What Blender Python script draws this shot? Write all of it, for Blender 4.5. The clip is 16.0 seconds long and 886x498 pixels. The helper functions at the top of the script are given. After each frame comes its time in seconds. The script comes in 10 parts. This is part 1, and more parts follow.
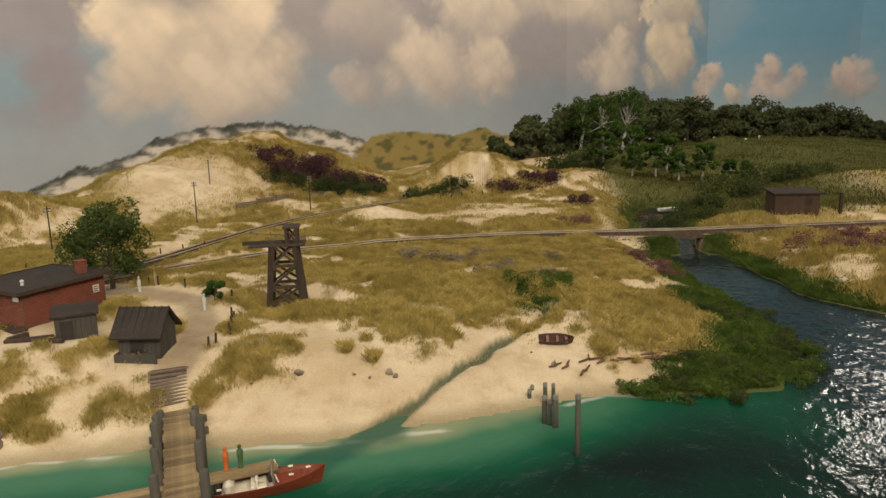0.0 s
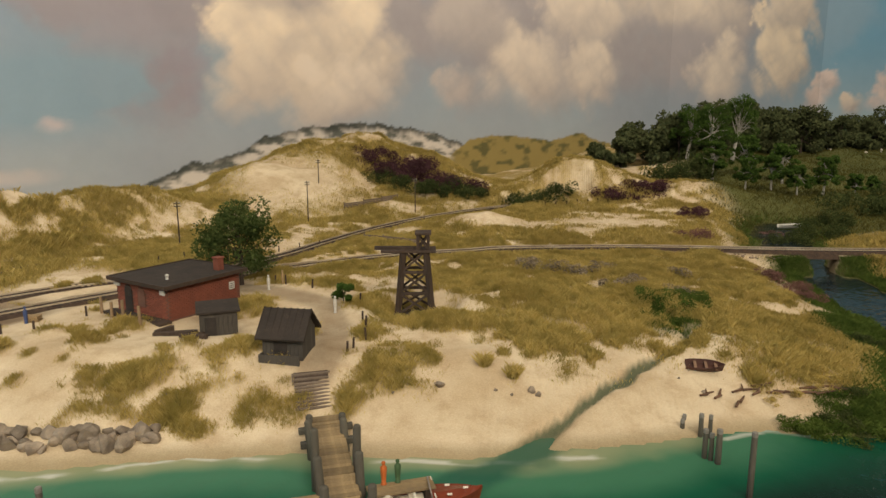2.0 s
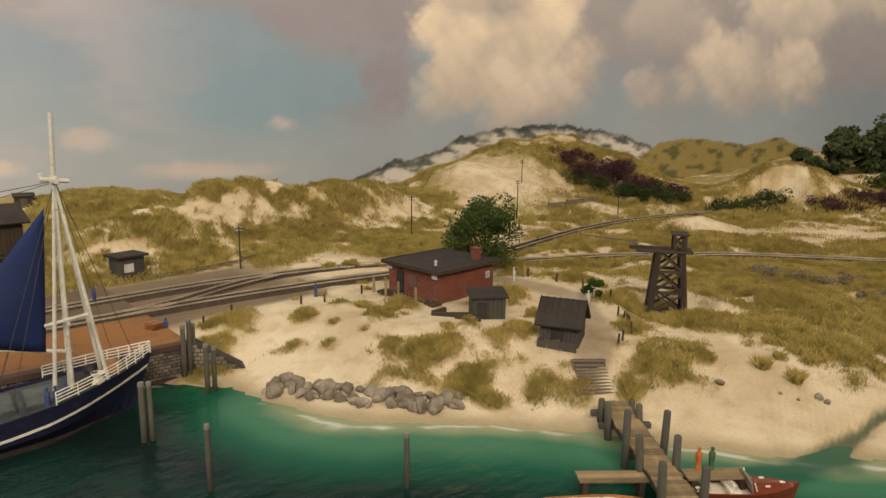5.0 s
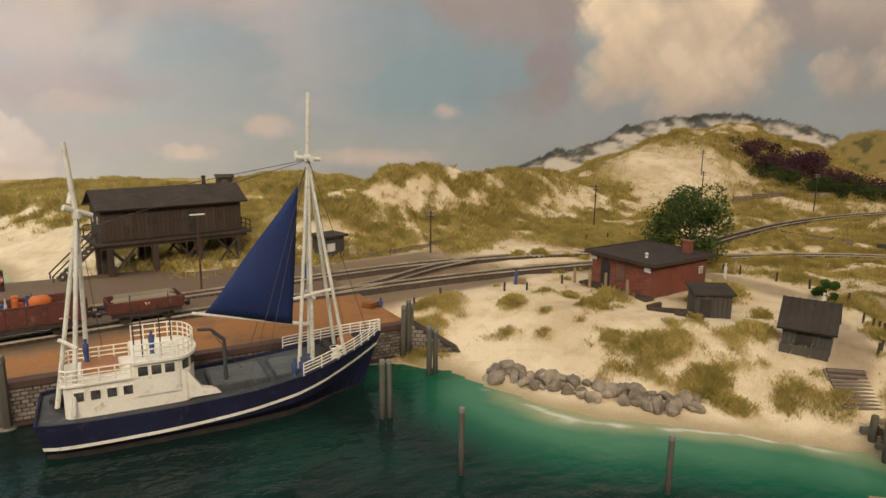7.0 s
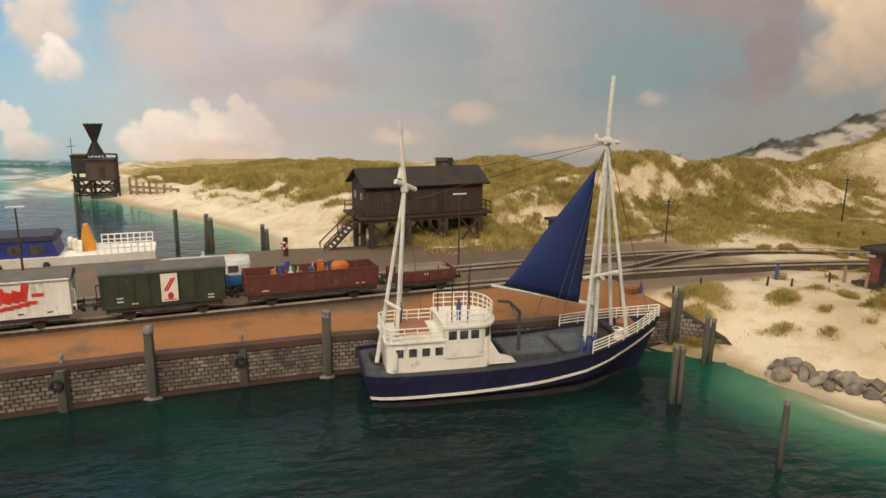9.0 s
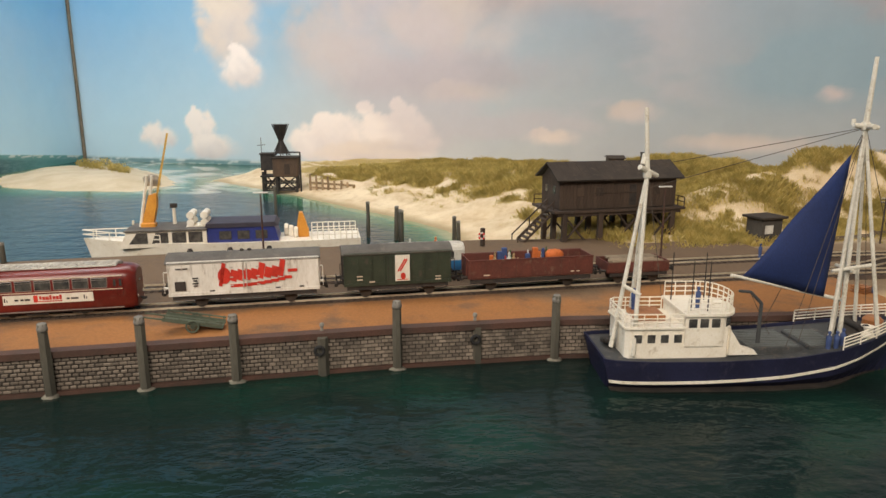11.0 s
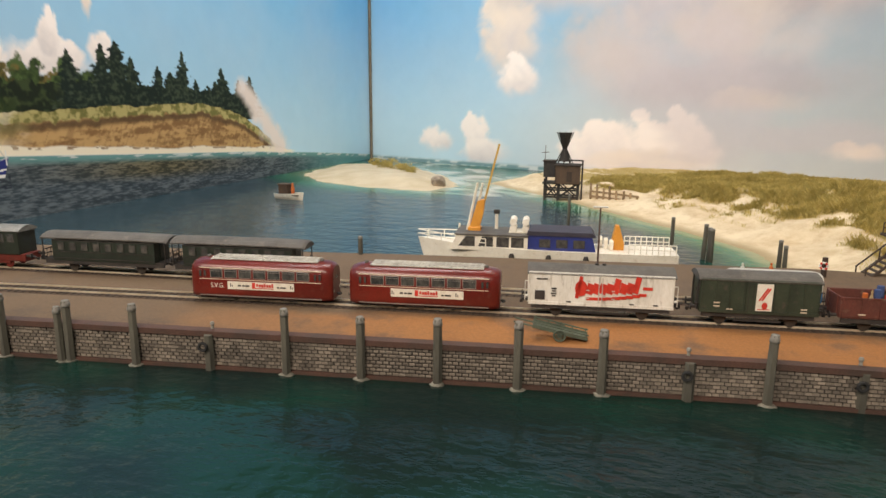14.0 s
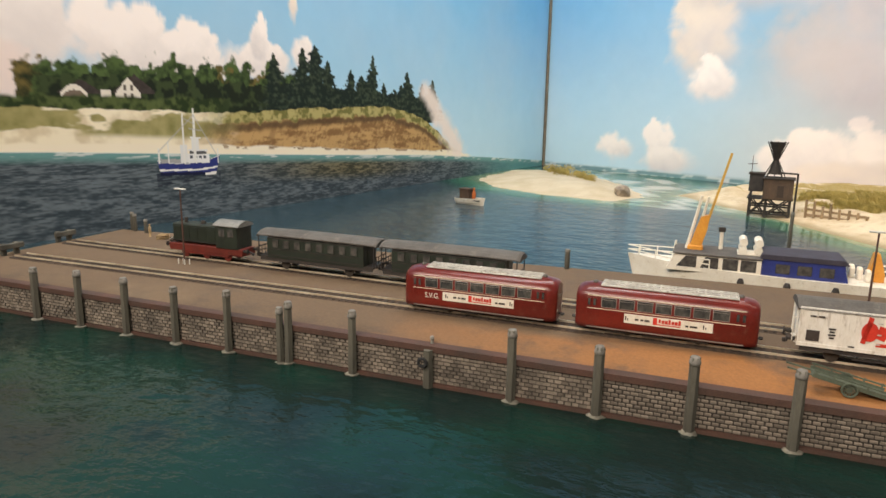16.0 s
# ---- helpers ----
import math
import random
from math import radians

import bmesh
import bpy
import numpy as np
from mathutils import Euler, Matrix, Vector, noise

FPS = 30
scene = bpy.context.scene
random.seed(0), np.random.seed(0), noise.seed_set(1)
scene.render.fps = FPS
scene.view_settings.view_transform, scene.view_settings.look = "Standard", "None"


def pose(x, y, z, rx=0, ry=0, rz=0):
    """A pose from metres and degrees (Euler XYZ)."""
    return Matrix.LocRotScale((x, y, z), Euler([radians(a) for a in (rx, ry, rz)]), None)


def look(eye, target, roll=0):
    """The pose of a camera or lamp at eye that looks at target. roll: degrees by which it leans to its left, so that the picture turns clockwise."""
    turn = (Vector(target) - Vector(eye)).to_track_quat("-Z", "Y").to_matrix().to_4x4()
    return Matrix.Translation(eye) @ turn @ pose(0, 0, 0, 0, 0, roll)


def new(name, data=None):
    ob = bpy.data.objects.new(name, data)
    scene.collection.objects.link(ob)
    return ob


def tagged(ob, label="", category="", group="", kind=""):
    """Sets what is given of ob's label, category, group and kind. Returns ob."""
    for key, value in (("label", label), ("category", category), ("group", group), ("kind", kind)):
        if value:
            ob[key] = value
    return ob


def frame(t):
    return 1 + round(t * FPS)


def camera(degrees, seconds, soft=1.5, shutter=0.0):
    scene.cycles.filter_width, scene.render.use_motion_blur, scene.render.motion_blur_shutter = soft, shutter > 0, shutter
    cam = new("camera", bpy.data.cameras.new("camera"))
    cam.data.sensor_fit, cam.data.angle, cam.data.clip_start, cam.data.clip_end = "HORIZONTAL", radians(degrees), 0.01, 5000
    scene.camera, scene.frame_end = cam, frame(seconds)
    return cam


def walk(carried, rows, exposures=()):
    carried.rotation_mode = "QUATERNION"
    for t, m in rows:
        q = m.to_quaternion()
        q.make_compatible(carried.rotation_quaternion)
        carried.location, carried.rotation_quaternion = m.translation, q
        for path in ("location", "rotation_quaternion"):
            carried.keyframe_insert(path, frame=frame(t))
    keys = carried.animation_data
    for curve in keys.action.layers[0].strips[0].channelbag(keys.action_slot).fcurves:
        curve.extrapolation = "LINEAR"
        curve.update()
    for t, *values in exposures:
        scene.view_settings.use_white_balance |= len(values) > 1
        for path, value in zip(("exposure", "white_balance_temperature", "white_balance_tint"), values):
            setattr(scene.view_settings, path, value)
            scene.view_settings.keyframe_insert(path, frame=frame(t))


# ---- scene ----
cam = camera(67.2, 16.0)
walk(cam, [
    (0, pose(0.0406, -0.0291, 0.2525, 78.97, 1.26, 0.34)),
    (0.5, pose(0.0235, -0.0208, 0.2542, 78.97, 1.22, 1.87)),
    (1, pose(0.0058, -0.0109, 0.2547, 79.00, 0.77, 3.76)),
    (1.5, pose(-0.0132, -0.0078, 0.2560, 79.12, 0.34, 5.54)),
    (2, pose(-0.0254, -0.0131, 0.2593, 79.21, -0.00, 7.26)),
    (2.5, pose(-0.0447, -0.0169, 0.2601, 79.24, 0.15, 8.98)),
    (3, pose(-0.0769, -0.0257, 0.2579, 79.31, -0.01, 11.39)),
    (3.5, pose(-0.0931, -0.0385, 0.2595, 79.49, -0.26, 13.83)),
    (6, pose(-0.1788, -0.0970, 0.2588, 78.81, -0.79, 25.01)),
    (6.5, pose(-0.2019, -0.0963, 0.2544, 78.64, -0.93, 27.88)),
    (7, pose(-0.2333, -0.1041, 0.2494, 78.39, -0.66, 31.59)),
    (7.5, pose(-0.2548, -0.1237, 0.2540, 77.96, -0.40, 36.24)),
    (8, pose(-0.2788, -0.1446, 0.2450, 77.63, -0.62, 39.81)),
    (8.5, pose(-0.2991, -0.1620, 0.2490, 77.01, -0.71, 42.27)),
    (9, pose(-0.3151, -0.1874, 0.2437, 77.25, -0.81, 45.32)),
    (11.5, pose(-0.3648, -0.2915, 0.2289, 77.48, 0.50, 58.67)),
    (12, pose(-0.3647, -0.3128, 0.2407, 77.48, 0.94, 61.51)),
    (12.5, pose(-0.3700, -0.3340, 0.2443, 77.60, 0.83, 64.70)),
    (13, pose(-0.3745, -0.3566, 0.2409, 77.61, 0.28, 68.51)),
    (13.5, pose(-0.3893, -0.3675, 0.2375, 77.60, -0.26, 71.86)),
    (14, pose(-0.4075, -0.3877, 0.2441, 77.69, -0.48, 75.79)),
    (14.5, pose(-0.4314, -0.4038, 0.2435, 77.81, -0.62, 79.52)),
    (15, pose(-0.4571, -0.4206, 0.2416, 77.81, -1.13, 83.21)),
    (15.5, pose(-0.4687, -0.4418, 0.2465, 78.04, -0.63, 86.39)),
    (16, pose(-0.4824, -0.4532, 0.2383, 78.03, -0.96, 88.96)),
], [(0, -0.05, 6500, 10), (3.5, -0.14, 6500, 10), (7, -0.06, 6400, 11.5), (9, 0.02, 6250, 13), (12.5, 0.08, 6250, 13), (14.5, 0.15, 6300, 13), (16, 0.22, 6300, 13)])

# ---- room light ----
world = bpy.data.worlds.new("world")
world.use_nodes = True
scene.world = world
world.node_tree.nodes["Background"].inputs[0].default_value = (0.76, 0.75, 0.72, 1)
world.node_tree.nodes["Background"].inputs[1].default_value = 0.12


def area_lamp(name, m, size_x, size_y, watts, colour):
    data = bpy.data.lights.new(name, "AREA")
    data.shape, data.size, data.size_y, data.energy, data.color = "RECTANGLE", size_x, size_y, watts, colour
    ob = new(name, data)
    ob.matrix_world = m
    return ob


WARM = (1.0, 0.86, 0.68)
LABEL = "long warm white lamp row under the ceiling"
tagged(area_lamp("ceiling_lamp", look((0.35, -1.3, 1.45), (-0.8, 0.2, 0)), 2.6, 0.4, 62, WARM), LABEL, "lamp")
tagged(area_lamp("ceiling_lamp", look((-1.25, 0.35, 1.9), (-2.3, 1.1, 0.45)), 2.6, 0.3, 21, WARM), LABEL, "lamp")
tagged(area_lamp("ceiling_lamp", look((1.3, 1.2, 2.1), (1.4, 3.6, 0.6)), 2.0, 0.3, 46, WARM), LABEL, "lamp")
tagged(area_lamp("ceiling_lamp", look((-1.6, -0.25, 1.8), (-2.4, -0.85, 0.3)), 2.0, 0.3, 26, (1.0, 0.97, 0.92)), LABEL, "lamp")
tagged(area_lamp("spot_lamp", look((2.05, 2.9, 1.25), (0.6, 0.8, 0)), 0.14, 0.14, 2.6, (1.0, 0.93, 0.82)), "small bright showroom spot lamp", "lamp")
tagged(area_lamp("spot_lamp", look((-1.85, -1.38, 1.12), (-0.9, -0.6, 0)), 0.2, 0.2, 5, (1.0, 0.95, 0.88)), "small bright showroom spot lamp", "lamp")

# ---- helpers for building ----
K = 1 / 87.0  # model scale

QO = Vector((-0.9237, -0.1873, 0.0))
QA = math.atan2(0.92616, 0.37714)


def quay(u, v, z=0.0, turn=0.0):
    """A pose on the harbour: u along the quay, v away from the water, z up, turn in degrees."""
    return Matrix.Translation(QO) @ Matrix.Rotation(QA, 4, "Z") @ Matrix.Translation((u, v, z)) @ Matrix.Rotation(radians(turn), 4, "Z")


def qpoint(u, v, z=0.0):
    return quay(u, v, z).translation


def link_nodes(tree, a, b):
    tree.links.new(a, b)


def node(tree, kind, **values):
    n = tree.nodes.new(kind)
    for key, value in values.items():
        n.inputs[key].default_value = value
    return n


def noise_node(tree, coords, scale, detail=4.0, rough=0.55):
    n = tree.nodes.new("ShaderNodeTexNoise")
    n.inputs["Scale"].default_value, n.inputs["Detail"].default_value, n.inputs["Roughness"].default_value = scale, detail, rough
    tree.links.new(coords, n.inputs["Vector"])
    return n.outputs["Fac"]


def ramp_node(tree, fac, stops):
    n = tree.nodes.new("ShaderNodeValToRGB")
    el = n.color_ramp.elements
    while len(el) < len(stops):
        el.new(0.5)
    for e, (pos, col) in zip(el, stops):
        e.position, e.color = pos, (*col, 1) if len(col) == 3 else col
    tree.links.new(fac, n.inputs["Fac"])
    return n.outputs["Color"]


def mix_node(tree, fac, a, b, mode="MIX"):
    n = tree.nodes.new("ShaderNodeMix")
    n.data_type, n.blend_type = "RGBA", mode
    for sock, value in ((n.inputs[0], fac), (n.inputs[6], a), (n.inputs[7], b)):
        if isinstance(value, (int, float)):
            sock.default_value = value
        elif isinstance(value, tuple):
            sock.default_value = (*value, 1)
        else:
            tree.links.new(value, sock)
    return n.outputs[2]


def math_node(tree, op, a, b=0.0, clamp=False):
    n = tree.nodes.new("ShaderNodeMath")
    n.operation, n.use_clamp = op, clamp
    for sock, value in zip(n.inputs, (a, b)):
        if isinstance(value, (int, float)):
            sock.default_value = value
        else:
            tree.links.new(value, sock)
    return n.outputs[0]


def bump_node(tree, height, strength, distance):
    n = tree.nodes.new("ShaderNodeBump")
    n.inputs["Strength"].default_value, n.inputs["Distance"].default_value = strength, distance
    tree.links.new(height, n.inputs["Height"])
    return n.outputs["Normal"]


def material(name, c1, c2=None, rough=0.7, metal=0.0, scale=60.0, fine=600.0, bump=0.25, depth=0.0006, vary=0.0, stretch=None, spec=0.4, dirt=None):
    """A painted or natural surface: two colours mixed by broad stains and fine grain, with relief; vary lightens and darkens whole objects."""
    m = bpy.data.materials.new(name)
    m.use_nodes = True
    t = m.node_tree
    shader = t.nodes["Principled BSDF"]
    coords = t.nodes.new("ShaderNodeTexCoord").outputs["Object"]
    if stretch:
        mp = t.nodes.new("ShaderNodeMapping")
        mp.inputs["Scale"].default_value = stretch
        t.links.new(coords, mp.inputs["Vector"])
        coords = mp.outputs["Vector"]
    c2 = c2 or tuple(c * 0.72 for c in c1)
    broad, grain = noise_node(t, coords, scale), noise_node(t, coords, fine, 5.0, 0.65)
    fac = t.nodes.new("ShaderNodeMapRange")
    fac.inputs[1].default_value, fac.inputs[2].default_value = 0.36, 0.66
    t.links.new(broad, fac.inputs[0])
    colour = mix_node(t, fac.outputs[0], c1, c2)
    colour = mix_node(t, 0.45, colour, ramp_node(t, grain, [(0.25, tuple(0.25 for _ in range(3))), (0.75, tuple(0.75 for _ in range(3)))]), "OVERLAY")
    if dirt:
        spots = noise_node(t, coords, scale * 2.7, 6.0, 0.7)
        mr = t.nodes.new("ShaderNodeMapRange")
        mr.inputs[1].default_value, mr.inputs[2].default_value = 0.56, 0.72
        t.links.new(spots, mr.inputs[0])
        colour = mix_node(t, mr.outputs[0], colour, dirt)
    if vary:
        info = t.nodes.new("ShaderNodeObjectInfo").outputs["Random"]
        k = math_node(t, "MULTIPLY", math_node(t, "SUBTRACT", info, 0.5), 2 * vary)
        hsv = t.nodes.new("ShaderNodeHueSaturation")
        t.links.new(math_node(t, "ADD", k, 1.0), hsv.inputs["Value"])
        t.links.new(colour, hsv.inputs["Color"])
        colour = hsv.outputs["Color"]
    t.links.new(colour, shader.inputs["Base Color"])
    shader.inputs["Roughness"].default_value, shader.inputs["Metallic"].default_value = rough, metal
    shader.inputs["Specular IOR Level"].default_value = spec
    if bump:
        t.links.new(bump_node(t, grain, bump, depth), shader.inputs["Normal"])
    return m


def mesh_from(name, verts, faces, mat=None, smooth=False):
    me = bpy.data.meshes.new(name)
    me.from_pydata([tuple(v) for v in verts], [], [tuple(int(i) for i in f) for f in faces])
    if smooth:
        me.polygons.foreach_set("use_smooth", [True] * len(me.polygons))
    if mat:
        me.materials.append(mat)
    me.update()
    return me


def part(name, bm, mat, parent=None, label="", smooth=False, m=None):
    """Links a bmesh as one mesh object, under a thing or a part."""
    me = bpy.data.meshes.new(name)
    bmesh.ops.recalc_face_normals(bm, faces=bm.faces[:])
    bm.to_mesh(me)
    bm.free()
    if smooth:
        me.polygons.foreach_set("use_smooth", [True] * len(me.polygons))
    me.materials.append(mat)
    ob = new(name, me)
    if parent:
        ob.parent = parent
    if m is not None:
        ob.matrix_basis = m
    if label:
        ob["label"] = label
    return ob


def share(name, ob, parent, m):
    """A further part on the mesh of ob."""
    o = new(name, ob.data)
    o.parent, o.matrix_basis = parent, m
    return o


def thing(name, m, label, category, group="", kind=""):
    ob = new(name)
    ob.empty_display_size = 0.01
    ob.matrix_basis = m
    return tagged(ob, label, category, group, kind)


def box(bm, cx, cy, cz, sx, sy, sz, bevel=0.0, m=None):
    """A box by its centre and full sizes."""
    mat = Matrix.Translation((cx, cy, cz)) @ Matrix.Diagonal((sx, sy, sz, 1))
    if m is not None:
        mat = m @ mat
    made = bmesh.ops.create_cube(bm, size=1, matrix=mat)["verts"]
    if bevel:
        edges = list({e for v in made for e in v.link_edges})
        bmesh.ops.bevel(bm, geom=edges, offset=bevel, segments=1, affect="EDGES", profile=0.5)
    return made


def rod(bm, a, b, r1, r2=None, n=8):
    """A round bar from a to b."""
    a, b = Vector(a), Vector(b)
    d = b - a
    turn = d.to_track_quat("Z", "Y").to_matrix().to_4x4()
    bmesh.ops.create_cone(bm, cap_ends=True, segments=n, radius1=r1, radius2=r1 if r2 is None else r2, depth=d.length, matrix=Matrix.Translation((a + b) / 2) @ turn)


def beam(bm, a, b, w, h=None):
    """A square bar from a to b."""
    a, b = Vector(a), Vector(b)
    d = b - a
    turn = d.to_track_quat("Z", "Y").to_matrix().to_4x4()
    bmesh.ops.create_cube(bm, size=1, matrix=Matrix.Translation((a + b) / 2) @ turn @ Matrix.Diagonal((w, h or w, d.length, 1)))


def prism(bm, pts, axis, a, b):
    """A slab: the outline pts in the two other axes, from a to b along axis."""
    def at(p, k):
        v = list(p)
        v.insert("xyz".index(axis), k)
        return v
    lo, hi = [bm.verts.new(at(p, a)) for p in pts], [bm.verts.new(at(p, b)) for p in pts]
    bm.faces.new(lo)
    bm.faces.new(hi[::-1])
    for i in range(len(pts)):
        j = (i + 1) % len(pts)
        bm.faces.new((lo[i], lo[j], hi[j], hi[i]))


def lathe(bm, profile, n=12, m=None):
    """A turned body: profile of (radius, height)."""
    rings = []
    for r, z in profile:
        rings.append([bm.verts.new((m or Matrix()) @ Vector((r * math.cos(2 * math.pi * i / n), r * math.sin(2 * math.pi * i / n), z))) for i in range(n)])
    for lo, hi in zip(rings, rings[1:]):
        for i in range(n):
            bm.faces.new((lo[i], lo[(i + 1) % n], hi[(i + 1) % n], hi[i]))
    bm.faces.new(rings[0][::-1])
    bm.faces.new(rings[-1])


def value_noise(x, y, scale, seed=0):
    """Smooth noise from 0 to 1 over arrays of places."""
    x, y = x * scale, y * scale
    xi, yi = np.floor(x).astype(np.int64), np.floor(y).astype(np.int64)
    fx, fy = x - xi, y - yi
    fx, fy = fx * fx * (3 - 2 * fx), fy * fy * (3 - 2 * fy)

    def lattice(i, j):
        h = (i * 374761393 + j * 668265263 + seed * 1442695041) & 0xFFFFFFFF
        h = ((h ^ (h >> 13)) * 1274126177) & 0xFFFFFFFF
        return ((h ^ (h >> 16)) & 0xFFFF) / 65535.0
    a, b, c, d = lattice(xi, yi), lattice(xi + 1, yi), lattice(xi, yi + 1), lattice(xi + 1, yi + 1)
    return (a * (1 - fx) + b * fx) * (1 - fy) + (c * (1 - fx) + d * fx) * fy


def fbm(x, y, scale, octaves=4, seed=0):
    out, amp, tot = 0, 1.0, 0.0
    for o in range(octaves):
        out, tot = out + amp * value_noise(x, y, scale * 2**o, seed + 7 * o), tot + amp
        amp *= 0.5
    return out / tot


def smooth(a, b, x):
    t = np.clip((x - a) / (b - a), 0, 1)
    return t * t * (3 - 2 * t)


def side_of(poly, x, y):
    """Distance from a closed outline, positive inside."""
    p = np.array(poly, float)
    inside, best = np.zeros(x.shape, bool), np.full(x.shape, 1e9)
    for (ax, ay), (bx, by) in zip(p, np.roll(p, -1, 0)):
        dx, dy = bx - ax, by - ay
        t = np.clip(((x - ax) * dx + (y - ay) * dy) / (dx * dx + dy * dy + 1e-12), 0, 1)
        best = np.minimum(best, np.hypot(x - ax - t * dx, y - ay - t * dy))
        cross = ((ay > y) != (by > y)) & (x < (bx - ax) * (y - ay) / (by - ay + 1e-12) + ax)
        inside ^= cross
    return np.where(inside, best, -best)


def near_line(pts, x, y):
    p, best = np.array(pts, float), np.full(x.shape, 1e9)
    for (ax, ay), (bx, by) in zip(p, p[1:]):
        dx, dy = bx - ax, by - ay
        t = np.clip(((x - ax) * dx + (y - ay) * dy) / (dx * dx + dy * dy + 1e-12), 0, 1)
        best = np.minimum(best, np.hypot(x - ax - t * dx, y - ay - t * dy))
    return best

# ---- setting: backdrop, ground, water, pier ----
CORNER = (-3.4, 0.04)
WALL_R = [CORNER, (-2.32, 0.95), (-1.11, 1.97), (0.65, 3.46), (1.55, 3.98), (2.5, 4.1), (3.3, 3.6), (3.7, 2.5), (3.8, 0.5)]
WALL_L = [CORNER, (-2.4, -0.615), (-1.3, -1.335), (-0.45, -1.89)]


def along(line, step):
    """Places and lengths along a line, every step."""
    p = np.array(line, float)
    seg = np.hypot(*np.diff(p, axis=0).T)
    cum = np.r_[0, np.cumsum(seg)]
    s = np.linspace(0, cum[-1], int(cum[-1] / step) + 1)
    return s, np.interp(s, cum, p[:, 0]), np.interp(s, cum, p[:, 1])


def mixed(a, b, k):
    return a * (1 - k[..., None]) + np.asarray(b) * k[..., None]


def billow(s, h, scale, octaves, seed):
    """Round swellings with creases between them, from 0 to 1."""
    out, amp, tot = 0, 1.0, 0.0
    s, h = 0.8 * s + 0.6 * h, 0.8 * h - 0.6 * s
    for o in range(octaves):
        out, tot = out + amp * np.abs(2 * value_noise(s, h, scale * 2**o, seed + 5 * o) - 1), tot + amp
        amp *= 0.55
    return out / tot


def cloud(colour, s, h, cs, ch, rs, rh, tone, seed=0, soft=0.3, low=(0.34, 0.315, 0.335)):
    """Paints one heap of cloud: its lit tone above, the shaded tone towards its base, with a billowing edge."""
    near = (np.abs(s - cs) < rs * 1.9) & (np.abs(h - ch) < rh * 1.9)
    if not near.any():
        return colour
    p, q = s[near], h[near]
    bumps = billow(p, q, 2.2 / rs ** 0.7, 6, seed)
    wander = fbm(0.7 * p + 0.7 * q, 0.7 * q - 0.7 * p, 1.3 / rs ** 0.7, 4, seed + 3) - 0.5
    dx, dy = (p - cs) / rs, (q - ch) / rh
    d = np.hypot(dx, np.where(dy < 0, dy * 1.25, dy)) - 0.75 * (bumps - 0.4) + 0.5 * wander
    # the sunny upper edge is crisp, the base melts into the haze
    crisp = np.clip(soft * (1.05 - 0.7 * dy + 0.35 * dx), 0.12, 1.0)
    cover = smooth(1.0, 1.0 - crisp, d)
    relief = billow(p + 0.02, q + 0.03, 3.4 / rs ** 0.7, 5, seed + 9)
    shade = np.clip(0.72 + 0.50 * dy - 0.14 * dx + 0.55 * (relief - 0.42) + 0.7 * wander, 0, 1)
    lit = np.array(low) * (1 - shade[:, None]) + np.array(tone) * shade[:, None]
    out = colour.copy()
    out[near] = colour[near] * (1 - cover[:, None]) + lit * cover[:, None]
    return out


def sky(s, h, top, low, haze, seed):
    k = smooth(0.0, 0.75, h)
    colour = mixed(np.full(s.shape + (3,), 1.0) * np.array(low), top, k)
    veil = smooth(0.42, 0.72, fbm(s, h, 2.2, 5, seed)) * haze
    return mixed(colour, (0.60, 0.54, 0.52), veil)


def painted_wall(name, line, steps, heights, paint, label):
    p = np.array(line, float)
    cum = np.r_[0, np.cumsum(np.hypot(*np.diff(p, axis=0).T))]
    s = np.unique(np.r_[steps[steps < cum[-1]], cum])
    x, y = np.interp(s, cum, p[:, 0]), np.interp(s, cum, p[:, 1])
    h = heights
    S, H = np.meshgrid(s, h)
    colour = np.clip(paint(S, H), 0, 1)
    verts = np.stack([np.broadcast_to(x, S.shape), np.broadcast_to(y, S.shape), H], -1).reshape(-1, 3)
    n, m = len(s), len(h)
    i = np.arange(n * m).reshape(m, n)
    faces = np.stack([i[:-1, :-1], i[:-1, 1:], i[1:, 1:], i[1:, :-1]], -1).reshape(-1, 4)
    me = mesh_from(name, verts, faces, BACKDROP, True)
    layer = me.attributes.new("paint", "FLOAT_COLOR", "POINT")
    layer.data.foreach_set("color", np.c_[colour.reshape(-1, 3), np.ones(n * m)].ravel())
    ob = new(name, me)
    mod = ob.modifiers.new("thick", "SOLIDIFY")
    mod.thickness, mod.offset = 0.008, -1 if name.endswith("land") else 1
    return tagged(ob, label, "backdrop", kind="structure")


def attribute_colour(tree, name):
    n = tree.nodes.new("ShaderNodeAttribute")
    n.attribute_name = name
    return n


def make_backdrop_material():
    m = bpy.data.materials.new("printed_paper")
    m.use_nodes = True
    t = m.node_tree
    shader = t.nodes["Principled BSDF"]
    coords = t.nodes.new("ShaderNodeTexCoord").outputs["Object"]
    grain = noise_node(t, coords, 14.0, 6.0, 0.6)
    tint = mix_node(t, 0.12, attribute_colour(t, "paint").outputs["Color"], grain, "SOFT_LIGHT")
    t.links.new(tint, shader.inputs["Base Color"])
    shader.inputs["Roughness"].default_value = 0.75
    shader.inputs["Specular IOR Level"].default_value = 0.15
    return m


BACKDROP = make_backdrop_material()

# Cloud heaps: place along the wall, height, half width, half height, lit tone, seed, softness of the edge.
CREAM, PALE, DULL, GREY, DUSK = (0.95, 0.80, 0.62), (0.80, 0.69, 0.58), (0.56, 0.50, 0.47), (0.43, 0.395, 0.41), (0.37, 0.34, 0.375)
ROSE, WHITE = (0.82, 0.68, 0.62), (0.93, 0.84, 0.78)
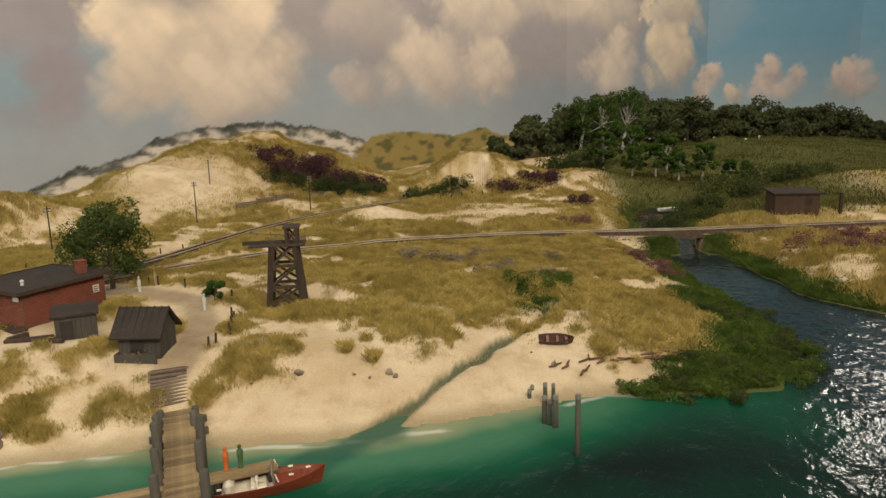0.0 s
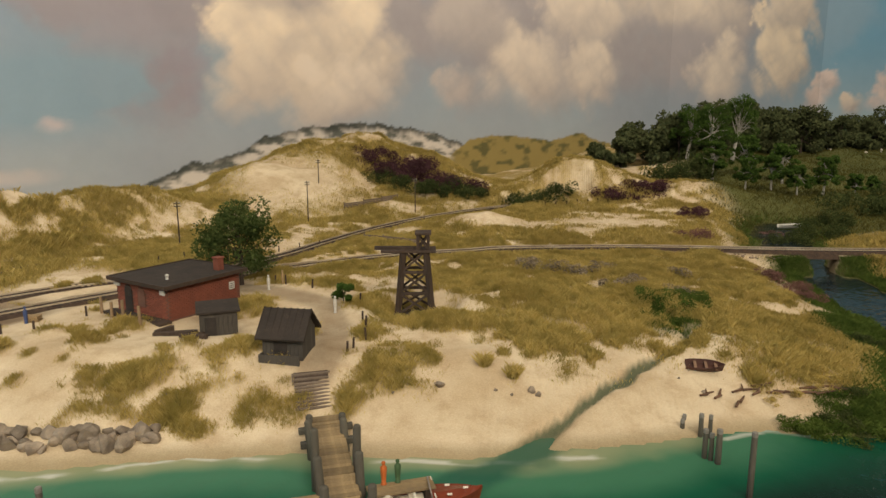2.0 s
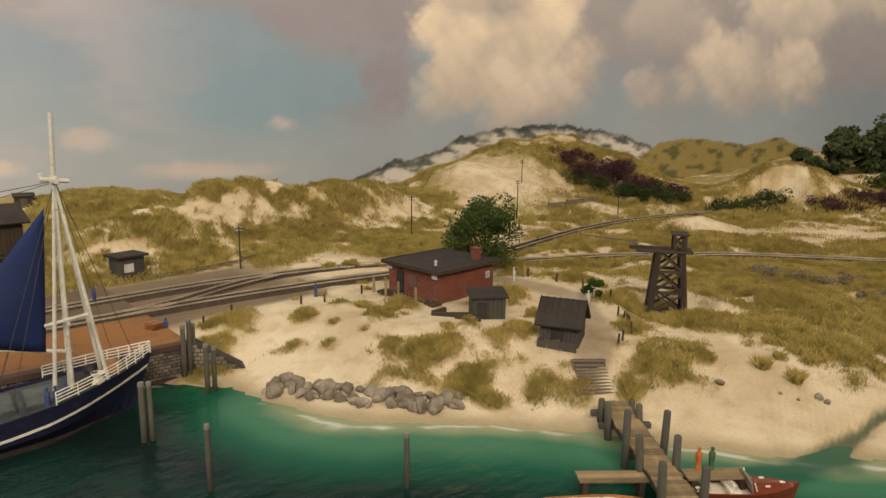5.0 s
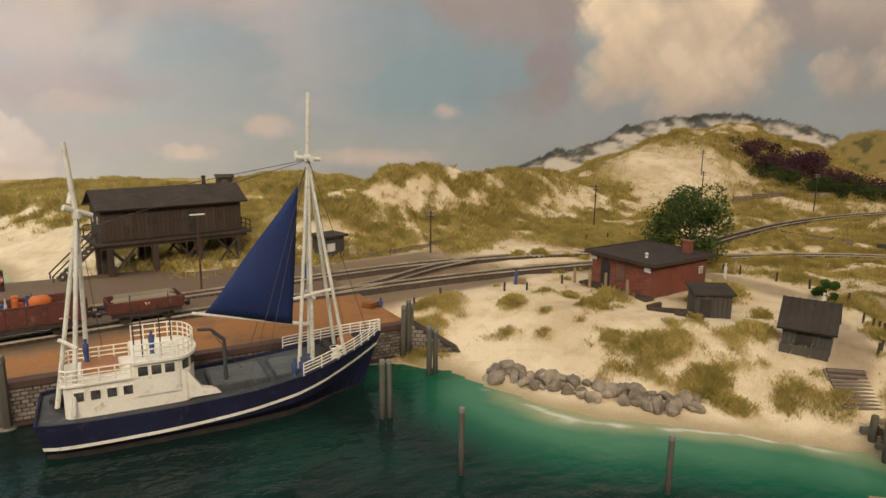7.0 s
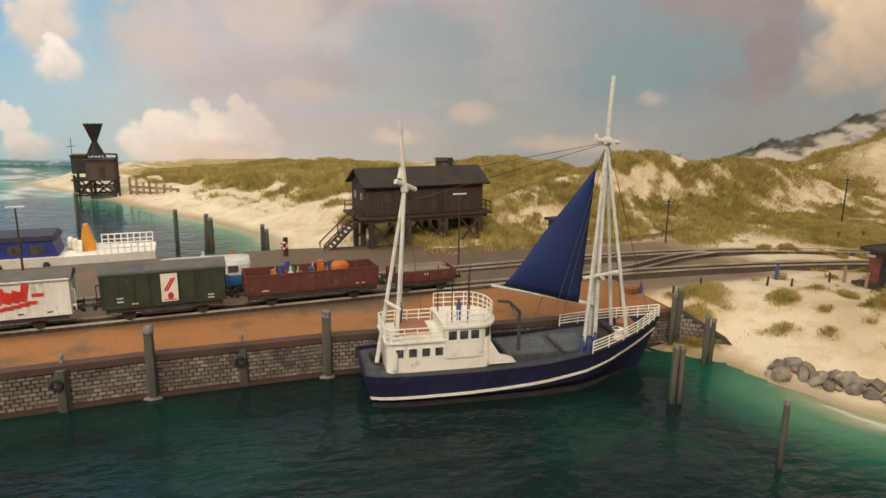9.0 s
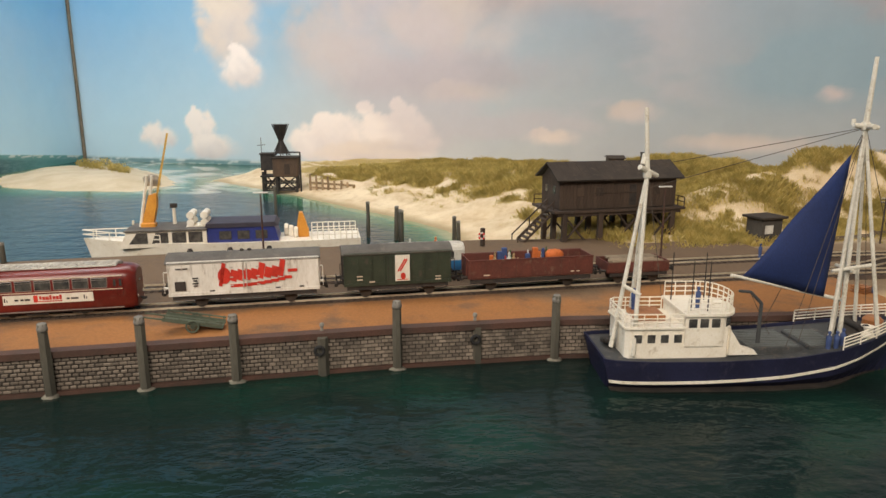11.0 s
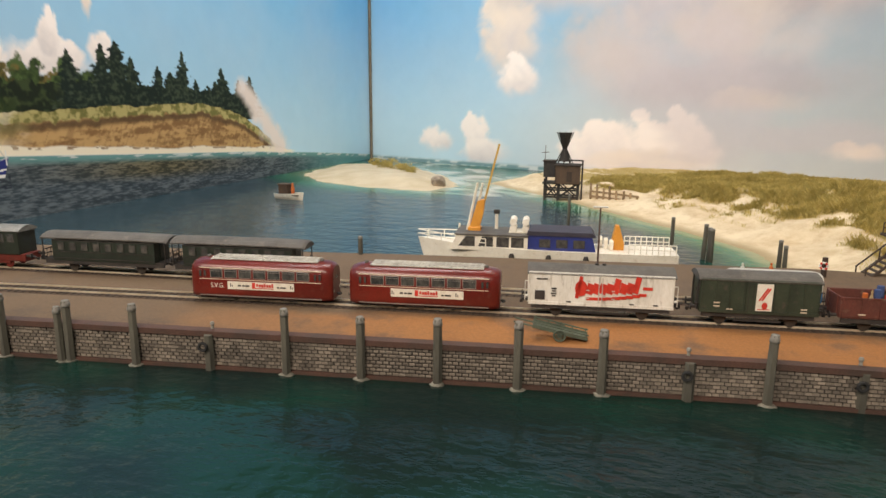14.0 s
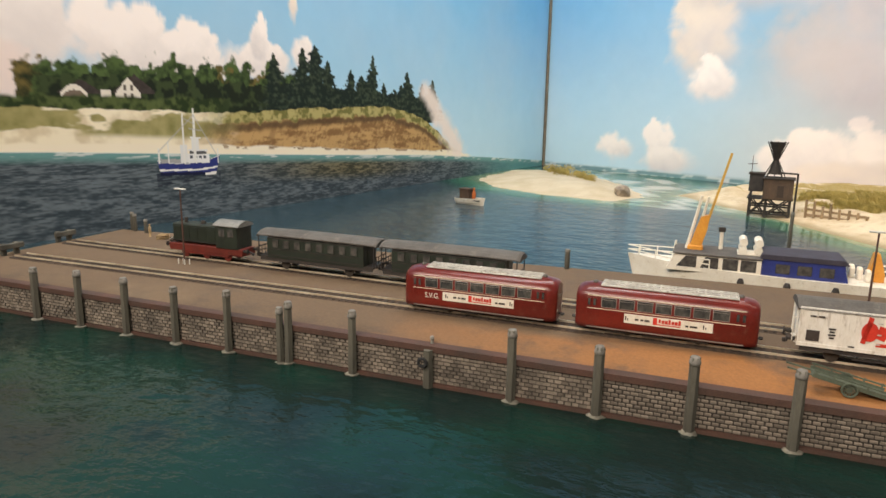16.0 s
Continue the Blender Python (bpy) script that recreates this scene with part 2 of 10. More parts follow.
# dull banks behind
BANKS_LAND = [
    (1.75, 0.58, 0.8, 0.20, (0.52, 0.48, 0.50), 9, 0.6), (1.6, 0.30, 0.55, 0.12, (0.44, 0.43, 0.47), 41, 0.8), (2.30, 0.66, 0.75, 0.16, DUSK, 12, 0.6), (3.0, 0.62, 0.42, 0.22, DUSK, 44, 0.4),
    (2.92, 0.38, 0.24, 0.24, DUSK, 15, 0.4), (3.75, 0.60, 0.6, 0.36, GREY, 11, 0.6), (4.6, 0.60, 0.8, 0.40, GREY, 13, 0.6), (5.5, 0.60, 0.7, 0.45, GREY, 14, 0.6),
]
# the great heap and its neighbours
HEAPS_LAND = [
    (3.03, 0.37, 0.12, 0.17, (0.34, 0.31, 0.35), 68, 0.8),
    (3.46, 0.47, 0.39, 0.34, CREAM, 1, 0.40), (3.62, 0.34, 0.24, 0.15, PALE, 2, 0.7), (3.30, 0.70, 0.30, 0.16, CREAM, 45, 0.5),
    (4.05, 0.36, 0.16, 0.13, DULL, 46, 0.9), (4.46, 0.44, 0.36, 0.24, PALE, 3, 0.8), (4.78, 0.46, 0.20, 0.24, PALE, 63, 0.6), (4.75, 0.70, 0.34, 0.18, PALE, 48, 0.5), (4.15, 0.62, 0.28, 0.20, DULL, 47, 0.6),
]
HEAPS_EAST = [
    (5.35, 0.80, 0.50, 0.22, PALE, 16, 0.5), (5.62, 0.46, 0.26, 0.26, PALE, 49, 0.7), (6.05, 0.58, 0.26, 0.34, CREAM, 5, 0.45),
    (6.05, 0.82, 0.26, 0.18, PALE, 50, 0.4), (6.32, 0.37, 0.12, 0.17, ROSE, 64, 0.8), (6.40, 0.46, 0.07, 0.10, ROSE, 65, 0.8), (6.80, 0.36, 0.20, 0.13, ROSE, 6, 0.8), (6.74, 0.47, 0.10, 0.14, ROSE, 66, 0.8), (6.92, 0.44, 0.08, 0.11, ROSE, 67, 0.9), (7.26, 0.40, 0.18, 0.17, ROSE, 7, 0.8), (6.52, 0.34, 0.08, 0.09, PALE, 8, 0.8),
]
CLOUDS_COAST = [
    (0.70, 0.47, 0.15, 0.20, PALE, 10, 0.5), (0.74, 0.33, 0.11, 0.09, WHITE, 17, 0.3), (0.35, 0.095, 0.10, 0.075, WHITE, 18, 0.3),
    (0.555, 0.10, 0.08, 0.11, WHITE, 19, 0.2), (0.60, 0.05, 0.14, 0.06, WHITE, 26, 0.4), (1.08, 0.09, 0.16, 0.11, WHITE, 20, 0.2), (1.33, 0.10, 0.16, 0.12, WHITE, 21, 0.2),
    (1.24, 0.04, 0.28, 0.06, PALE, 27, 0.5), (1.87, 0.11, 0.10, 0.035, PALE, 22, 0.6), (1.60, 0.25, 0.16, 0.05, DULL, 23, 0.7), (1.0, 0.62, 0.5, 0.12, DULL, 24, 0.8), (1.12, 0.40, 0.30, 0.20, DULL, 51, 0.7), (1.5, 0.44, 0.34, 0.12, DULL, 52, 0.7),
    (2.1, 0.19, 0.09, 0.04, DULL, 28, 0.7), (2.67, 0.25, 0.08, 0.035, (0.60, 0.53, 0.53), 25, 0.95), (2.45, 0.10, 0.3, 0.04, DULL, 29, 0.8),
]
CLOUDS_SEA = [
    (2.20, 0.38, 0.24, 0.15, WHITE, 31, 0.3), (1.95, 0.34, 0.13, 0.10, WHITE, 32, 0.3), (1.80, 0.31, 0.13, 0.10, WHITE, 33, 0.3), (1.62, 0.32, 0.14, 0.06, WHITE, 36, 0.5),
    (1.605, 0.38, 0.035, 0.07, WHITE, 34, 0.3), (1.47, 0.35, 0.05, 0.05, WHITE, 35, 0.5), (1.50, 0.46, 0.022, 0.05, PALE, 38, 0.5), (2.2, 0.26, 0.20, 0.10, ROSE, 37, 0.6),
]


def over(colour, paint, cover):
    """Lays a painted layer over another where it covers."""
    return colour * (1 - cover[..., None]) + paint * cover[..., None]


def tint(s, a, b, k):
    return mixed(np.full(s.shape + (3,), 1.0) * np.array(a), b, k)


def paint_land(s, h):
    colour = sky(s, h, (0.20, 0.40, 0.56), (0.50, 0.57, 0.58), 0.2, 5)
    colour = mixed(colour, sky(s, h, (0.20, 0.44, 0.66), (0.50, 0.68, 0.77), 0.1, 6), smooth(1.3, 0.5, s))
    grey = smooth(1.2, 2.3, s) * smooth(6.5, 5.8, s)
    colour = mixed(colour, (0.32, 0.345, 0.395), np.clip(grey * (0.62 + 0.5 * (fbm(s, h * 1.5, 2.4, 4, 77) - 0.3)), 0, 1))
    for k, c in enumerate(BANKS_LAND + HEAPS_LAND + HEAPS_EAST):
        colour = cloud(colour, s, h, *c)
        if k == 4:
            blue = np.exp(-(((s - 2.66) / 0.31) ** 2) - ((h - 0.345 - 0.10 * (s - 2.66)) / 0.10) ** 2)
            colour = mixed(colour, (0.27, 0.38, 0.46), np.clip(blue * 1.8 * smooth(0.25, 0.55, fbm(s, h * 1.6, 5, 4, 8)), 0, 0.9))
    for cs, ch, rs, rh, tone, seed, soft in CLOUDS_COAST:
        colour = cloud(colour, s, h, cs, ch, rs * 1.1, rh * 1.1, tone, seed, min(0.95, soft + 0.18), (0.58, 0.54, 0.55))
    haze = np.exp(-(((s - 1.35) / 0.7) ** 2)) * smooth(0.5, 0.05, h)
    colour = mixed(colour, (0.68, 0.61, 0.59), haze * 0.35)
    veil = smooth(0.40, 0.60, fbm(s * 0.7, h * 2.2, 3.0, 5, 91)) * smooth(0.95, 1.3, s) * smooth(2.5, 2.1, s)
    colour = mixed(colour, (0.55, 0.50, 0.53), veil * 0.5)
    # open sea under the horizon by the corner
    sea = smooth(0.003, 0.0, h - 0.016) * smooth(1.9, 1.5, s)
    crests = smooth(0.52, 0.62, fbm(s, h * 7.0, 22.0, 3, 92))
    colour = over(colour, mixed(tint(s, (0.13, 0.24, 0.27), (0.24, 0.36, 0.36), fbm(s, h * 5.0, 30.0, 3, 93)), (0.74, 0.76, 0.74), crests * 0.7), sea)
    # far mountain ridge with snow fields
    ridge = np.interp(s, [2.76, 2.83, 2.91, 2.96, 3.02, 3.10, 3.20, 3.27, 3.41, 3.57, 3.67, 3.86, 4.0, 4.11, 4.22], [0.02, 0.05, 0.08, 0.10, 0.128, 0.132, 0.175, 0.215, 0.238, 0.254, 0.257, 0.234, 0.197, 0.165, 0.133])
    ridge = ridge + (fbm(s, s * 0, 26.0, 4, 41) - 0.5) * 0.022 + (fbm(s, s * 0, 90.0, 3, 42) - 0.5) * 0.012
    rock = smooth(0.003, -0.003, h - ridge) * smooth(2.7, 2.75, s) * smooth(5.2, 5.0, s)
    snow = smooth(0.36, 0.60, fbm(s * 0.6 + h * 1.4, h * 0.9 - s * 0.3, 30.0, 5, 43) + 0.10 * smooth(0.01, 0.06, ridge - h) - 0.02)
    face = mixed(np.full(s.shape + (3,), 1.0) * np.array([0.13, 0.135, 0.115]), (0.66, 0.60, 0.53), snow)
    crest = smooth(0.036, 0.004, ridge - h + 0.03 * (fbm(s, h, 22.0, 4, 46) - 0.4))
    face = mixed(face, (0.055, 0.062, 0.055), crest * 0.95)
    colour = mixed(colour, (0, 0, 0), rock) + face * rock[..., None]
    # yellow far hill
    hill = np.interp(s, [4.0, 4.11, 4.22, 4.40, 4.53, 4.70, 4.85, 5.1], [0.12, 0.19, 0.21, 0.19, 0.18, 0.213, 0.17, 0.11]) + (fbm(s, s * 0, 30.0, 4, 44) - 0.5) * 0.02
    cover = smooth(0.003, -0.003, h - hill) * smooth(3.98, 4.05, s) * smooth(5.2, 5.0, s)
    face = mixed(np.full(s.shape + (3,), 1.0) * np.array([0.30, 0.235, 0.085]), (0.13, 0.12, 0.05), smooth(0.5, 0.7, fbm(s, h * 2, 22.0, 4, 45)))
    return mixed(colour, (0, 0, 0), cover) + face * cover[..., None]


def firs(s, h, first, last, foot, tall, gap, seed):
    """How much of a row of printed firs covers each place: spired trees with drooping tiers of branches."""
    cover = np.zeros(s.shape)
    rng = np.random.RandomState(seed)
    for k in np.arange(first, last, gap):
        c, top, wide, lean = k + rng.uniform(-0.5, 0.5) * gap, tall * rng.uniform(0.55, 1.12), rng.uniform(0.55, 1.25), rng.uniform(-0.006, 0.006)
        f = foot(c)
        y = np.clip((h - f) / top, 0, 1)
        tiers = 0.62 + 0.38 * np.abs(((1 - y) * rng.uniform(7, 10) + 0.6 * np.sign(s - c)) % 1.0)
        rag = 0.15 + 1.7 * fbm(s, h, 80.0, 3, seed + int(k * 100) % 50)
        half = 0.072 * wide * (1 - y) ** 0.75 * rag * tiers + 0.0022 * (1 - 0.5 * y)
        cover = np.maximum(cover, smooth(1.0, 0.75, np.abs(s - c - lean * y) / np.maximum(half, 1e-4)) * (h > f) * (h < f + top))
    return cover


SHORE_S, SHORE_H = [0.0, 0.5, 0.9, 1.3, 1.75, 2.1, 2.4, 3.2], [0.02, 0.06, 0.088, 0.108, 0.132, 0.152, 0.165, 0.19]


def paint_sea(s, h):
    colour = sky(s, h, (0.17, 0.42, 0.66), (0.46, 0.66, 0.77), 0.14, 6)
    for c in CLOUDS_SEA:
        colour = cloud(colour, s, h, *c, low=(0.60, 0.55, 0.54))
    shore = np.interp(s, SHORE_S, SHORE_H)
    # sea with long fine ripples, a brown gleam before the cliff
    deep = shore - h
    wave = 0.25 * fbm(s, h * 5.0, 14.0, 3, 51) + 0.45 * fbm(s, h * 7.0, 48.0, 2, 52) + 0.3 * fbm(s, h * 8.0, 110.0, 2, 53)
    sea = tint(s, (0.036, 0.050, 0.060), (0.135, 0.160, 0.175), smooth(0.36, 0.68, wave))
    sea = mixed(sea, (0.10, 0.26, 0.26), smooth(0.75, 0.25, s) * 0.85)
    gleam = np.exp(-(((s - 1.30) / 0.30) ** 2)) * smooth(0.005, 0.02, deep) * smooth(0.075, 0.04, deep)
    sea = mixed(sea, tint(s, (0.05, 0.045, 0.018), (0.20, 0.16, 0.07), smooth(0.40, 0.62, wave)), gleam * 0.75)
    sea = mixed(sea, (0.14, 0.30, 0.28), smooth(0.024, 0.004, deep) * 0.9)
    surf = smooth(0.56, 0.64, fbm(s, h * 6.0, 26.0, 3, 54)) * smooth(0.014, 0.003, deep)
    sea = mixed(sea, (0.70, 0.70, 0.66), surf * 0.7)
    colour = over(colour, sea, smooth(0.0015, -0.0015, h - shore))
    foot = lambda c: float(np.interp(c, [0.85, 1.1, 1.3, 1.7, 2.0, 2.4], [0.19, 0.225, 0.225, 0.215, 0.215, 0.21]))
    # broadleaf wood: overlapping round crowns, lit from above
    rng = np.random.RandomState(66)
    for row in range(2):
        for c in np.arange(1.46, 2.085, 0.052):
            c, top_, wide = c + rng.uniform(-0.02, 0.02), rng.uniform(0.305, 0.35) - 0.035 * row, rng.uniform(0.036, 0.056)
            rag = 1.1 * (fbm(s, h, 48.0, 4, int(c * 100) + row) - 0.5)
            d = np.hypot((s - c) / wide, (h - top_ + 0.055) / 0.058) + rag
            lump = np.clip(0.5 + 9.0 * (h - top_ + 0.05) + 5.0 * (s - c) + 1.6 * (fbm(s, h, 90.0, 3, 73 + row) - 0.5), 0, 1)
            warm = rng.uniform(0, 1) > 0.86
            colour = over(colour, tint(s, (0.012, 0.022, 0.010), (0.16, 0.12, 0.035) if warm else (0.075, 0.115, 0.035), lump * lump), smooth(1.0, 0.82, d) * (h > 0.2))
    under = (h < 0.282 + 0.03 * (fbm(s, h, 60.0, 3, 74) - 0.5)) * smooth(1.37, 1.40, s) * smooth(2.115, 2.09, s) * (h > 0.2)
    gaps = smooth(0.42, 0.6, fbm(s, h, 55.0, 3, 80))
    colour = over(colour, tint(s, (0.014, 0.020, 0.011), (0.040, 0.058, 0.022), gaps), under * 1.0)
    fir = firs(s, h, 0.90, 1.60, foot, 0.145, 0.060, 64)
    fir = np.maximum(fir, (h < 0.278 + 0.035 * (fbm(s, h, 45.0, 3, 81) - 0.5)) * (h > 0.19) * smooth(0.86, 0.90, s) * smooth(1.62, 1.56, s))
    bough = smooth(0.42, 0.70, 0.5 * fbm(s, h * 2.5, 55.0, 3, 65) + 0.5 * fbm(s, h, 150.0, 2, 82))
    colour = over(colour, tint(s, (0.012, 0.020, 0.015), (0.045, 0.062, 0.036), bough), fir)
    # a gabled white house and a white barn under dark thatch, before the wood
    for c, w, base, tall, lights in ((1.937, 0.025, 0.246, 0.033, True), (2.040, 0.023, 0.246, 0.023, False)):
        x, y = (s - c) / w, (h - base) / tall
        roof = (y < 1.35 - 0.55 * np.abs(x + 0.55)) * (np.abs(x + 0.5) < 1.75) * (y > 0.25)
        colour = over(colour, tint(s, (0.030, 0.024, 0.022), (0.070, 0.055, 0.048), fbm(s, h, 120.0, 2, 83)), roof * 1.0)
        wall = (y > 0) * (np.abs(x) < 1) * (y < (1.15 - 0.85 * np.abs(x) if lights else 0.95 - 0.6 * x * x))
        colour = mixed(colour, (0.72, 0.66, 0.56), wall * 1.0)
        if lights:
            panes = (np.abs(np.abs(x) - 0.28) < 0.15) * ((np.abs(y - 0.58) < 0.12) | (np.abs(y - 0.15) < 0.11))
            colour = mixed(colour, (0.12, 0.10, 0.08), panes * wall)
        else:
            colour = mixed(colour, (0.16, 0.12, 0.09), wall * (y < 0.55 - 0.5 * x * x))
    colour = mixed(colour, (0.70, 0.64, 0.54), (np.abs(s - 1.982) < 0.009) * (h > 0.246) * (h < 0.259) * 1.0)
    hedge = smooth(0.004, -0.004, h - 0.248 - 0.014 * (fbm(s, s * 0, 30.0, 3, 75) - 0.5)) * (h > 0.2) * smooth(1.68, 1.76, s + 0.04 * (fbm(s, h, 30.0, 2, 84) - 0.5))
    colour = over(colour, tint(s, (0.022, 0.036, 0.012), (0.085, 0.11, 0.035), smooth(0.35, 0.7, fbm(s, h, 75.0, 4, 85))), hedge)
    # eroded cliff over a white beach, sand dunes further along
    top = np.interp(s, [0.68, 0.78, 0.86, 0.95, 1.1, 1.3, 1.55, 1.76, 1.95, 2.4, 3.2], [0.08, 0.115, 0.17, 0.208, 0.236, 0.235, 0.226, 0.218, 0.226, 0.228, 0.23]) + (fbm(s, s * 0, 24.0, 4, 66) - 0.5) * 0.014
    cliff = smooth(0.0015, -0.0015, h - top) * smooth(-0.001, 0.0015, h - shore) * smooth(0.62, 0.68, s)
    layers = 0.5 * fbm(s * 0.6, (h - 0.25 * top) * 3.2, 22.0, 4, 67) + 0.3 * fbm(s, h * 2.0, 70.0, 3, 77) + 0.2 * fbm(s * 1.5 + h, h, 120.0, 2, 86)
    soil = tint(s, (0.50, 0.31, 0.125), (0.23, 0.125, 0.05), smooth(0.40, 0.64, layers))
    rill = smooth(0.05, 0.0, np.abs(fbm(s + 0.5 * h, h * 0.35, 30.0, 2, 87) - 0.5))
    soil = mixed(soil, (0.20, 0.11, 0.05), 0.5 * rill)
    lip = 0.022 + 0.014 * (fbm(s, s * 0, 30.0, 3, 79) - 0.3)
    soil = mixed(soil, (0.085, 0.050, 0.026), 0.85 * smooth(0.016, 0.002, np.abs(top - h - lip - 0.008)))
    turf = smooth(1.15, 0.85, (top - h) / lip + 0.5 * (fbm(s, h, 70.0, 3, 68) - 0.5))
    soil = over(soil, tint(s, (0.16, 0.15, 0.045), (0.42, 0.36, 0.14), smooth(0.35, 0.65, fbm(s, h, 85.0, 3, 88))), turf)
    dune = smooth(1.66, 1.80, s + 0.10 * (fbm(s, h, 16.0, 3, 76) - 0.5))
    sandy = tint(s, (0.84, 0.74, 0.54), (0.66, 0.55, 0.37), smooth(0.4, 0.7, fbm(s, h, 30.0, 4, 69)))
    field = smooth(0.46, 0.54, fbm(s, h * 2.2, 13.0, 4, 70) + 0.10 * smooth(0.02, 0.06, h - shore) - 0.10 * smooth(0.03, 0.0, top - h)) * smooth(0.025, 0.04, h - shore)
    sandy = over(sandy, tint(s, (0.20, 0.19, 0.06), (0.42, 0.36, 0.16), fbm(s, h, 60.0, 3, 89)), field)
    soil = over(soil, sandy, dune)
    beach = smooth(0.020, 0.014, h - shore + 0.012 * (fbm(s, s * 0, 12.0, 3, 71) - 0.5))
    soil = mixed(soil, (0.84, 0.74, 0.56), beach)
    scree = beach * smooth(0.58, 0.66, fbm(s, h * 1.5, 60.0, 3, 90)) * smooth(0.010, 0.016, h - shore) * (1 - dune)
    soil = mixed(soil, (0.25, 0.17, 0.10), scree)
    colour = over(colour, soil, cliff)
    # a low bank of pale cloud drifting down past the end of the cliff
    along_bank = np.clip(((0.93 - s) * 0.20 + (0.29 - h) * 0.19) / (0.20**2 + 0.19**2), 0, 1)
    off = np.hypot(s - 0.93 + 0.20 * along_bank, h - 0.29 + 0.19 * along_bank) / (0.040 + 0.02 * along_bank)
    bank = smooth(1.2, 0.3, off - 0.8 * (billow(s, h, 16.0, 4, 78) - 0.4))
    colour = mixed(colour, (0.80, 0.69, 0.62), bank * 0.92 * (h > shore - 0.002))
    # a blue and white trawler printed on the sea, bow towards the corner
    x, y = (1.812 - s) / 0.078, (h - 0.096 - 0.05 * (s - 1.812)) / 0.034
    sheer = 0.62 + 0.16 * x + 0.34 * x * x
    hull = (x > -0.98 + 0.10 * np.clip(1 - y, 0, 1)) * (x < 0.86 + 0.14 * y) * (y > -0.12) * (y < sheer)
    shade = (np.abs(x) < 1.0) * (y < 0.0) * (y > -0.75) * smooth(0.42, 0.6, fbm(s * 2, h * 16, 22.0, 3, 72))
    colour = mixed(colour, (0.016, 0.020, 0.034), shade * 0.8)
    colour = mixed(colour, (0.030, 0.040, 0.175), hull * 1.0)
    colour = mixed(colour, (0.012, 0.014, 0.04), hull * (y < 0.06))
    colour = mixed(colour, (0.76, 0.74, 0.70), hull * ((np.abs(y - 0.20 - 0.22 * np.clip(x, 0, 1) ** 2) < 0.055) | ((x > 0.5) * (y < -0.02 + 0.35 * (x - 0.5)))))
    colour = mixed(colour, (0.60, 0.59, 0.58), hull * (y > sheer - 0.045))
    for x0, x1, y0, y1, tone in ((-0.86, -0.20, 0.62, 0.86, 0.34), (-0.05, 0.66, 0.62, 1.16, 0.74), (0.02, 0.56, 1.16, 1.36, 0.10), (-0.02, 0.60, 1.34, 1.46, 0.72), (0.10, 0.34, 1.46, 2.1, 0.72), (0.06, 0.40, 2.1, 2.2, 0.74), (-0.26, -0.04, 0.62, 1.7, 0.70)):
        colour = mixed(colour, (tone, tone * 0.98, tone * 0.94), (x > x0) * (x < x1) * (y > y0) * (y < y1) * 1.0)
    colour = mixed(colour, (0.08, 0.09, 0.11), (x > 0.0) * (x < 0.6) * (np.abs(y - 0.98) < 0.08) * (np.abs((x * 7) % 1 - 0.5) < 0.28))
    for c, top_, w in ((0.20, 3.9, 0.045), (-0.14, 3.6, 0.030), (-0.90, 1.5, 0.028), (-0.62, 1.9, 0.022), (0.94, 1.5, 0.018)):
        mast = (np.abs(x - c) < w * (1.2 - y / top_ * 0.5)) * (y > 0.6) * (y < top_)
        colour = mixed(colour, (0.74, 0.72, 0.66), mast * 0.95)
    for x0, y0, x1, y1 in ((0.20, 3.5, 0.95, 0.95), (0.20, 3.5, -0.9, 1.3), (-0.14, 3.3, 0.20, 3.0), (0.05, 2.7, 0.42, 2.6)):
        k = np.clip(((x - x0) * (x1 - x0) + (y - y0) * (y1 - y0)) / ((x1 - x0) ** 2 + (y1 - y0) ** 2), 0, 1)
        line = np.hypot(x - x0 - k * (x1 - x0), (y - y0 - k * (y1 - y0)) * 0.41)
        colour = mixed(colour, (0.40, 0.40, 0.40), 0.55 * smooth(0.030, 0.012, line))
    return colour


painted_wall("backdrop_land", WALL_R, np.r_[np.arange(0, 7.7, 0.0075), np.arange(7.7, 12, 0.04)], np.r_[np.arange(-0.06, 0.88, 0.0065), np.arange(0.88, 1.31, 0.03)], paint_land, "printed sky backdrop with heavy cumulus clouds and far ridge")
painted_wall("backdrop_sea", WALL_L, np.r_[np.arange(0, 1.70, 0.0028), np.arange(1.70, 1.92, 0.0014), np.arange(1.92, 2.3, 0.0028), np.arange(2.3, 5, 0.02)], np.r_[np.arange(-0.06, 0.09, 0.0026), np.arange(0.09, 0.23, 0.0016), np.arange(0.23, 0.39, 0.0026), np.arange(0.39, 0.66, 0.008), np.arange(0.66, 1.31, 0.03)], paint_sea, "printed backdrop of sea cliff, fir wood and blue sky")
seam = bmesh.new()
rod(seam, (CORNER[0] + 0.012, CORNER[1], 0.0), (CORNER[0] + 0.012, CORNER[1], 1.3), 0.006, n=6)
tagged(part("backdrop_seam", seam, material("seam_paint", (0.16, 0.13, 0.09), rough=0.8)), "dark vertical joint strip where two backdrops meet", "trim", kind="structure")

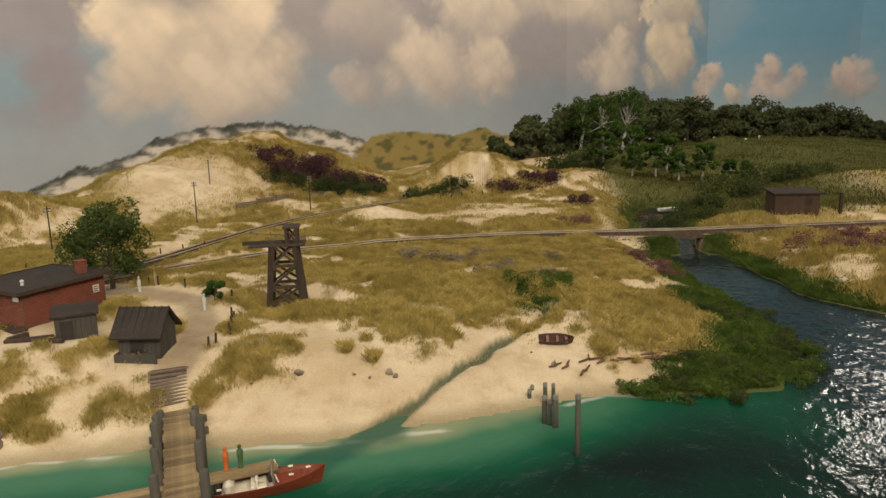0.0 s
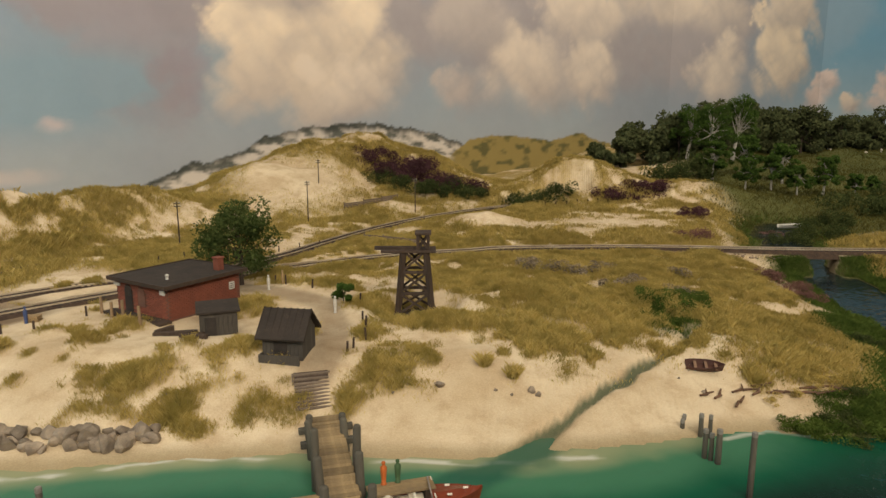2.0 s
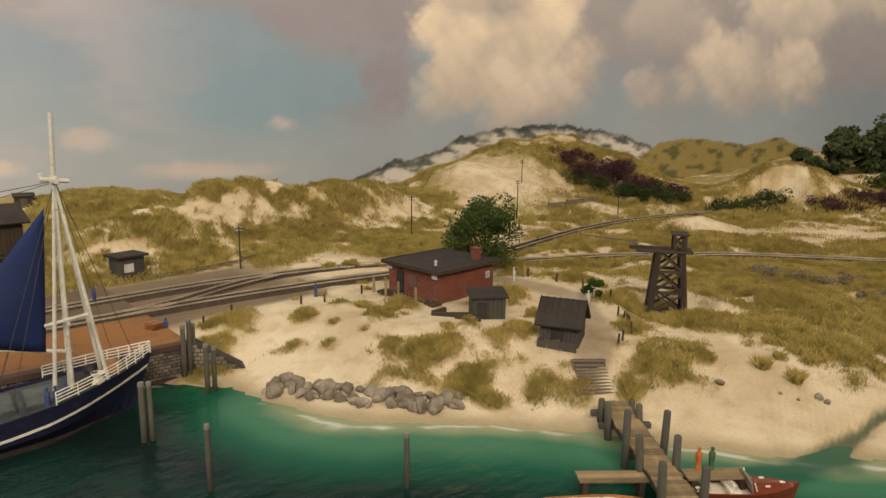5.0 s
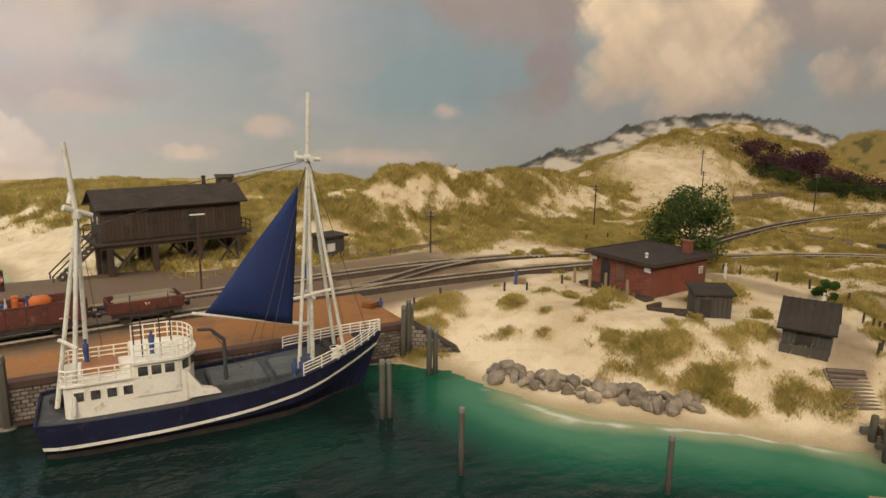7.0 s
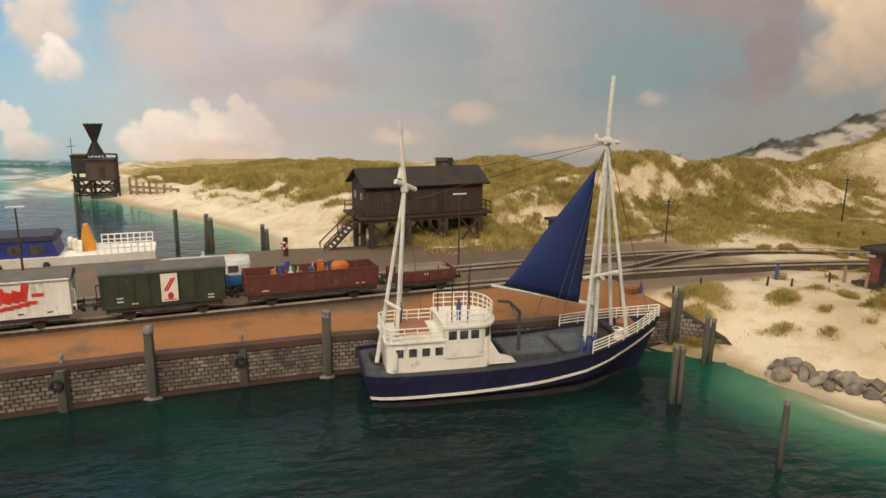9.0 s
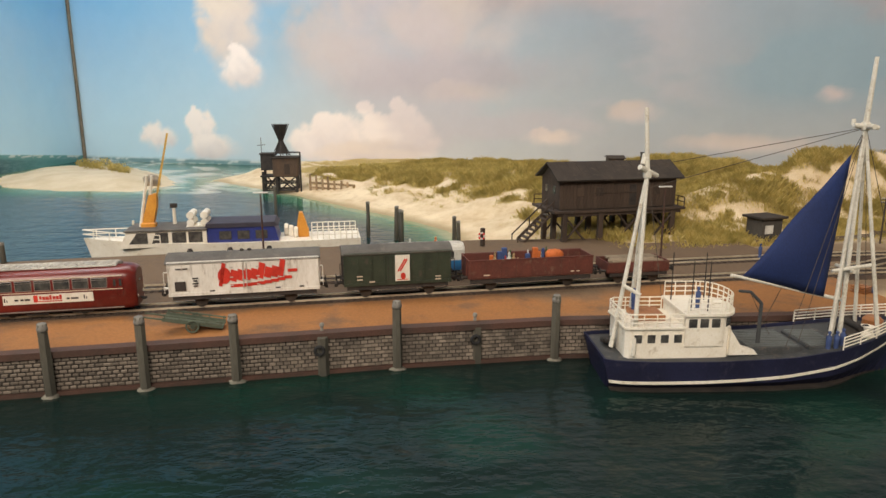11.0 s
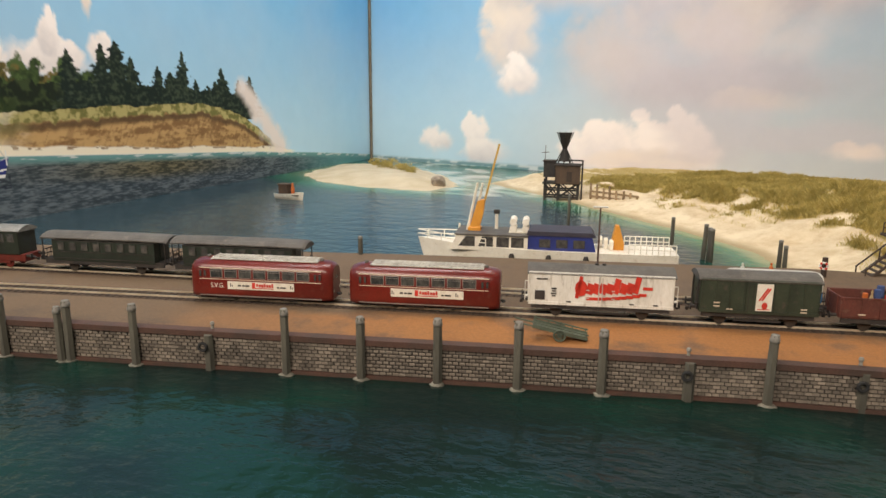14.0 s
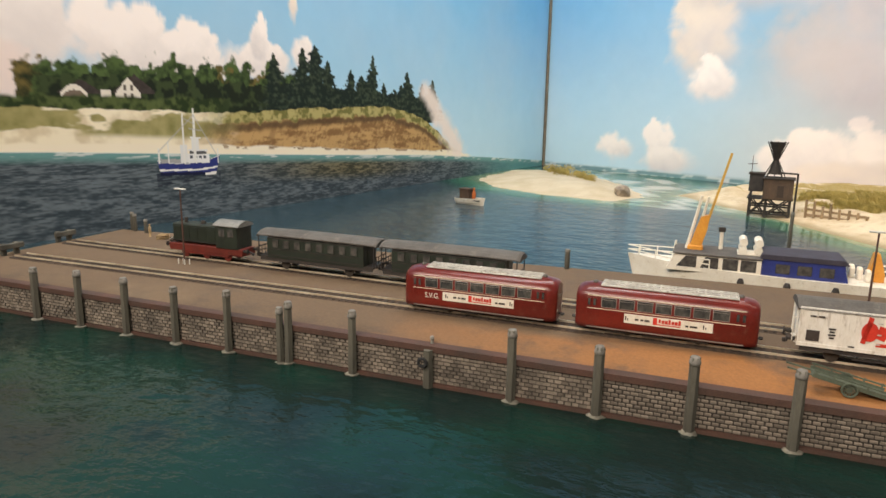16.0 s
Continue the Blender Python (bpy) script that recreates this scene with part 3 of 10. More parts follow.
# ---- the land's shape ----
SHORE = [(-0.69, 0.388), (-0.60, 0.415), (-0.55, 0.430), (-0.504, 0.414), (-0.434, 0.404), (-0.375, 0.411), (-0.318, 0.431), (-0.206, 0.457),
         (-0.067, 0.466), (-0.006, 0.485), (0.073, 0.508), (0.108, 0.523), (0.18, 0.548), (0.28, 0.538), (0.36, 0.534), (0.40, 0.61), (0.435, 0.69),
         (0.435, 0.77), (0.425, 0.88), (0.417, 0.963), (0.425, 1.1), (0.435, 1.32), (0.50, 1.62), (0.58, 1.80), (0.66, 1.78), (0.57, 1.45), (0.535, 1.22),
         (0.52, 1.0), (0.53, 0.883), (0.575, 0.76), (0.72, 0.69), (1.1, 0.66), (2.2, 0.62), (3.9, 0.6), (3.9, 5.2), (0.0, 5.2), (-2.75, 0.95),
         (-2.62, 0.50), (-2.40, 0.26), (-2.1, 0.318), (-1.937, 0.348), (-1.66, 0.374), (-1.50, 0.395), (-1.36, 0.40), (-1.244, 0.365), (-1.10, 0.33), (-0.90, 0.34)]
TRACK = [(2.6, 1.45), (1.6, 1.335), (0.921, 1.268), (0.70, 1.242), (0.52, 1.222), (0.40, 1.217), (0.18, 1.212), (-0.051, 1.173), (-0.13, 1.135), (-0.28, 1.06), (-0.40, 0.985), (-0.505, 0.862), (-0.60, 0.755)]
UPPER = [(-0.47, 0.96), (-0.435, 1.06), (-0.40, 1.19), (-0.34, 1.38), (-0.24, 1.58), (-0.10, 1.76), (0.10, 1.93)]
CREEK = [(0.138, 0.76), (0.150, 0.70), (0.128, 0.66), (0.06, 0.585), (0.0, 0.517), (-0.04, 0.46)]
TRAIL = [(-0.217, 0.548), (-0.214, 0.60), (-0.235, 0.68), (-0.262, 0.735), (-0.34, 0.79), (-0.42, 0.83)]

# Dunes: place, height, half widths along and across, turn.
DUNES = [
    (-0.915, 1.05, 0.085, 0.20, 0.085, 66), (-1.00, 0.80, 0.060, 0.16, 0.07, 75), (-0.80, 1.27, 0.055, 0.15, 0.10, 60),
    (-0.68, 1.72, 0.125, 0.28, 0.20, 40), (-0.60, 2.12, 0.150, 0.30, 0.20, 40), (-0.36, 2.05, 0.075, 0.22, 0.20, 30),
    (0.13, 2.05, 0.105, 0.17, 0.13, 20), (0.0, 1.85, 0.035, 0.14, 0.09, 10), (0.45, 1.97, 0.045, 0.16, 0.10, 10),
    (-0.13, 1.44, 0.022, 0.10, 0.06, 20), (0.62, 2.5, 0.072, 0.4, 0.3, 20), (1.5, 3.1, 0.095, 0.9, 0.45, 12), (0.5, 3.1, 0.10, 0.5, 0.35, 40),
    (1.25, 1.85, 0.05, 0.25, 0.16, 0), (-1.45, 0.68, 0.040, 0.33, 0.11, -8), (-1.85, 0.62, 0.030, 0.22, 0.08, -10), (-1.25, 0.95, 0.07, 0.3, 0.16, 40),
    (-0.30, 0.78, 0.006, 0.10, 0.07, 0), (-0.02, 0.80, 0.010, 0.14, 0.10, 0), (-0.42, 0.56, 0.008, 0.08, 0.05, 0),
]


# Grass patches behind the beach: place, half widths across and along the way to the sea.
TUFTS = [
    (-0.600, 0.465, 0.030, 0.050), (-0.615, 0.52, 0.025, 0.03), (-0.542, 0.550, 0.012, 0.016), (-0.522, 0.498, 0.013, 0.013), (-0.483, 0.500, 0.011, 0.013), (-0.403, 0.468, 0.014, 0.020),
    (-0.456, 0.570, 0.014, 0.020), (-0.524, 0.602, 0.020, 0.016), (-0.455, 0.640, 0.030, 0.020), (-0.368, 0.512, 0.024, 0.036), (-0.322, 0.500, 0.027, 0.032), (-0.300, 0.470, 0.016, 0.012),
    (-0.303, 0.575, 0.022, 0.034), (-0.352, 0.575, 0.011, 0.018), (-0.346, 0.726, 0.022, 0.025), (-0.240, 0.500, 0.024, 0.022), (-0.178, 0.520, 0.014, 0.032), (-0.150, 0.575, 0.040, 0.046),
    (-0.190, 0.645, 0.020, 0.024), (-0.135, 0.690, 0.045, 0.025), (-0.30, 0.83, 0.05, 0.03), (-0.39, 0.90, 0.035, 0.04), (-0.20, 0.76, 0.03, 0.04),
]
FIELD = [
    (-0.086, 0.678, 0.036, 0.024), (-0.036, 0.682, 0.042, 0.040), (0.004, 0.640, 0.030, 0.030), (0.02, 0.72, 0.05, 0.05), (0.25, 0.69, 0.05, 0.045), (0.20, 0.62, 0.02, 0.016), (0.30, 0.74, 0.05, 0.06), (0.22, 0.76, 0.03, 0.04),
]
BARE = [
    (-0.134, 0.976, 0.030, 0.035), (-0.024, 0.745, 0.022, 0.022), (-0.060, 0.785, 0.028, 0.020), (-0.217, 0.815, 0.030, 0.022), (0.131, 0.700, 0.03, 0.05), (0.288, 0.849, 0.05, 0.025), (0.10, 0.62, 0.12, 0.05),
    (-0.08, 0.60, 0.10, 0.05), (0.06, 0.86, 0.02, 0.04), (-0.02, 0.92, 0.02, 0.02), (0.33, 0.95, 0.03, 0.04),
]


def patches(spots, x, y, rag):
    """How far each place lies inside some ragged patch, from 0 to 1."""
    out = np.zeros(np.shape(x))
    for cx, cy, a, b in spots:
        out = np.maximum(out, smooth(1.45, 0.2, np.hypot((x - cx) / a, (y - cy) / b) + rag))
    return out


def creek_off(x, y):
    """How far from the middle of the winding little creek, which widens towards its mouth."""
    off = near_line(CREEK, x + 0.013 * (fbm(x, y, 26.0, 3, 133) - 0.5), y + 0.013 * (fbm(x, y, 26.0, 3, 134) - 0.5))
    return off - 0.004 * smooth(0.56, 0.49, y) + 0.002


def land_height(x, y):
    d = side_of(SHORE, x, y) + (0.012 + 0.022 * smooth(0.2, 0.3, x)) * (fbm(x, y, 14.0, 3, 91) - 0.5)
    spit = smooth(-1.12, -1.3, x) * smooth(0.9, 0.7, y)
    marsh = smooth(0.16, 0.30, x) * smooth(0.95, 0.75, y)
    full = 0.040 - 0.026 * marsh - 0.012 * spit
    z = np.where(d > 0, full * smooth(-0.025, 0.15, d) - 0.0016, np.maximum(-0.03, d * 0.22 - 0.0016))
    hill = 0
    for cx, cy, tall, a, b, turn in DUNES:
        c, s = math.cos(radians(turn)), math.sin(radians(turn))
        p, q = ((x - cx) * c + (y - cy) * s) / a, (-(x - cx) * s + (y - cy) * c) / b
        hill = hill + tall * np.exp(-(p * p + q * q))
    rough = 0.012 * (fbm(x, y, 9.0, 4, 92) - 0.5) + 0.05 * np.clip(hill, 0, 0.12) / 0.12 * (fbm(x, y, 7.0, 4, 93) - 0.5) * 1.4
    rough = rough + 0.006 * np.maximum(patches(TUFTS, x, y, 0), patches(FIELD, x, y, 0))
    hummock = smooth(0.10, 0.18, d) * smooth(0.55, 0.72, y) * (1 - 0.8 * smooth(-0.12, -0.25, x) * smooth(0.95, 0.8, y))
    rough = rough + 0.011 * hummock * (fbm(x, y, 22.0, 3, 97) - 0.5) + 0.012 * marsh * (fbm(x, y, 38.0, 2, 98) - 0.40)
    rough = rough + 0.030 * spit * (fbm(x, y, 15.0, 3, 99) - 0.5)
    track = np.minimum(near_line(TRACK, x, y), near_line(UPPER, x, y) + 0.004)
    pier = 0.9262 * (-(x + 0.9237)) + 0.3771 * (y + 0.1873)
    pu = 0.3771 * (x + 0.9237) + 0.9262 * (y + 0.1873)
    yard = smooth(1.05, 0.9, pu) * smooth(-0.02, 0.03, pier) * smooth(0.30, 0.26, pier)
    calm = np.maximum(np.maximum(smooth(0.070, 0.030, track), yard), smooth(0.06, 0.03, np.hypot(x + 0.156, y - 0.745)))
    z = z + (hill + rough) * smooth(0.03, 0.14, d) * (1 - calm)
    flat = np.where(d > -0.02, 0.0335 - 0.006 * smooth(-0.16, -0.05, x) * smooth(0.018, 0.03, track) * (1 - yard), z)
    z = z * (1 - calm) + flat * calm
    z = z - 0.006 * smooth(0.012, 0.003, creek_off(x, y)) * smooth(-0.02, 0.03, d)
    return z


def spaced(lo, hi, dense_lo, dense_hi, fine, coarse):
    """Grid lines: fine between the dense ends, coarser outside."""
    return np.unique(np.r_[np.arange(lo, dense_lo, coarse), np.arange(dense_lo, dense_hi, fine), np.arange(dense_hi, hi + coarse, coarse)])


def heath_green(x, y):
    """The dark green heath and meadow round the creek's pool and up the far hill."""
    return smooth(0.42, 0.56, x + 0.12 * (fbm(x, y, 7.0, 3, 140) - 0.5)) * smooth(1.36, 1.50, y + 0.12 * (fbm(x, y, 9.0, 3, 141) - 0.5)) * np.maximum(smooth(1.35, 1.0, x), smooth(1.9, 2.1, y))


def land_cover(x, y, z):
    """Grass, sand, heather and meadow shares over the land."""
    d = side_of(SHORE, x, y)
    n = fbm(x, y, 11.0, 4, 101)
    n2 = fbm(x, y, 26.0, 3, 102)
    n3 = fbm(x, y, 64.0, 3, 104)
    rag = 1.9 * (fbm(x, y, 42.0, 3, 103) - 0.5) + 0.7 * (n2 - 0.5) + 0.8 * (n3 - 0.5)
    grass = smooth(0.34, 0.58, n * 0.38 + n2 * 0.37 + n3 * 0.25) * smooth(0.055, 0.13, d + 0.05 * (n - 0.5))
    ridge = smooth(-0.55, -0.75, x + 0.18 * (y - 1.0)) * smooth(0.55, 0.75, y) * smooth(1.75, 1.5, y) * smooth(-1.28, -1.12, x)
    grass = np.maximum(grass, ridge * smooth(0.36, 0.58, n * 0.3 + n2 * 0.45 + n3 * 0.25))
    front = smooth(0.66, 0.78, y + 0.1 * (n - 0.5)) * smooth(1.2, 1.1, y) * smooth(-0.20, -0.06, x)
    grass = np.maximum(grass, front * smooth(0.36, 0.62, n * 0.3 + n2 * 0.4 + n3 * 0.3) * smooth(0.07, 0.14, d))
    # bare slopes
    for cx, cy, a, b in ((-0.62, 1.62, 0.20, 0.20), (0.12, 1.92, 0.07, 0.10), (-0.10, 1.42, 0.11, 0.06), (0.14, 1.50, 0.16, 0.10), (0.54, 2.0, 0.05, 0.06), (1.15, 1.7, 0.16, 0.07)):
        bare = np.exp(-(((x - cx) / a) ** 2) - ((y - cy) / b) ** 2)
        grass = grass * (1 - np.clip(bare * 1.5 - 0.35 + 0.5 * (n2 - 0.5), 0, 1))
    beach = smooth(-0.02, -0.10, x + 0.5 * (y - 0.7)) * smooth(0.98, 0.86, y) * smooth(-0.75, -0.70, x)
    wisps = 0.55 + 0.45 * smooth(0.36, 0.60, 0.5 * n3 + 0.5 * fbm(x, y, 110.0, 2, 106))
    grass = np.maximum(grass * (1 - beach) * (1 - 0.9 * patches(BARE, x, y, rag)), wisps * np.maximum(patches(TUFTS, x, y, rag), patches(FIELD, x, y, rag)))
    bank = smooth(0.36, 0.46, x) * np.maximum(smooth(1.02, 1.12, y), smooth(0.54, 0.60, x) * smooth(0.70, 0.80, y)) * smooth(2.2, 2.0, y) * smooth(1.6, 1.2, x)
    grass = np.maximum(grass, bank * smooth(0.32, 0.48, n * 0.4 + n2 * 0.6) * smooth(0.01, 0.03, d))
    spit = smooth(-1.10, -1.2, x)
    grass = grass * (1 - spit) + spit * smooth(0.15, 0.21, d + 0.22 * (n2 - 0.5) + 0.16 * (n - 0.5)) * smooth(0.36, 0.50, n * 0.5 + n2 * 0.4 + n3 * 0.1)
    strays = smooth(0.60, 0.72, 0.6 * fbm(x, y, 46.0, 2, 105) + 0.4 * n3) * smooth(0.06, 0.11, d) * smooth(1.3, 1.1, y)
    grass = np.maximum(grass, 0.75 * strays)
    grass = grass * (1 - heath_green(x, y))
    edge = np.interp(y, [0.5, 0.56, 0.62, 0.68, 0.75, 0.85, 1.0, 1.2], [0.18, 0.21, 0.27, 0.30, 0.305, 0.33, 0.365, 0.40])
    marsh = smooth(-0.03, 0.04, x - edge + 0.10 * (n2 - 0.5) + 0.10 * (n3 - 0.5)) * smooth(1.25, 1.1, y) * smooth(0.62, 0.5, x)
    marsh = np.maximum(marsh, smooth(0.085, 0.02, np.abs(d) + 0.05 * (n3 - 0.5)) * smooth(0.36, 0.42, x) * smooth(0.1, 0.7, y))
    marsh = np.maximum(marsh, np.exp(-(((x - 0.145) / 0.05) ** 2) - ((y - 0.775) / 0.06) ** 2) * 1.3).clip(0, 1)
    heather = np.clip(np.exp(-(((x + 0.34) / 0.17) ** 2) - ((y - 1.86) / 0.07) ** 2) * 1.6 - 0.2, 0, 1)
    for cx, cy, r in ((0.19, 1.84, 0.04), (0.31, 1.93, 0.06), (0.36, 1.63, 0.035), (0.26, 1.88, 0.04)):
        heather = np.maximum(heather, np.clip(1.5 * np.exp(-((x - cx) ** 2 + (y - cy) ** 2) / r**2) - 0.3, 0, 1))
    trail = smooth(0.024, 0.012, near_line(TRAIL, x, y))
    track = np.minimum(near_line(TRACK, x, y), near_line(UPPER, x, y))
    pu = 0.3771 * (x + 0.9237) + 0.9262 * (y + 0.1873)
    pv = -0.9262 * (x + 0.9237) + 0.3771 * (y + 0.1873)
    yard = smooth(1.0, 0.9, pu) * smooth(0.0, 0.03, pv) * smooth(0.26, 0.23, pv)
    clear = (1 - trail) * smooth(0.02, 0.034, track) * (1 - yard)
    return grass * clear, marsh * clear, heather, trail, np.maximum(smooth(0.03, 0.018, track), yard)


def make_land_material():
    m = bpy.data.materials.new("sandy_ground")
    m.use_nodes = True
    t = m.node_tree
    shader = t.nodes["Principled BSDF"]
    coords = t.nodes.new("ShaderNodeTexCoord").outputs["Object"]
    broad, fine = noise_node(t, coords, 12.0, 6.0, 0.6), noise_node(t, coords, 700.0, 4.0, 0.7)
    mid = noise_node(t, coords, 48.0, 5.0, 0.65)
    sand = mix_node(t, ramp_node(t, broad, [(0.38, (0, 0, 0)), (0.64, (1, 1, 1))]), (0.72, 0.60, 0.41), (0.55, 0.425, 0.265))
    sand = mix_node(t, math_node(t, "MULTIPLY", ramp_node(t, mid, [(0.50, (0, 0, 0)), (0.74, (1, 1, 1))]), 0.5), sand, (0.47, 0.335, 0.20))
    cover = attribute_colour(t, "cover")
    sep = t.nodes.new("ShaderNodeSeparateColor")
    t.links.new(cover.outputs["Color"], sep.inputs[0])
    wet = attribute_colour(t, "wet").outputs["Fac"]
    tufty = noise_node(t, coords, 170.0, 3.0, 0.6)
    share_ = math_node(t, "MULTIPLY", sep.outputs[0], math_node(t, "ADD", math_node(t, "MULTIPLY", tufty, 1.3), 0.3), True)
    colour = mix_node(t, share_, sand, mix_node(t, noise_node(t, coords, 90.0), (0.42, 0.315, 0.11), (0.33, 0.245, 0.08)))
    colour = mix_node(t, sep.outputs[1], colour, mix_node(t, noise_node(t, coords, 7.0, 5.0), (0.065, 0.090, 0.026), (0.15, 0.14, 0.05)))
    colour = mix_node(t, math_node(t, "MULTIPLY", sep.outputs[2], 0.85), colour, mix_node(t, noise_node(t, coords, 34.0, 5.0), (0.105, 0.070, 0.044), (0.165, 0.110, 0.066)))
    colour = mix_node(t, wet, colour, (0.36, 0.285, 0.165))
    colour = mix_node(t, attribute_colour(t, "creek").outputs["Fac"], colour, mix_node(t, noise_node(t, coords, 50.0), (0.07, 0.095, 0.058), (0.17, 0.165, 0.095)))
    colour = mix_node(t, 0.35, colour, ramp_node(t, fine, [(0.3, (0.3, 0.3, 0.3)), (0.7, (0.72, 0.72, 0.72))]), "OVERLAY")
    t.links.new(colour, shader.inputs["Base Color"])
    shader.inputs["Roughness"].default_value = 0.92
    shader.inputs["Specular IOR Level"].default_value = 0.15
    t.links.new(bump_node(t, math_node(t, "ADD", math_node(t, "MULTIPLY", mid, 2.5), math_node(t, "MULTIPLY", fine, 0.6)), 0.5, 0.002), shader.inputs["Normal"])
    return m


gx = np.unique(np.r_[spaced(-3.2, 3.85, -1.0, 0.62, 0.006, 0.022), np.arange(-0.058, 0.176, 0.003)])
gy = spaced(0.2, 5.2, 0.36, 1.45, 0.006, 0.022)
GX, GY = np.meshgrid(gx, gy)
GZ = land_height(GX, GY)


def behind_wall(x, y):
    return (x + 3.4) * -0.6446 + (y - 0.04) * 0.7645


count_x, count_y = len(gx), len(gy)
cells = np.arange(count_x * count_y).reshape(count_y, count_x)
quads = np.stack([cells[:-1, :-1], cells[:-1, 1:], cells[1:, 1:], cells[1:, :-1]], -1).reshape(-1, 4)
keep = (behind_wall(GX, GY) < 0.03) | (GX > 0.6)
quads = quads[keep.ravel()[quads].any(1) & (GZ.ravel()[quads].max(1) > -0.0295)]
used = np.unique(quads)
index = np.full(count_x * count_y, -1)
index[used] = np.arange(len(used))
land = mesh_from("ground", np.stack([GX.ravel(), GY.ravel(), GZ.ravel()], -1)[used], index[quads], make_land_material(), True)
grass_c, marsh_c, heather_c, trail_c, yard_c = land_cover(GX, GY, GZ)
layer = land.attributes.new("cover", "FLOAT_COLOR", "POINT")
layer.data.foreach_set("color", np.stack([smooth(0.05, 0.95, grass_c + heather_c), np.maximum(marsh_c, heath_green(GX, GY)), np.maximum(trail_c * 0.6, yard_c), np.ones_like(GX)], -1).reshape(-1, 4)[used].ravel())
layer = land.attributes.new("wet", "FLOAT", "POINT")
layer.data.foreach_set("value", (smooth(0.006, 0.0, GZ) * (1 - marsh_c)).ravel()[used])
layer = land.attributes.new("creek", "FLOAT", "POINT")
creek_c = smooth(0.008, 0.004, creek_off(GX, GY) + 0.006 * (fbm(GX, GY, 40.0, 3, 131) - 0.5))
layer.data.foreach_set("value", creek_c.ravel()[used])
tagged(new("ground", land), "sandy dune ground with pale beach and earth patches", "ground", kind="structure")


def ground_at(x, y):
    return float(land_height(np.array([x], float), np.array([y], float))[0])


def on_ground(x, y, turn=0.0, lift=0.0):
    return pose(x, y, ground_at(x, y) + lift, 0, 0, turn)


# ---- water ----
def make_water_material():
    m = bpy.data.materials.new("painted_water")
    m.use_nodes = True
    t = m.node_tree
    shader = t.nodes["Principled BSDF"]
    coords = t.nodes.new("ShaderNodeTexCoord").outputs["Object"]
    t.links.new(attribute_colour(t, "paint").outputs["Color"], shader.inputs["Base Color"])
    shader.inputs["Roughness"].default_value = 0.13
    shader.inputs["Specular IOR Level"].default_value = 0.14
    turned = t.nodes.new("ShaderNodeMapping")
    turned.inputs["Rotation"].default_value = (0, 0, radians(-60))
    t.links.new(coords, turned.inputs["Vector"])
    mp = t.nodes.new("ShaderNodeMapping")
    mp.inputs["Scale"].default_value = (1.0, 1.5, 1.0)
    t.links.new(turned.outputs["Vector"], mp.inputs["Vector"])
    swell, chop = noise_node(t, mp.outputs[0], 17.0, 2.0, 0.5), noise_node(t, mp.outputs[0], 58.0, 3.0, 0.5)
    height = math_node(t, "ADD", math_node(t, "MULTIPLY", swell, 0.75), math_node(t, "MULTIPLY", chop, 0.42))
    rough_sea = attribute_colour(t, "rough").outputs["Fac"]
    n = t.nodes.new("ShaderNodeBump")
    n.inputs["Distance"].default_value = 0.014
    t.links.new(math_node(t, "MULTIPLY", rough_sea, 0.27), n.inputs["Strength"])
    t.links.new(height, n.inputs["Height"])
    t.links.new(n.outputs["Normal"], shader.inputs["Normal"])
    return m


wx, wy = spaced(-3.6, 3.9, -0.75, 0.6, 0.006, 0.035), np.unique(np.r_[spaced(-2.3, 2.0, 0.30, 0.8, 0.010, 0.035), np.arange(0.392, 0.578, 0.003)])
WX, WY = np.meshgrid(wx, wy)
depth = -side_of(SHORE, WX, WY) + 0.03 * (fbm(WX, WY, 12.0, 4, 121) - 0.5)
harbour = smooth(-1.05, -1.15, WX + 0.4 * (WY - 0.2)) * smooth(-0.2, 0.1, WY)
shallow = smooth(0.14, 0.0, depth) * (0.25 + 0.75 * smooth(-0.62, -0.47, WX + 0.5 * harbour)) * smooth(-0.75, -0.70, WX) + smooth(0.13, 0.0, depth) * smooth(-0.70, -0.75, WX)
stream = smooth(0.30, 0.42, WX)
shallow = shallow * (1 - stream * 0.97)
reeds = smooth(0.10, 0.26, WX + 0.06 * (fbm(WX, WY, 14.0, 3, 128) - 0.5)) * smooth(0.9, 0.7, WX)
shallow = shallow * (1 - 0.62 * reeds)
ISLET = [(-3.16, -0.10), (-2.80, -0.28), (-2.56, -0.24), (-2.38, -0.12), (-2.26, 0.04), (-2.34, 0.14), (-2.60, 0.17), (-2.95, 0.13)]
islet_d = -side_of(ISLET, WX, WY) + 0.05 * (fbm(WX, WY, 9.0, 3, 122) - 0.5)
shallow = np.maximum(shallow, smooth(0.20, 0.0, islet_d))
shallow = np.maximum(shallow, 0.55 * smooth(-2.0, -2.3, WX) * smooth(-0.05, 0.15, WY) * smooth(0.6, 0.45, WY))
mottle = fbm(WX, WY, 16.0, 5, 123)
paint = mixed(np.full(WX.shape + (3,), 1.0) * np.array([0.008, 0.017, 0.015]), (0.007, 0.028, 0.020), smooth(0.4, 0.65, mottle))
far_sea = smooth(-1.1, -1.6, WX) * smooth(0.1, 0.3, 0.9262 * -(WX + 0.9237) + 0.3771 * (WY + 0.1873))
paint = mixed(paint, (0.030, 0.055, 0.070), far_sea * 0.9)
paint = mixed(paint, (0.012, 0.021, 0.024), stream)
paint = mixed(paint, (0.008, 0.092, 0.048), smooth(0.0, 0.55, shallow))
paint = mixed(paint, (0.055, 0.18, 0.10), smooth(0.42, 0.85, shallow + 0.2 * (mottle - 0.5)))
paint = mixed(paint, (0.36, 0.36, 0.20), smooth(0.88, 1.06, shallow + 0.12 * (mottle - 0.5)))
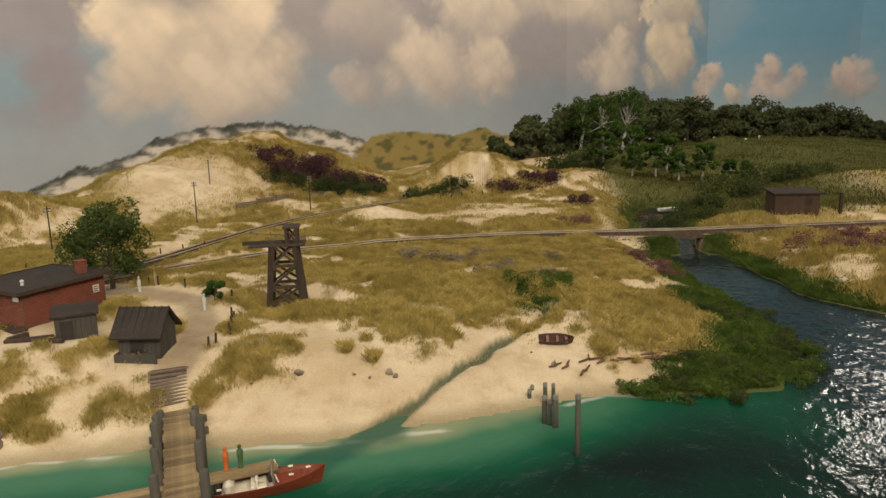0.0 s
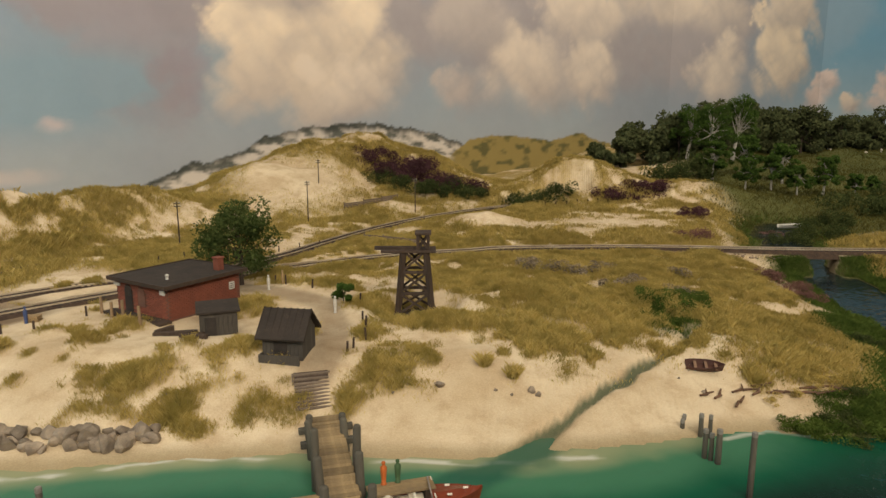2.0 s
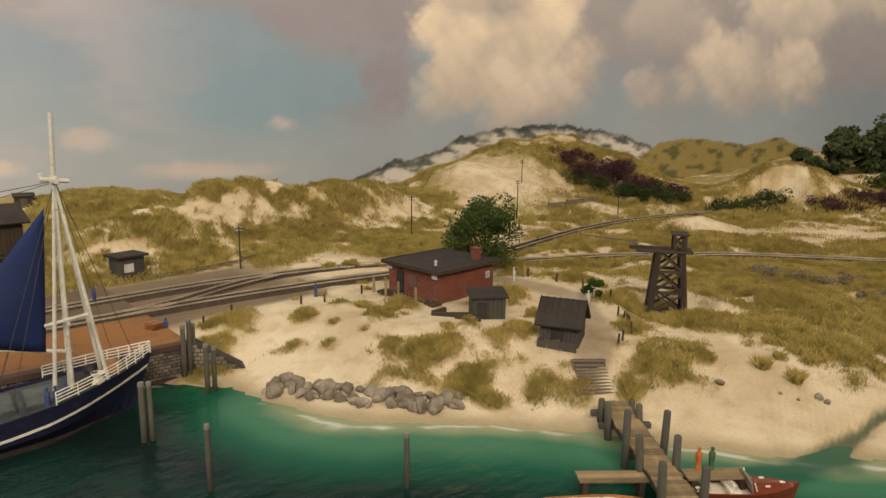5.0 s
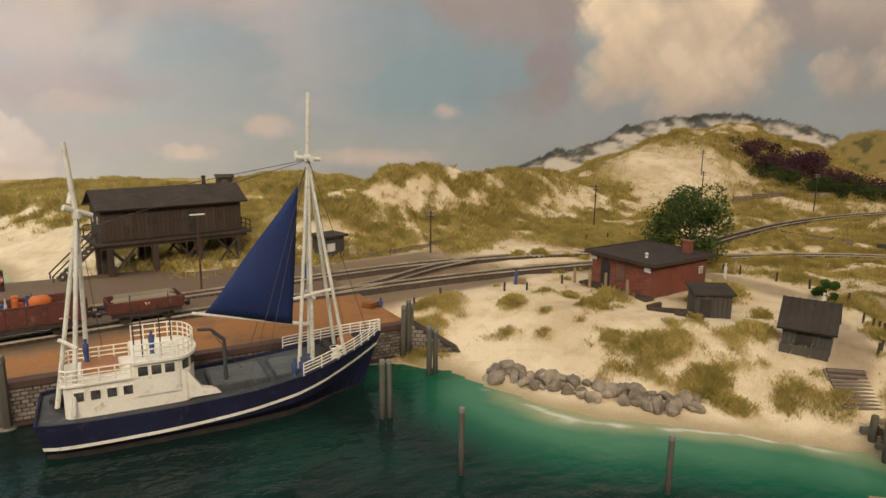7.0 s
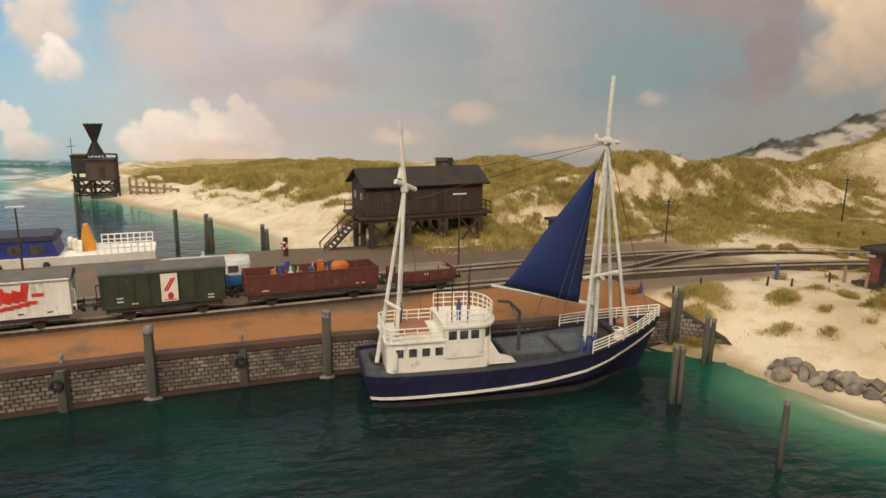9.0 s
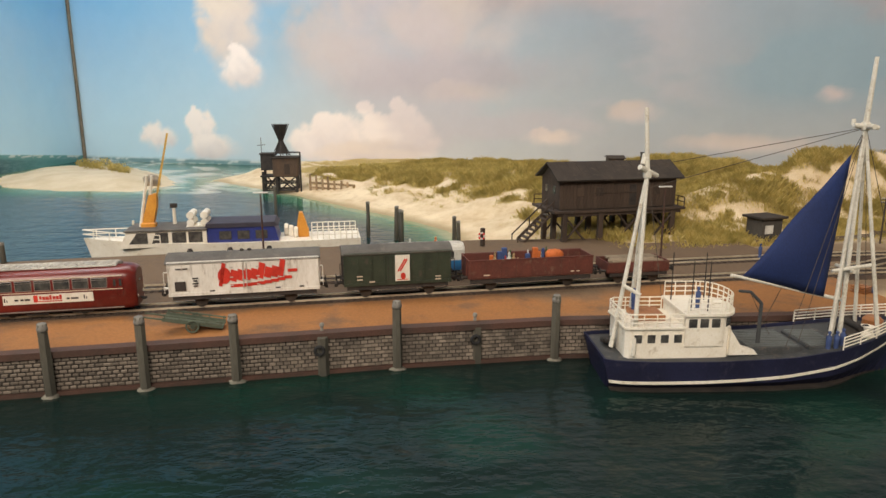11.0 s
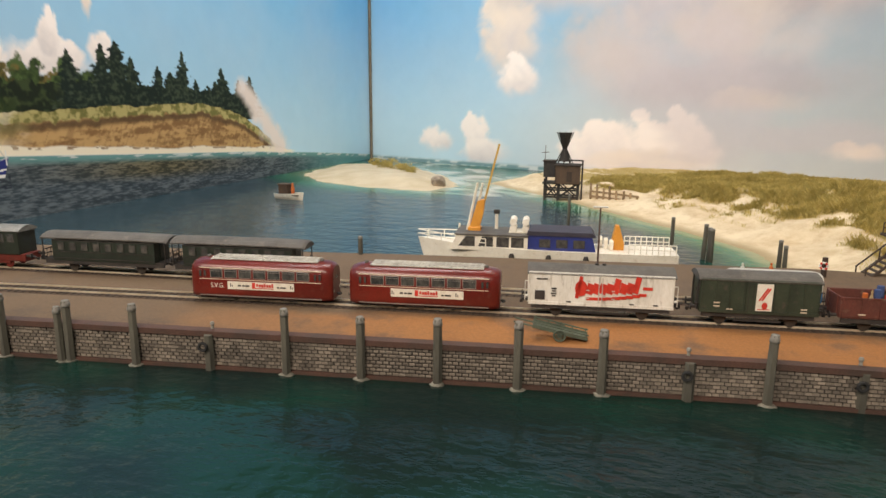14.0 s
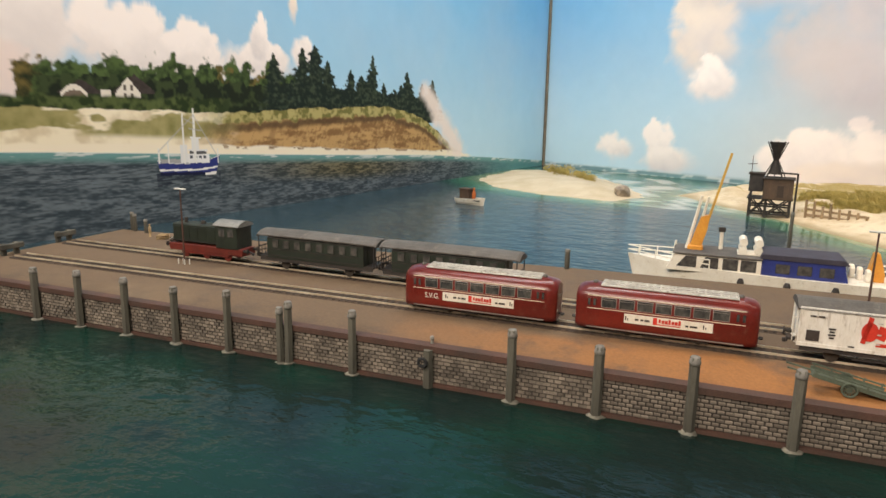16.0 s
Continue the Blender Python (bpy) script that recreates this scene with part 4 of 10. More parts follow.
foam = smooth(0.47, 0.56, mottle) * smooth(0.004, 0.001, np.abs(depth - 0.008 + 0.02 * (mottle - 0.5))) * smooth(0.3, 0.1, WX) * smooth(-1.0, -0.8, WX)
foam = np.maximum(foam, smooth(0.60, 0.66, fbm(WX, WY * 2.2, 12.0, 4, 124)) * smooth(0.5, 0.1, np.abs(WX + 2.45)) * smooth(0.28, 0.0, np.abs(WY - 0.22)))
surf_d = islet_d + 0.05 * (fbm(WX, WY, 16.0, 3, 126) - 0.5)
rollers = smooth(0.52, 0.60, fbm(WX * 0.7 + WY * 0.7, (WY - WX) * 0.35, 26.0, 4, 127)) * smooth(-1.95, -2.15, WX) * smooth(0.0, 0.10, WY) * smooth(0.45, 0.35, WY)
foam = np.maximum(foam, np.maximum(rollers, 0.7 * smooth(0.02, 0.005, np.abs(surf_d - 0.02)) * smooth(-0.05, 0.1, WY)))
paint = mixed(paint, (0.62, 0.62, 0.54), foam * 0.85)
mouth = smooth(0.026, 0.012, near_line([(0.0, 0.517), (-0.04, 0.463), (-0.085, 0.40)], WX, WY) + 0.03 * (fbm(WX, WY, 26.0, 3, 129) - 0.5)) * smooth(0.40, 0.44, WY)
paint = mixed(paint, (0.018, 0.095, 0.058), mouth * 0.85)
wcells = np.arange(WX.size).reshape(WX.shape)
wquads = np.stack([wcells[:-1, :-1], wcells[:-1, 1:], wcells[1:, 1:], wcells[1:, :-1]], -1).reshape(-1, 4)
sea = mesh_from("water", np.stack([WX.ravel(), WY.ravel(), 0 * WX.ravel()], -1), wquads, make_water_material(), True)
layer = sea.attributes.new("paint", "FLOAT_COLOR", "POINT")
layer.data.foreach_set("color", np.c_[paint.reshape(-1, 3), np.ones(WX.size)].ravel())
layer = sea.attributes.new("rough", "FLOAT", "POINT")
layer.data.foreach_set("value", (1 - 0.75 * shallow).ravel())
tagged(new("water", sea), "dark green rippled harbour water, turquoise along the beach", "water", kind="structure")

ix, iy = np.meshgrid(np.arange(-3.25, -2.15, 0.015), np.arange(-0.36, 0.26, 0.015))
iz = np.where(side_of(ISLET, ix, iy) > -0.02, 0.022 * smooth(-0.02, 0.16, side_of(ISLET, ix, iy)) + 0.004 * (fbm(ix, iy, 12.0, 3, 125) - 0.5), -0.012)
icells = np.arange(ix.size).reshape(ix.shape)
iquads = np.stack([icells[:-1, :-1], icells[:-1, 1:], icells[1:, 1:], icells[1:, :-1]], -1).reshape(-1, 4)
SAND = material("islet_sand", (0.62, 0.52, 0.36), (0.52, 0.42, 0.27), rough=0.92, scale=14.0, fine=500.0, bump=0.3)
tagged(new("sandbank", mesh_from("sandbank", np.stack([ix.ravel(), iy.ravel(), iz.ravel()], -1), iquads, SAND, True)), "low pale sandbank in the shallow sea", "sandbank", kind="structure")

# ---- pier ----
def make_platform_material():
    """Packed earth: rusty orange along the quay, grey brown towards the pier's end and its far side, with dark stains."""
    m = bpy.data.materials.new("pier_earth")
    m.use_nodes = True
    t = m.node_tree
    shader = t.nodes["Principled BSDF"]
    coords = t.nodes.new("ShaderNodeTexCoord").outputs["Object"]
    xyz = t.nodes.new("ShaderNodeSeparateXYZ")
    t.links.new(coords, xyz.inputs[0])
    broad, mid, fine = noise_node(t, coords, 4.0, 5.0, 0.6), noise_node(t, coords, 22.0, 6.0, 0.65), noise_node(t, coords, 420.0, 4.0, 0.7)

    def span(value, lo, hi):
        n = t.nodes.new("ShaderNodeMapRange")
        n.interpolation_type = "SMOOTHSTEP"
        n.inputs[1].default_value, n.inputs[2].default_value = lo, hi
        t.links.new(value, n.inputs[0])
        return n.outputs[0]
    wobble = math_node(t, "MULTIPLY", math_node(t, "SUBTRACT", broad, 0.5), 0.5)
    rusty = math_node(t, "MULTIPLY", span(math_node(t, "ADD", xyz.outputs[0], wobble), -0.42, -0.05), span(math_node(t, "ADD", xyz.outputs[1], math_node(t, "MULTIPLY", wobble, 0.3)), 0.095, 0.055))
    colour = mix_node(t, rusty, (0.135, 0.088, 0.050), (0.30, 0.128, 0.036))
    colour = mix_node(t, math_node(t, "MULTIPLY", span(mid, 0.48, 0.72), 0.7), colour, (0.095, 0.066, 0.044))
    colour = mix_node(t, math_node(t, "MULTIPLY", span(broad, 0.55, 0.72), 0.35), colour, (0.25, 0.175, 0.10))
    colour = mix_node(t, 0.4, colour, ramp_node(t, fine, [(0.25, (0.25, 0.25, 0.25)), (0.75, (0.75, 0.75, 0.75))]), "OVERLAY")
    t.links.new(colour, shader.inputs["Base Color"])
    shader.inputs["Roughness"].default_value = 0.9
    t.links.new(bump_node(t, fine, 0.35, 0.0008), shader.inputs["Normal"])
    return m


PLATFORM = make_platform_material()
COPING = material("rusty_coping", (0.085, 0.042, 0.03), (0.055, 0.034, 0.026), rough=0.75, scale=30.0, vary=0.12)
MORTAR = material("old_mortar", (0.060, 0.050, 0.042), rough=0.95, scale=40.0)
STONE = material("quay_stone", (0.23, 0.19, 0.15), (0.125, 0.105, 0.085), rough=0.9, scale=38.0, vary=0.34, dirt=(0.075, 0.062, 0.05))
POST = material("weathered_timber", (0.125, 0.115, 0.088), (0.058, 0.055, 0.044), rough=0.85, scale=40.0, stretch=(1, 1, 0.15), vary=0.15)
# worn rails: the gleam of the lamps is put into the pale base colour
RAIL = material("worn_rail_gleam", (0.72, 0.62, 0.46), (0.48, 0.38, 0.26), rough=0.3, metal=0.45, scale=30.0)
RUST = material("rail_rust", (0.14, 0.075, 0.045), rough=0.85, scale=60.0)

def gauge_line(pts, step=0.004):
    """Points along a smooth line through pts."""
    p = [Vector((*q, 0)) for q in pts]
    out = []
    for i in range(len(p) - 1):
        a, b, c, d = p[max(i - 1, 0)], p[i], p[i + 1], p[min(i + 2, len(p) - 1)]
        n = max(2, int((c - b).length / step))
        for k in range(n):
            t = k / n
            out.append(0.5 * ((2 * b) + (c - a) * t + (2 * a - 5 * b + 4 * c - d) * t * t + (3 * b - a - 3 * c + d) * t**3))
    out.append(p[-1])
    return out


def sweep(bm, pts, profile, offset=0.0):
    """Sweeps a profile of (side, height) along level points."""
    rings = []
    for i, p in enumerate(pts):
        d = (pts[min(i + 1, len(pts) - 1)] - pts[max(i - 1, 0)]).normalized()
        side = Vector((-d.y, d.x, 0))
        rings.append([bm.verts.new(p + side * (offset + a) + Vector((0, 0, h))) for a, h in profile])
    n = len(profile)
    for lo, hi in zip(rings, rings[1:]):
        for i in range(n):
            bm.faces.new((lo[i], lo[(i + 1) % n], hi[(i + 1) % n], hi[i]))
    bm.faces.new(rings[0])
    bm.faces.new(rings[-1][::-1])


PIER_TOP = 0.0365
pier = thing("pier", quay(0, 0, 0), "long harbour pier with earth surface and stone quay wall", "pier", kind="structure")
bm = bmesh.new()
prism(bm, [(-0.945, 0.006), (0.2, 0.005), (0.36, -0.003), (0.52, -0.026), (0.70, -0.052), (0.735, 0.30), (0.37, 0.352), (-0.16, 0.345), (-0.945, 0.30)], "z", -0.03, PIER_TOP)
part("pier_body", bm, PLATFORM, pier, "brown packed earth pier surface")
FRONT = [(-0.945, 0.0), (-0.5, -0.001), (0.2, -0.001), (0.36, -0.009), (0.52, -0.032), (0.70, -0.058)]


def front_strip(name, label, mat, low, high, out, back):
    b = bmesh.new()
    line = [Vector((u, v, 0)) for u, v in FRONT]
    sweep(b, line, [(-out, low), (back, low), (back, high), (-out, high)])
    return part(name, b, mat, pier, label)


front_strip("coping", "rust brown coping along the quay edge", COPING, PIER_TOP - 0.005, PIER_TOP + 0.0004, 0.003, 0.008)
front_strip("waterline_beam", "rust brown beam at the waterline", COPING, -0.004, 0.0032, 0.0035, 0.004)
front_strip("wall_core", "dark mortar wall", MORTAR, -0.02, PIER_TOP - 0.004, 0.0, 0.006)


def post_mesh(tall, r, seed):
    rng = random.Random(seed)
    bm = bmesh.new()
    lathe(bm, [(r * 1.05, -0.02), (r, tall * 0.4), (r * rng.uniform(0.9, 1.0), tall - 0.0012), (r * 0.9, tall)], 6)
    for v in bm.verts:
        v.co.x += rng.uniform(-1, 1) * r * 0.08
        v.co.y += rng.uniform(-1, 1) * r * 0.08
    return bm


CAP = material("pale_post_top", (0.24, 0.225, 0.195), rough=0.8)
FOAM = material("dried_foam", (0.27, 0.25, 0.20), (0.11, 0.105, 0.085), rough=0.8, scale=160.0)


def quay_post(u, v, tall, r=0.0042, seed=0, foam=True):
    t = thing("mooring_post", quay(u, v, 0), "weathered grey timber mooring post against the quay wall", "post", "quay posts")
    part("shaft", post_mesh(tall, r, seed), POST, t)
    b = bmesh.new()
    lathe(b, [(r * 1.0, tall - 0.006), (r * 1.06, tall - 0.004), (r * 0.8, tall + 0.0006)], 8)
    part("top", b, CAP, t, "bleached pale post top", smooth=True)
    b, q = bmesh.new(), random.Random(seed + 900)
    lathe(b, [(r * q.uniform(1.25, 1.6), -0.0005), (r * q.uniform(1.15, 1.35), 0.0006), (r * 1.03, 0.0011 + q.uniform(0, 0.001))], 9)
    for w in b.verts:
        k = q.uniform(0.75, 1.35)
        w.co.x, w.co.y = w.co.x * k * 1.25, w.co.y * k
    part("foam_ring", b, FOAM, t, "pale dried foam round the foot", smooth=True)
    return t


for n, u in enumerate((-0.90, -0.825, -0.755, -0.69, -0.625, -0.56, -0.495, -0.4255, -0.3582, -0.2103, -0.1400, -0.0705, 0.0, 0.0716, 0.2075, 0.3506)):
    quay_post(u, -0.0055 if u < 0.3 else -0.0125, 0.0605 + 0.002 * math.sin(n * 2.3), 0.0041, n)
quay_post(-0.4335, -0.008, 0.054, 0.0036, 40)


SLEEPER = material("dark_sleeper", (0.052, 0.036, 0.026), (0.034, 0.026, 0.02), rough=0.9, scale=60.0, vary=0.2)
BALLAST = material("brown_ballast", (0.082, 0.052, 0.034), (0.048, 0.033, 0.024), rough=0.95, scale=150.0, fine=900.0, bump=0.6, depth=0.0015)


def railway(name, pts, z, label, bed=True, step=0.02, sleepers=True):
    t = thing(name, Matrix.Identity(4), label, "railway track", kind="structure")
    line = gauge_line(pts, step)
    if bed:
        b = bmesh.new()
        sweep(b, line, [(-0.029, z - 0.014), (-0.016, z - 0.0026), (0.016, z - 0.0026), (0.029, z - 0.014)])
        part("ballast", b, BALLAST, t, "brown ballast bed")
    if sleepers:
        b = bmesh.new()
        fine = gauge_line(pts, 0.0075)
        for i in range(0, len(fine) - 1):
            d = (fine[i + 1] - fine[i]).normalized()
            m = Matrix.Translation(fine[i] + Vector((0, 0, z - 0.0026))) @ Matrix.Rotation(math.atan2(d.y, d.x), 4, "Z")
            box(b, 0, 0, 0, 0.0030, 0.030, 0.0016, m=m)
        tagged(part("sleepers", b, SLEEPER, t, "dark timber sleepers"), kind="stuff")
    for side in (-1, 1):
        b = bmesh.new()
        sweep(b, line, [(-0.0006, z - 0.0020), (0.0006, z - 0.0020), (0.0004, z), (-0.0004, z)], side * 0.0086)
        part("rail", b, RAIL, t, "worn rail head with lamp gleam in its pale colour")
    return t


def qp(u, v):
    p = qpoint(u, v)
    return (p.x, p.y)


# track of the railcar along the pier, then curving over the bridge
MAIN = [qp(-0.91, 0.096), qp(-0.8, 0.097), qp(-0.4, 0.1), qp(0.0, 0.1005), qp(0.3, 0.1), qp(0.5, 0.098), qp(0.68, 0.088), qp(0.85, 0.070), qp(1.0, 0.040), qp(1.13, -0.002)] + TRACK[::-1][3:]
railway("railway_main", MAIN, 0.0396, "single track curving from the pier over the dunes")
railway("railway_pier", [qp(-0.93, 0.190), qp(-0.6, 0.185), qp(-0.1, 0.175), qp(0.3, 0.171), qp(0.6, 0.169), qp(0.83, 0.160), qp(1.0, 0.124), qp(1.12, 0.077), qp(1.215, 0.024)], 0.0395, "second track set in the pier beside the railcars")
railway("railway_crossover", [qp(0.68, 0.088), qp(0.76, 0.098), qp(0.86, 0.128), qp(0.94, 0.139)], 0.0394, "short crossover between the two yard tracks", bed=False)
railway("railway_dunes", UPPER[::-1][:-1] + [(-0.478, 0.95)], 0.0395, "branch track climbing between the dunes", step=0.02)

# ---- rolling stock, built in millimetres along x ----
MM = Matrix.Scale(0.001, 4)


def mpart(name, bm, mat, parent=None, label="", smooth=False, m=None):
    bmesh.ops.transform(bm, matrix=MM, verts=bm.verts[:])
    return part(name, bm, mat, parent, label, smooth, m)


def loft(bm, rings, closed=True):
    """Skins a row of outlines with equal numbers of points."""
    made = [[bm.verts.new(p) for p in ring] for ring in rings]
    n = len(made[0])
    for lo, hi in zip(made, made[1:]):
        for i in range(n if closed else n - 1):
            bm.faces.new((lo[i], lo[(i + 1) % n], hi[(i + 1) % n], hi[i]))
    if closed:
        bm.faces.new(made[0][::-1])
        bm.faces.new(made[-1])


def words(text, size, mat, parent, m, depth=0.00012):
    """Lettering with the built-in font, as a mesh part."""
    data = bpy.data.curves.new("lettering", "FONT")
    data.body, data.size, data.extrude, data.align_x = text, size, depth, "CENTER"
    temp = new("lettering_source", data)
    bpy.context.view_layer.update()
    me = bpy.data.meshes.new_from_object(temp.evaluated_get(bpy.context.evaluated_depsgraph_get()))
    bpy.data.objects.remove(temp)
    me.materials.clear()
    me.materials.append(mat)
    ob = new("lettering", me)
    ob.parent, ob.matrix_basis = parent, m
    return ob


FACING = Matrix.Rotation(radians(90), 4, "X")
RED = material("railcar_red", (0.150, 0.015, 0.009), (0.095, 0.010, 0.007), rough=0.28, scale=25.0, bump=0.05, spec=0.5, dirt=(0.13, 0.04, 0.03))
CREAM = material("cream_trim", (0.70, 0.58, 0.44), rough=0.5)
GLASS = material("dark_window_glass", (0.035, 0.035, 0.035), (0.10, 0.095, 0.085), rough=0.08, scale=140.0, fine=300.0, bump=0.0, spec=0.8)
FRAME = material("dull_metal_frame", (0.34, 0.31, 0.28), rough=0.4, metal=0.4)
SILVER = material("pale_roof_boards", (0.56, 0.54, 0.48), (0.40, 0.38, 0.34), rough=0.55, scale=70.0, dirt=(0.20, 0.18, 0.15))
BLACK = material("black_underframe", (0.024, 0.021, 0.019), (0.045, 0.036, 0.03), rough=0.7, scale=90.0)
WHEEL = material("oily_steel", (0.10, 0.085, 0.07), rough=0.45, metal=0.6)
BANNER = material("banner_white", (0.74, 0.70, 0.60), (0.66, 0.62, 0.52), rough=0.5, scale=90.0)
SIGNRED = material("sign_red", (0.62, 0.045, 0.025), rough=0.45)
INK = material("dark_print", (0.05, 0.04, 0.035), rough=0.6)
GREEN = material("wagon_green", (0.040, 0.052, 0.032), (0.026, 0.034, 0.022), rough=0.5, scale=60.0, dirt=(0.07, 0.06, 0.045))
ROOFGREY = material("sooty_roof", (0.115, 0.105, 0.092), (0.075, 0.068, 0.06), rough=0.75, scale=40.0, dirt=(0.16, 0.14, 0.115))
BROWN = material("wagon_brown", (0.125, 0.037, 0.026), (0.085, 0.03, 0.022), rough=0.6, scale=60.0, dirt=(0.16, 0.10, 0.07))
WAGONWHITE = material("weathered_white", (0.76, 0.73, 0.66), (0.64, 0.61, 0.54), rough=0.5, scale=60.0, stretch=(1, 1, 0.35), dirt=(0.34, 0.29, 0.23))
LAMP = material("lamp_glass", (0.7, 0.66, 0.55), rough=0.15)
BLUE = material("railcar_blue", (0.035, 0.19, 0.42), (0.03, 0.14, 0.33), rough=0.35, scale=40.0)
CARWHITE = material("railcar_white", (0.62, 0.61, 0.55), (0.5, 0.49, 0.44), rough=0.45, scale=50.0)
LOCORED = material("loco_red", (0.16, 0.022, 0.014), (0.10, 0.018, 0.012), rough=0.5, dirt=(0.06, 0.03, 0.022))
LOCOGREEN = material("loco_green", (0.022, 0.030, 0.020), (0.014, 0.018, 0.013), rough=0.5, scale=60.0, dirt=(0.035, 0.032, 0.025))
CABROOF = material("cab_roof_grey", (0.24, 0.235, 0.215), (0.15, 0.145, 0.13), rough=0.55, scale=60.0, dirt=(0.06, 0.055, 0.05))


def wheels(thing_, xs, r=5.6, gauge=8.6):
    for x in xs:
        axle = bmesh.new()
        rod(axle, (x, -gauge, r), (x, gauge, r), 1.0, n=6)
        axle_ob = mpart("axle", axle, WHEEL, thing_)
        for side in (-1, 1):
            b = bmesh.new()
            m = Matrix.Translation((x, side * gauge, r)) @ Matrix.Rotation(radians(90), 4, "X")
            lathe(b, [(r * 1.12, -1.3 * side), (r * 1.12, -0.7 * side), (r, -0.6 * side), (r, 1.2 * side), (r * 0.8, 1.3 * side), (r * 0.78, 0.7 * side), (r * 0.3, 0.8 * side), (r * 0.28, 1.7 * side)], 14, m)
            mpart("wheel", b, WHEEL, thing_)
            b = bmesh.new()
            box(b, x, side * 11.2, r + 1.5, 7.5, 1.4, 4.6, 0.5)
            box(b, x, side * 11.4, r + 4.4, 13, 0.9, 1.0)
            mpart("axle_box", b, BLACK, thing_)


def buffers(thing_, half, z=12.0, reach=6.5):
    for end in (-1, 1):
        for side in (-1, 1):
            b = bmesh.new()
            x = end * half
            rod(b, (x, side * 10, z), (x + end * (reach - 1), side * 10, z), 1.5, 1.1, 8)
            rod(b, (x + end * (reach - 1), side * 10, z), (x + end * reach, side * 10, z), 2.7, 2.5, 10)
            mpart("buffer", b, BLACK, thing_)
        b = bmesh.new()
        rod(b, (end * half, 0, z - 2), (end * (half + reach + 1), 0, z - 4), 0.9, n=6)
        box(b, end * (half + reach), 0, z - 4, 3, 2.2, 2.6, 0.4)
        mpart("coupling", b, BLACK, thing_)


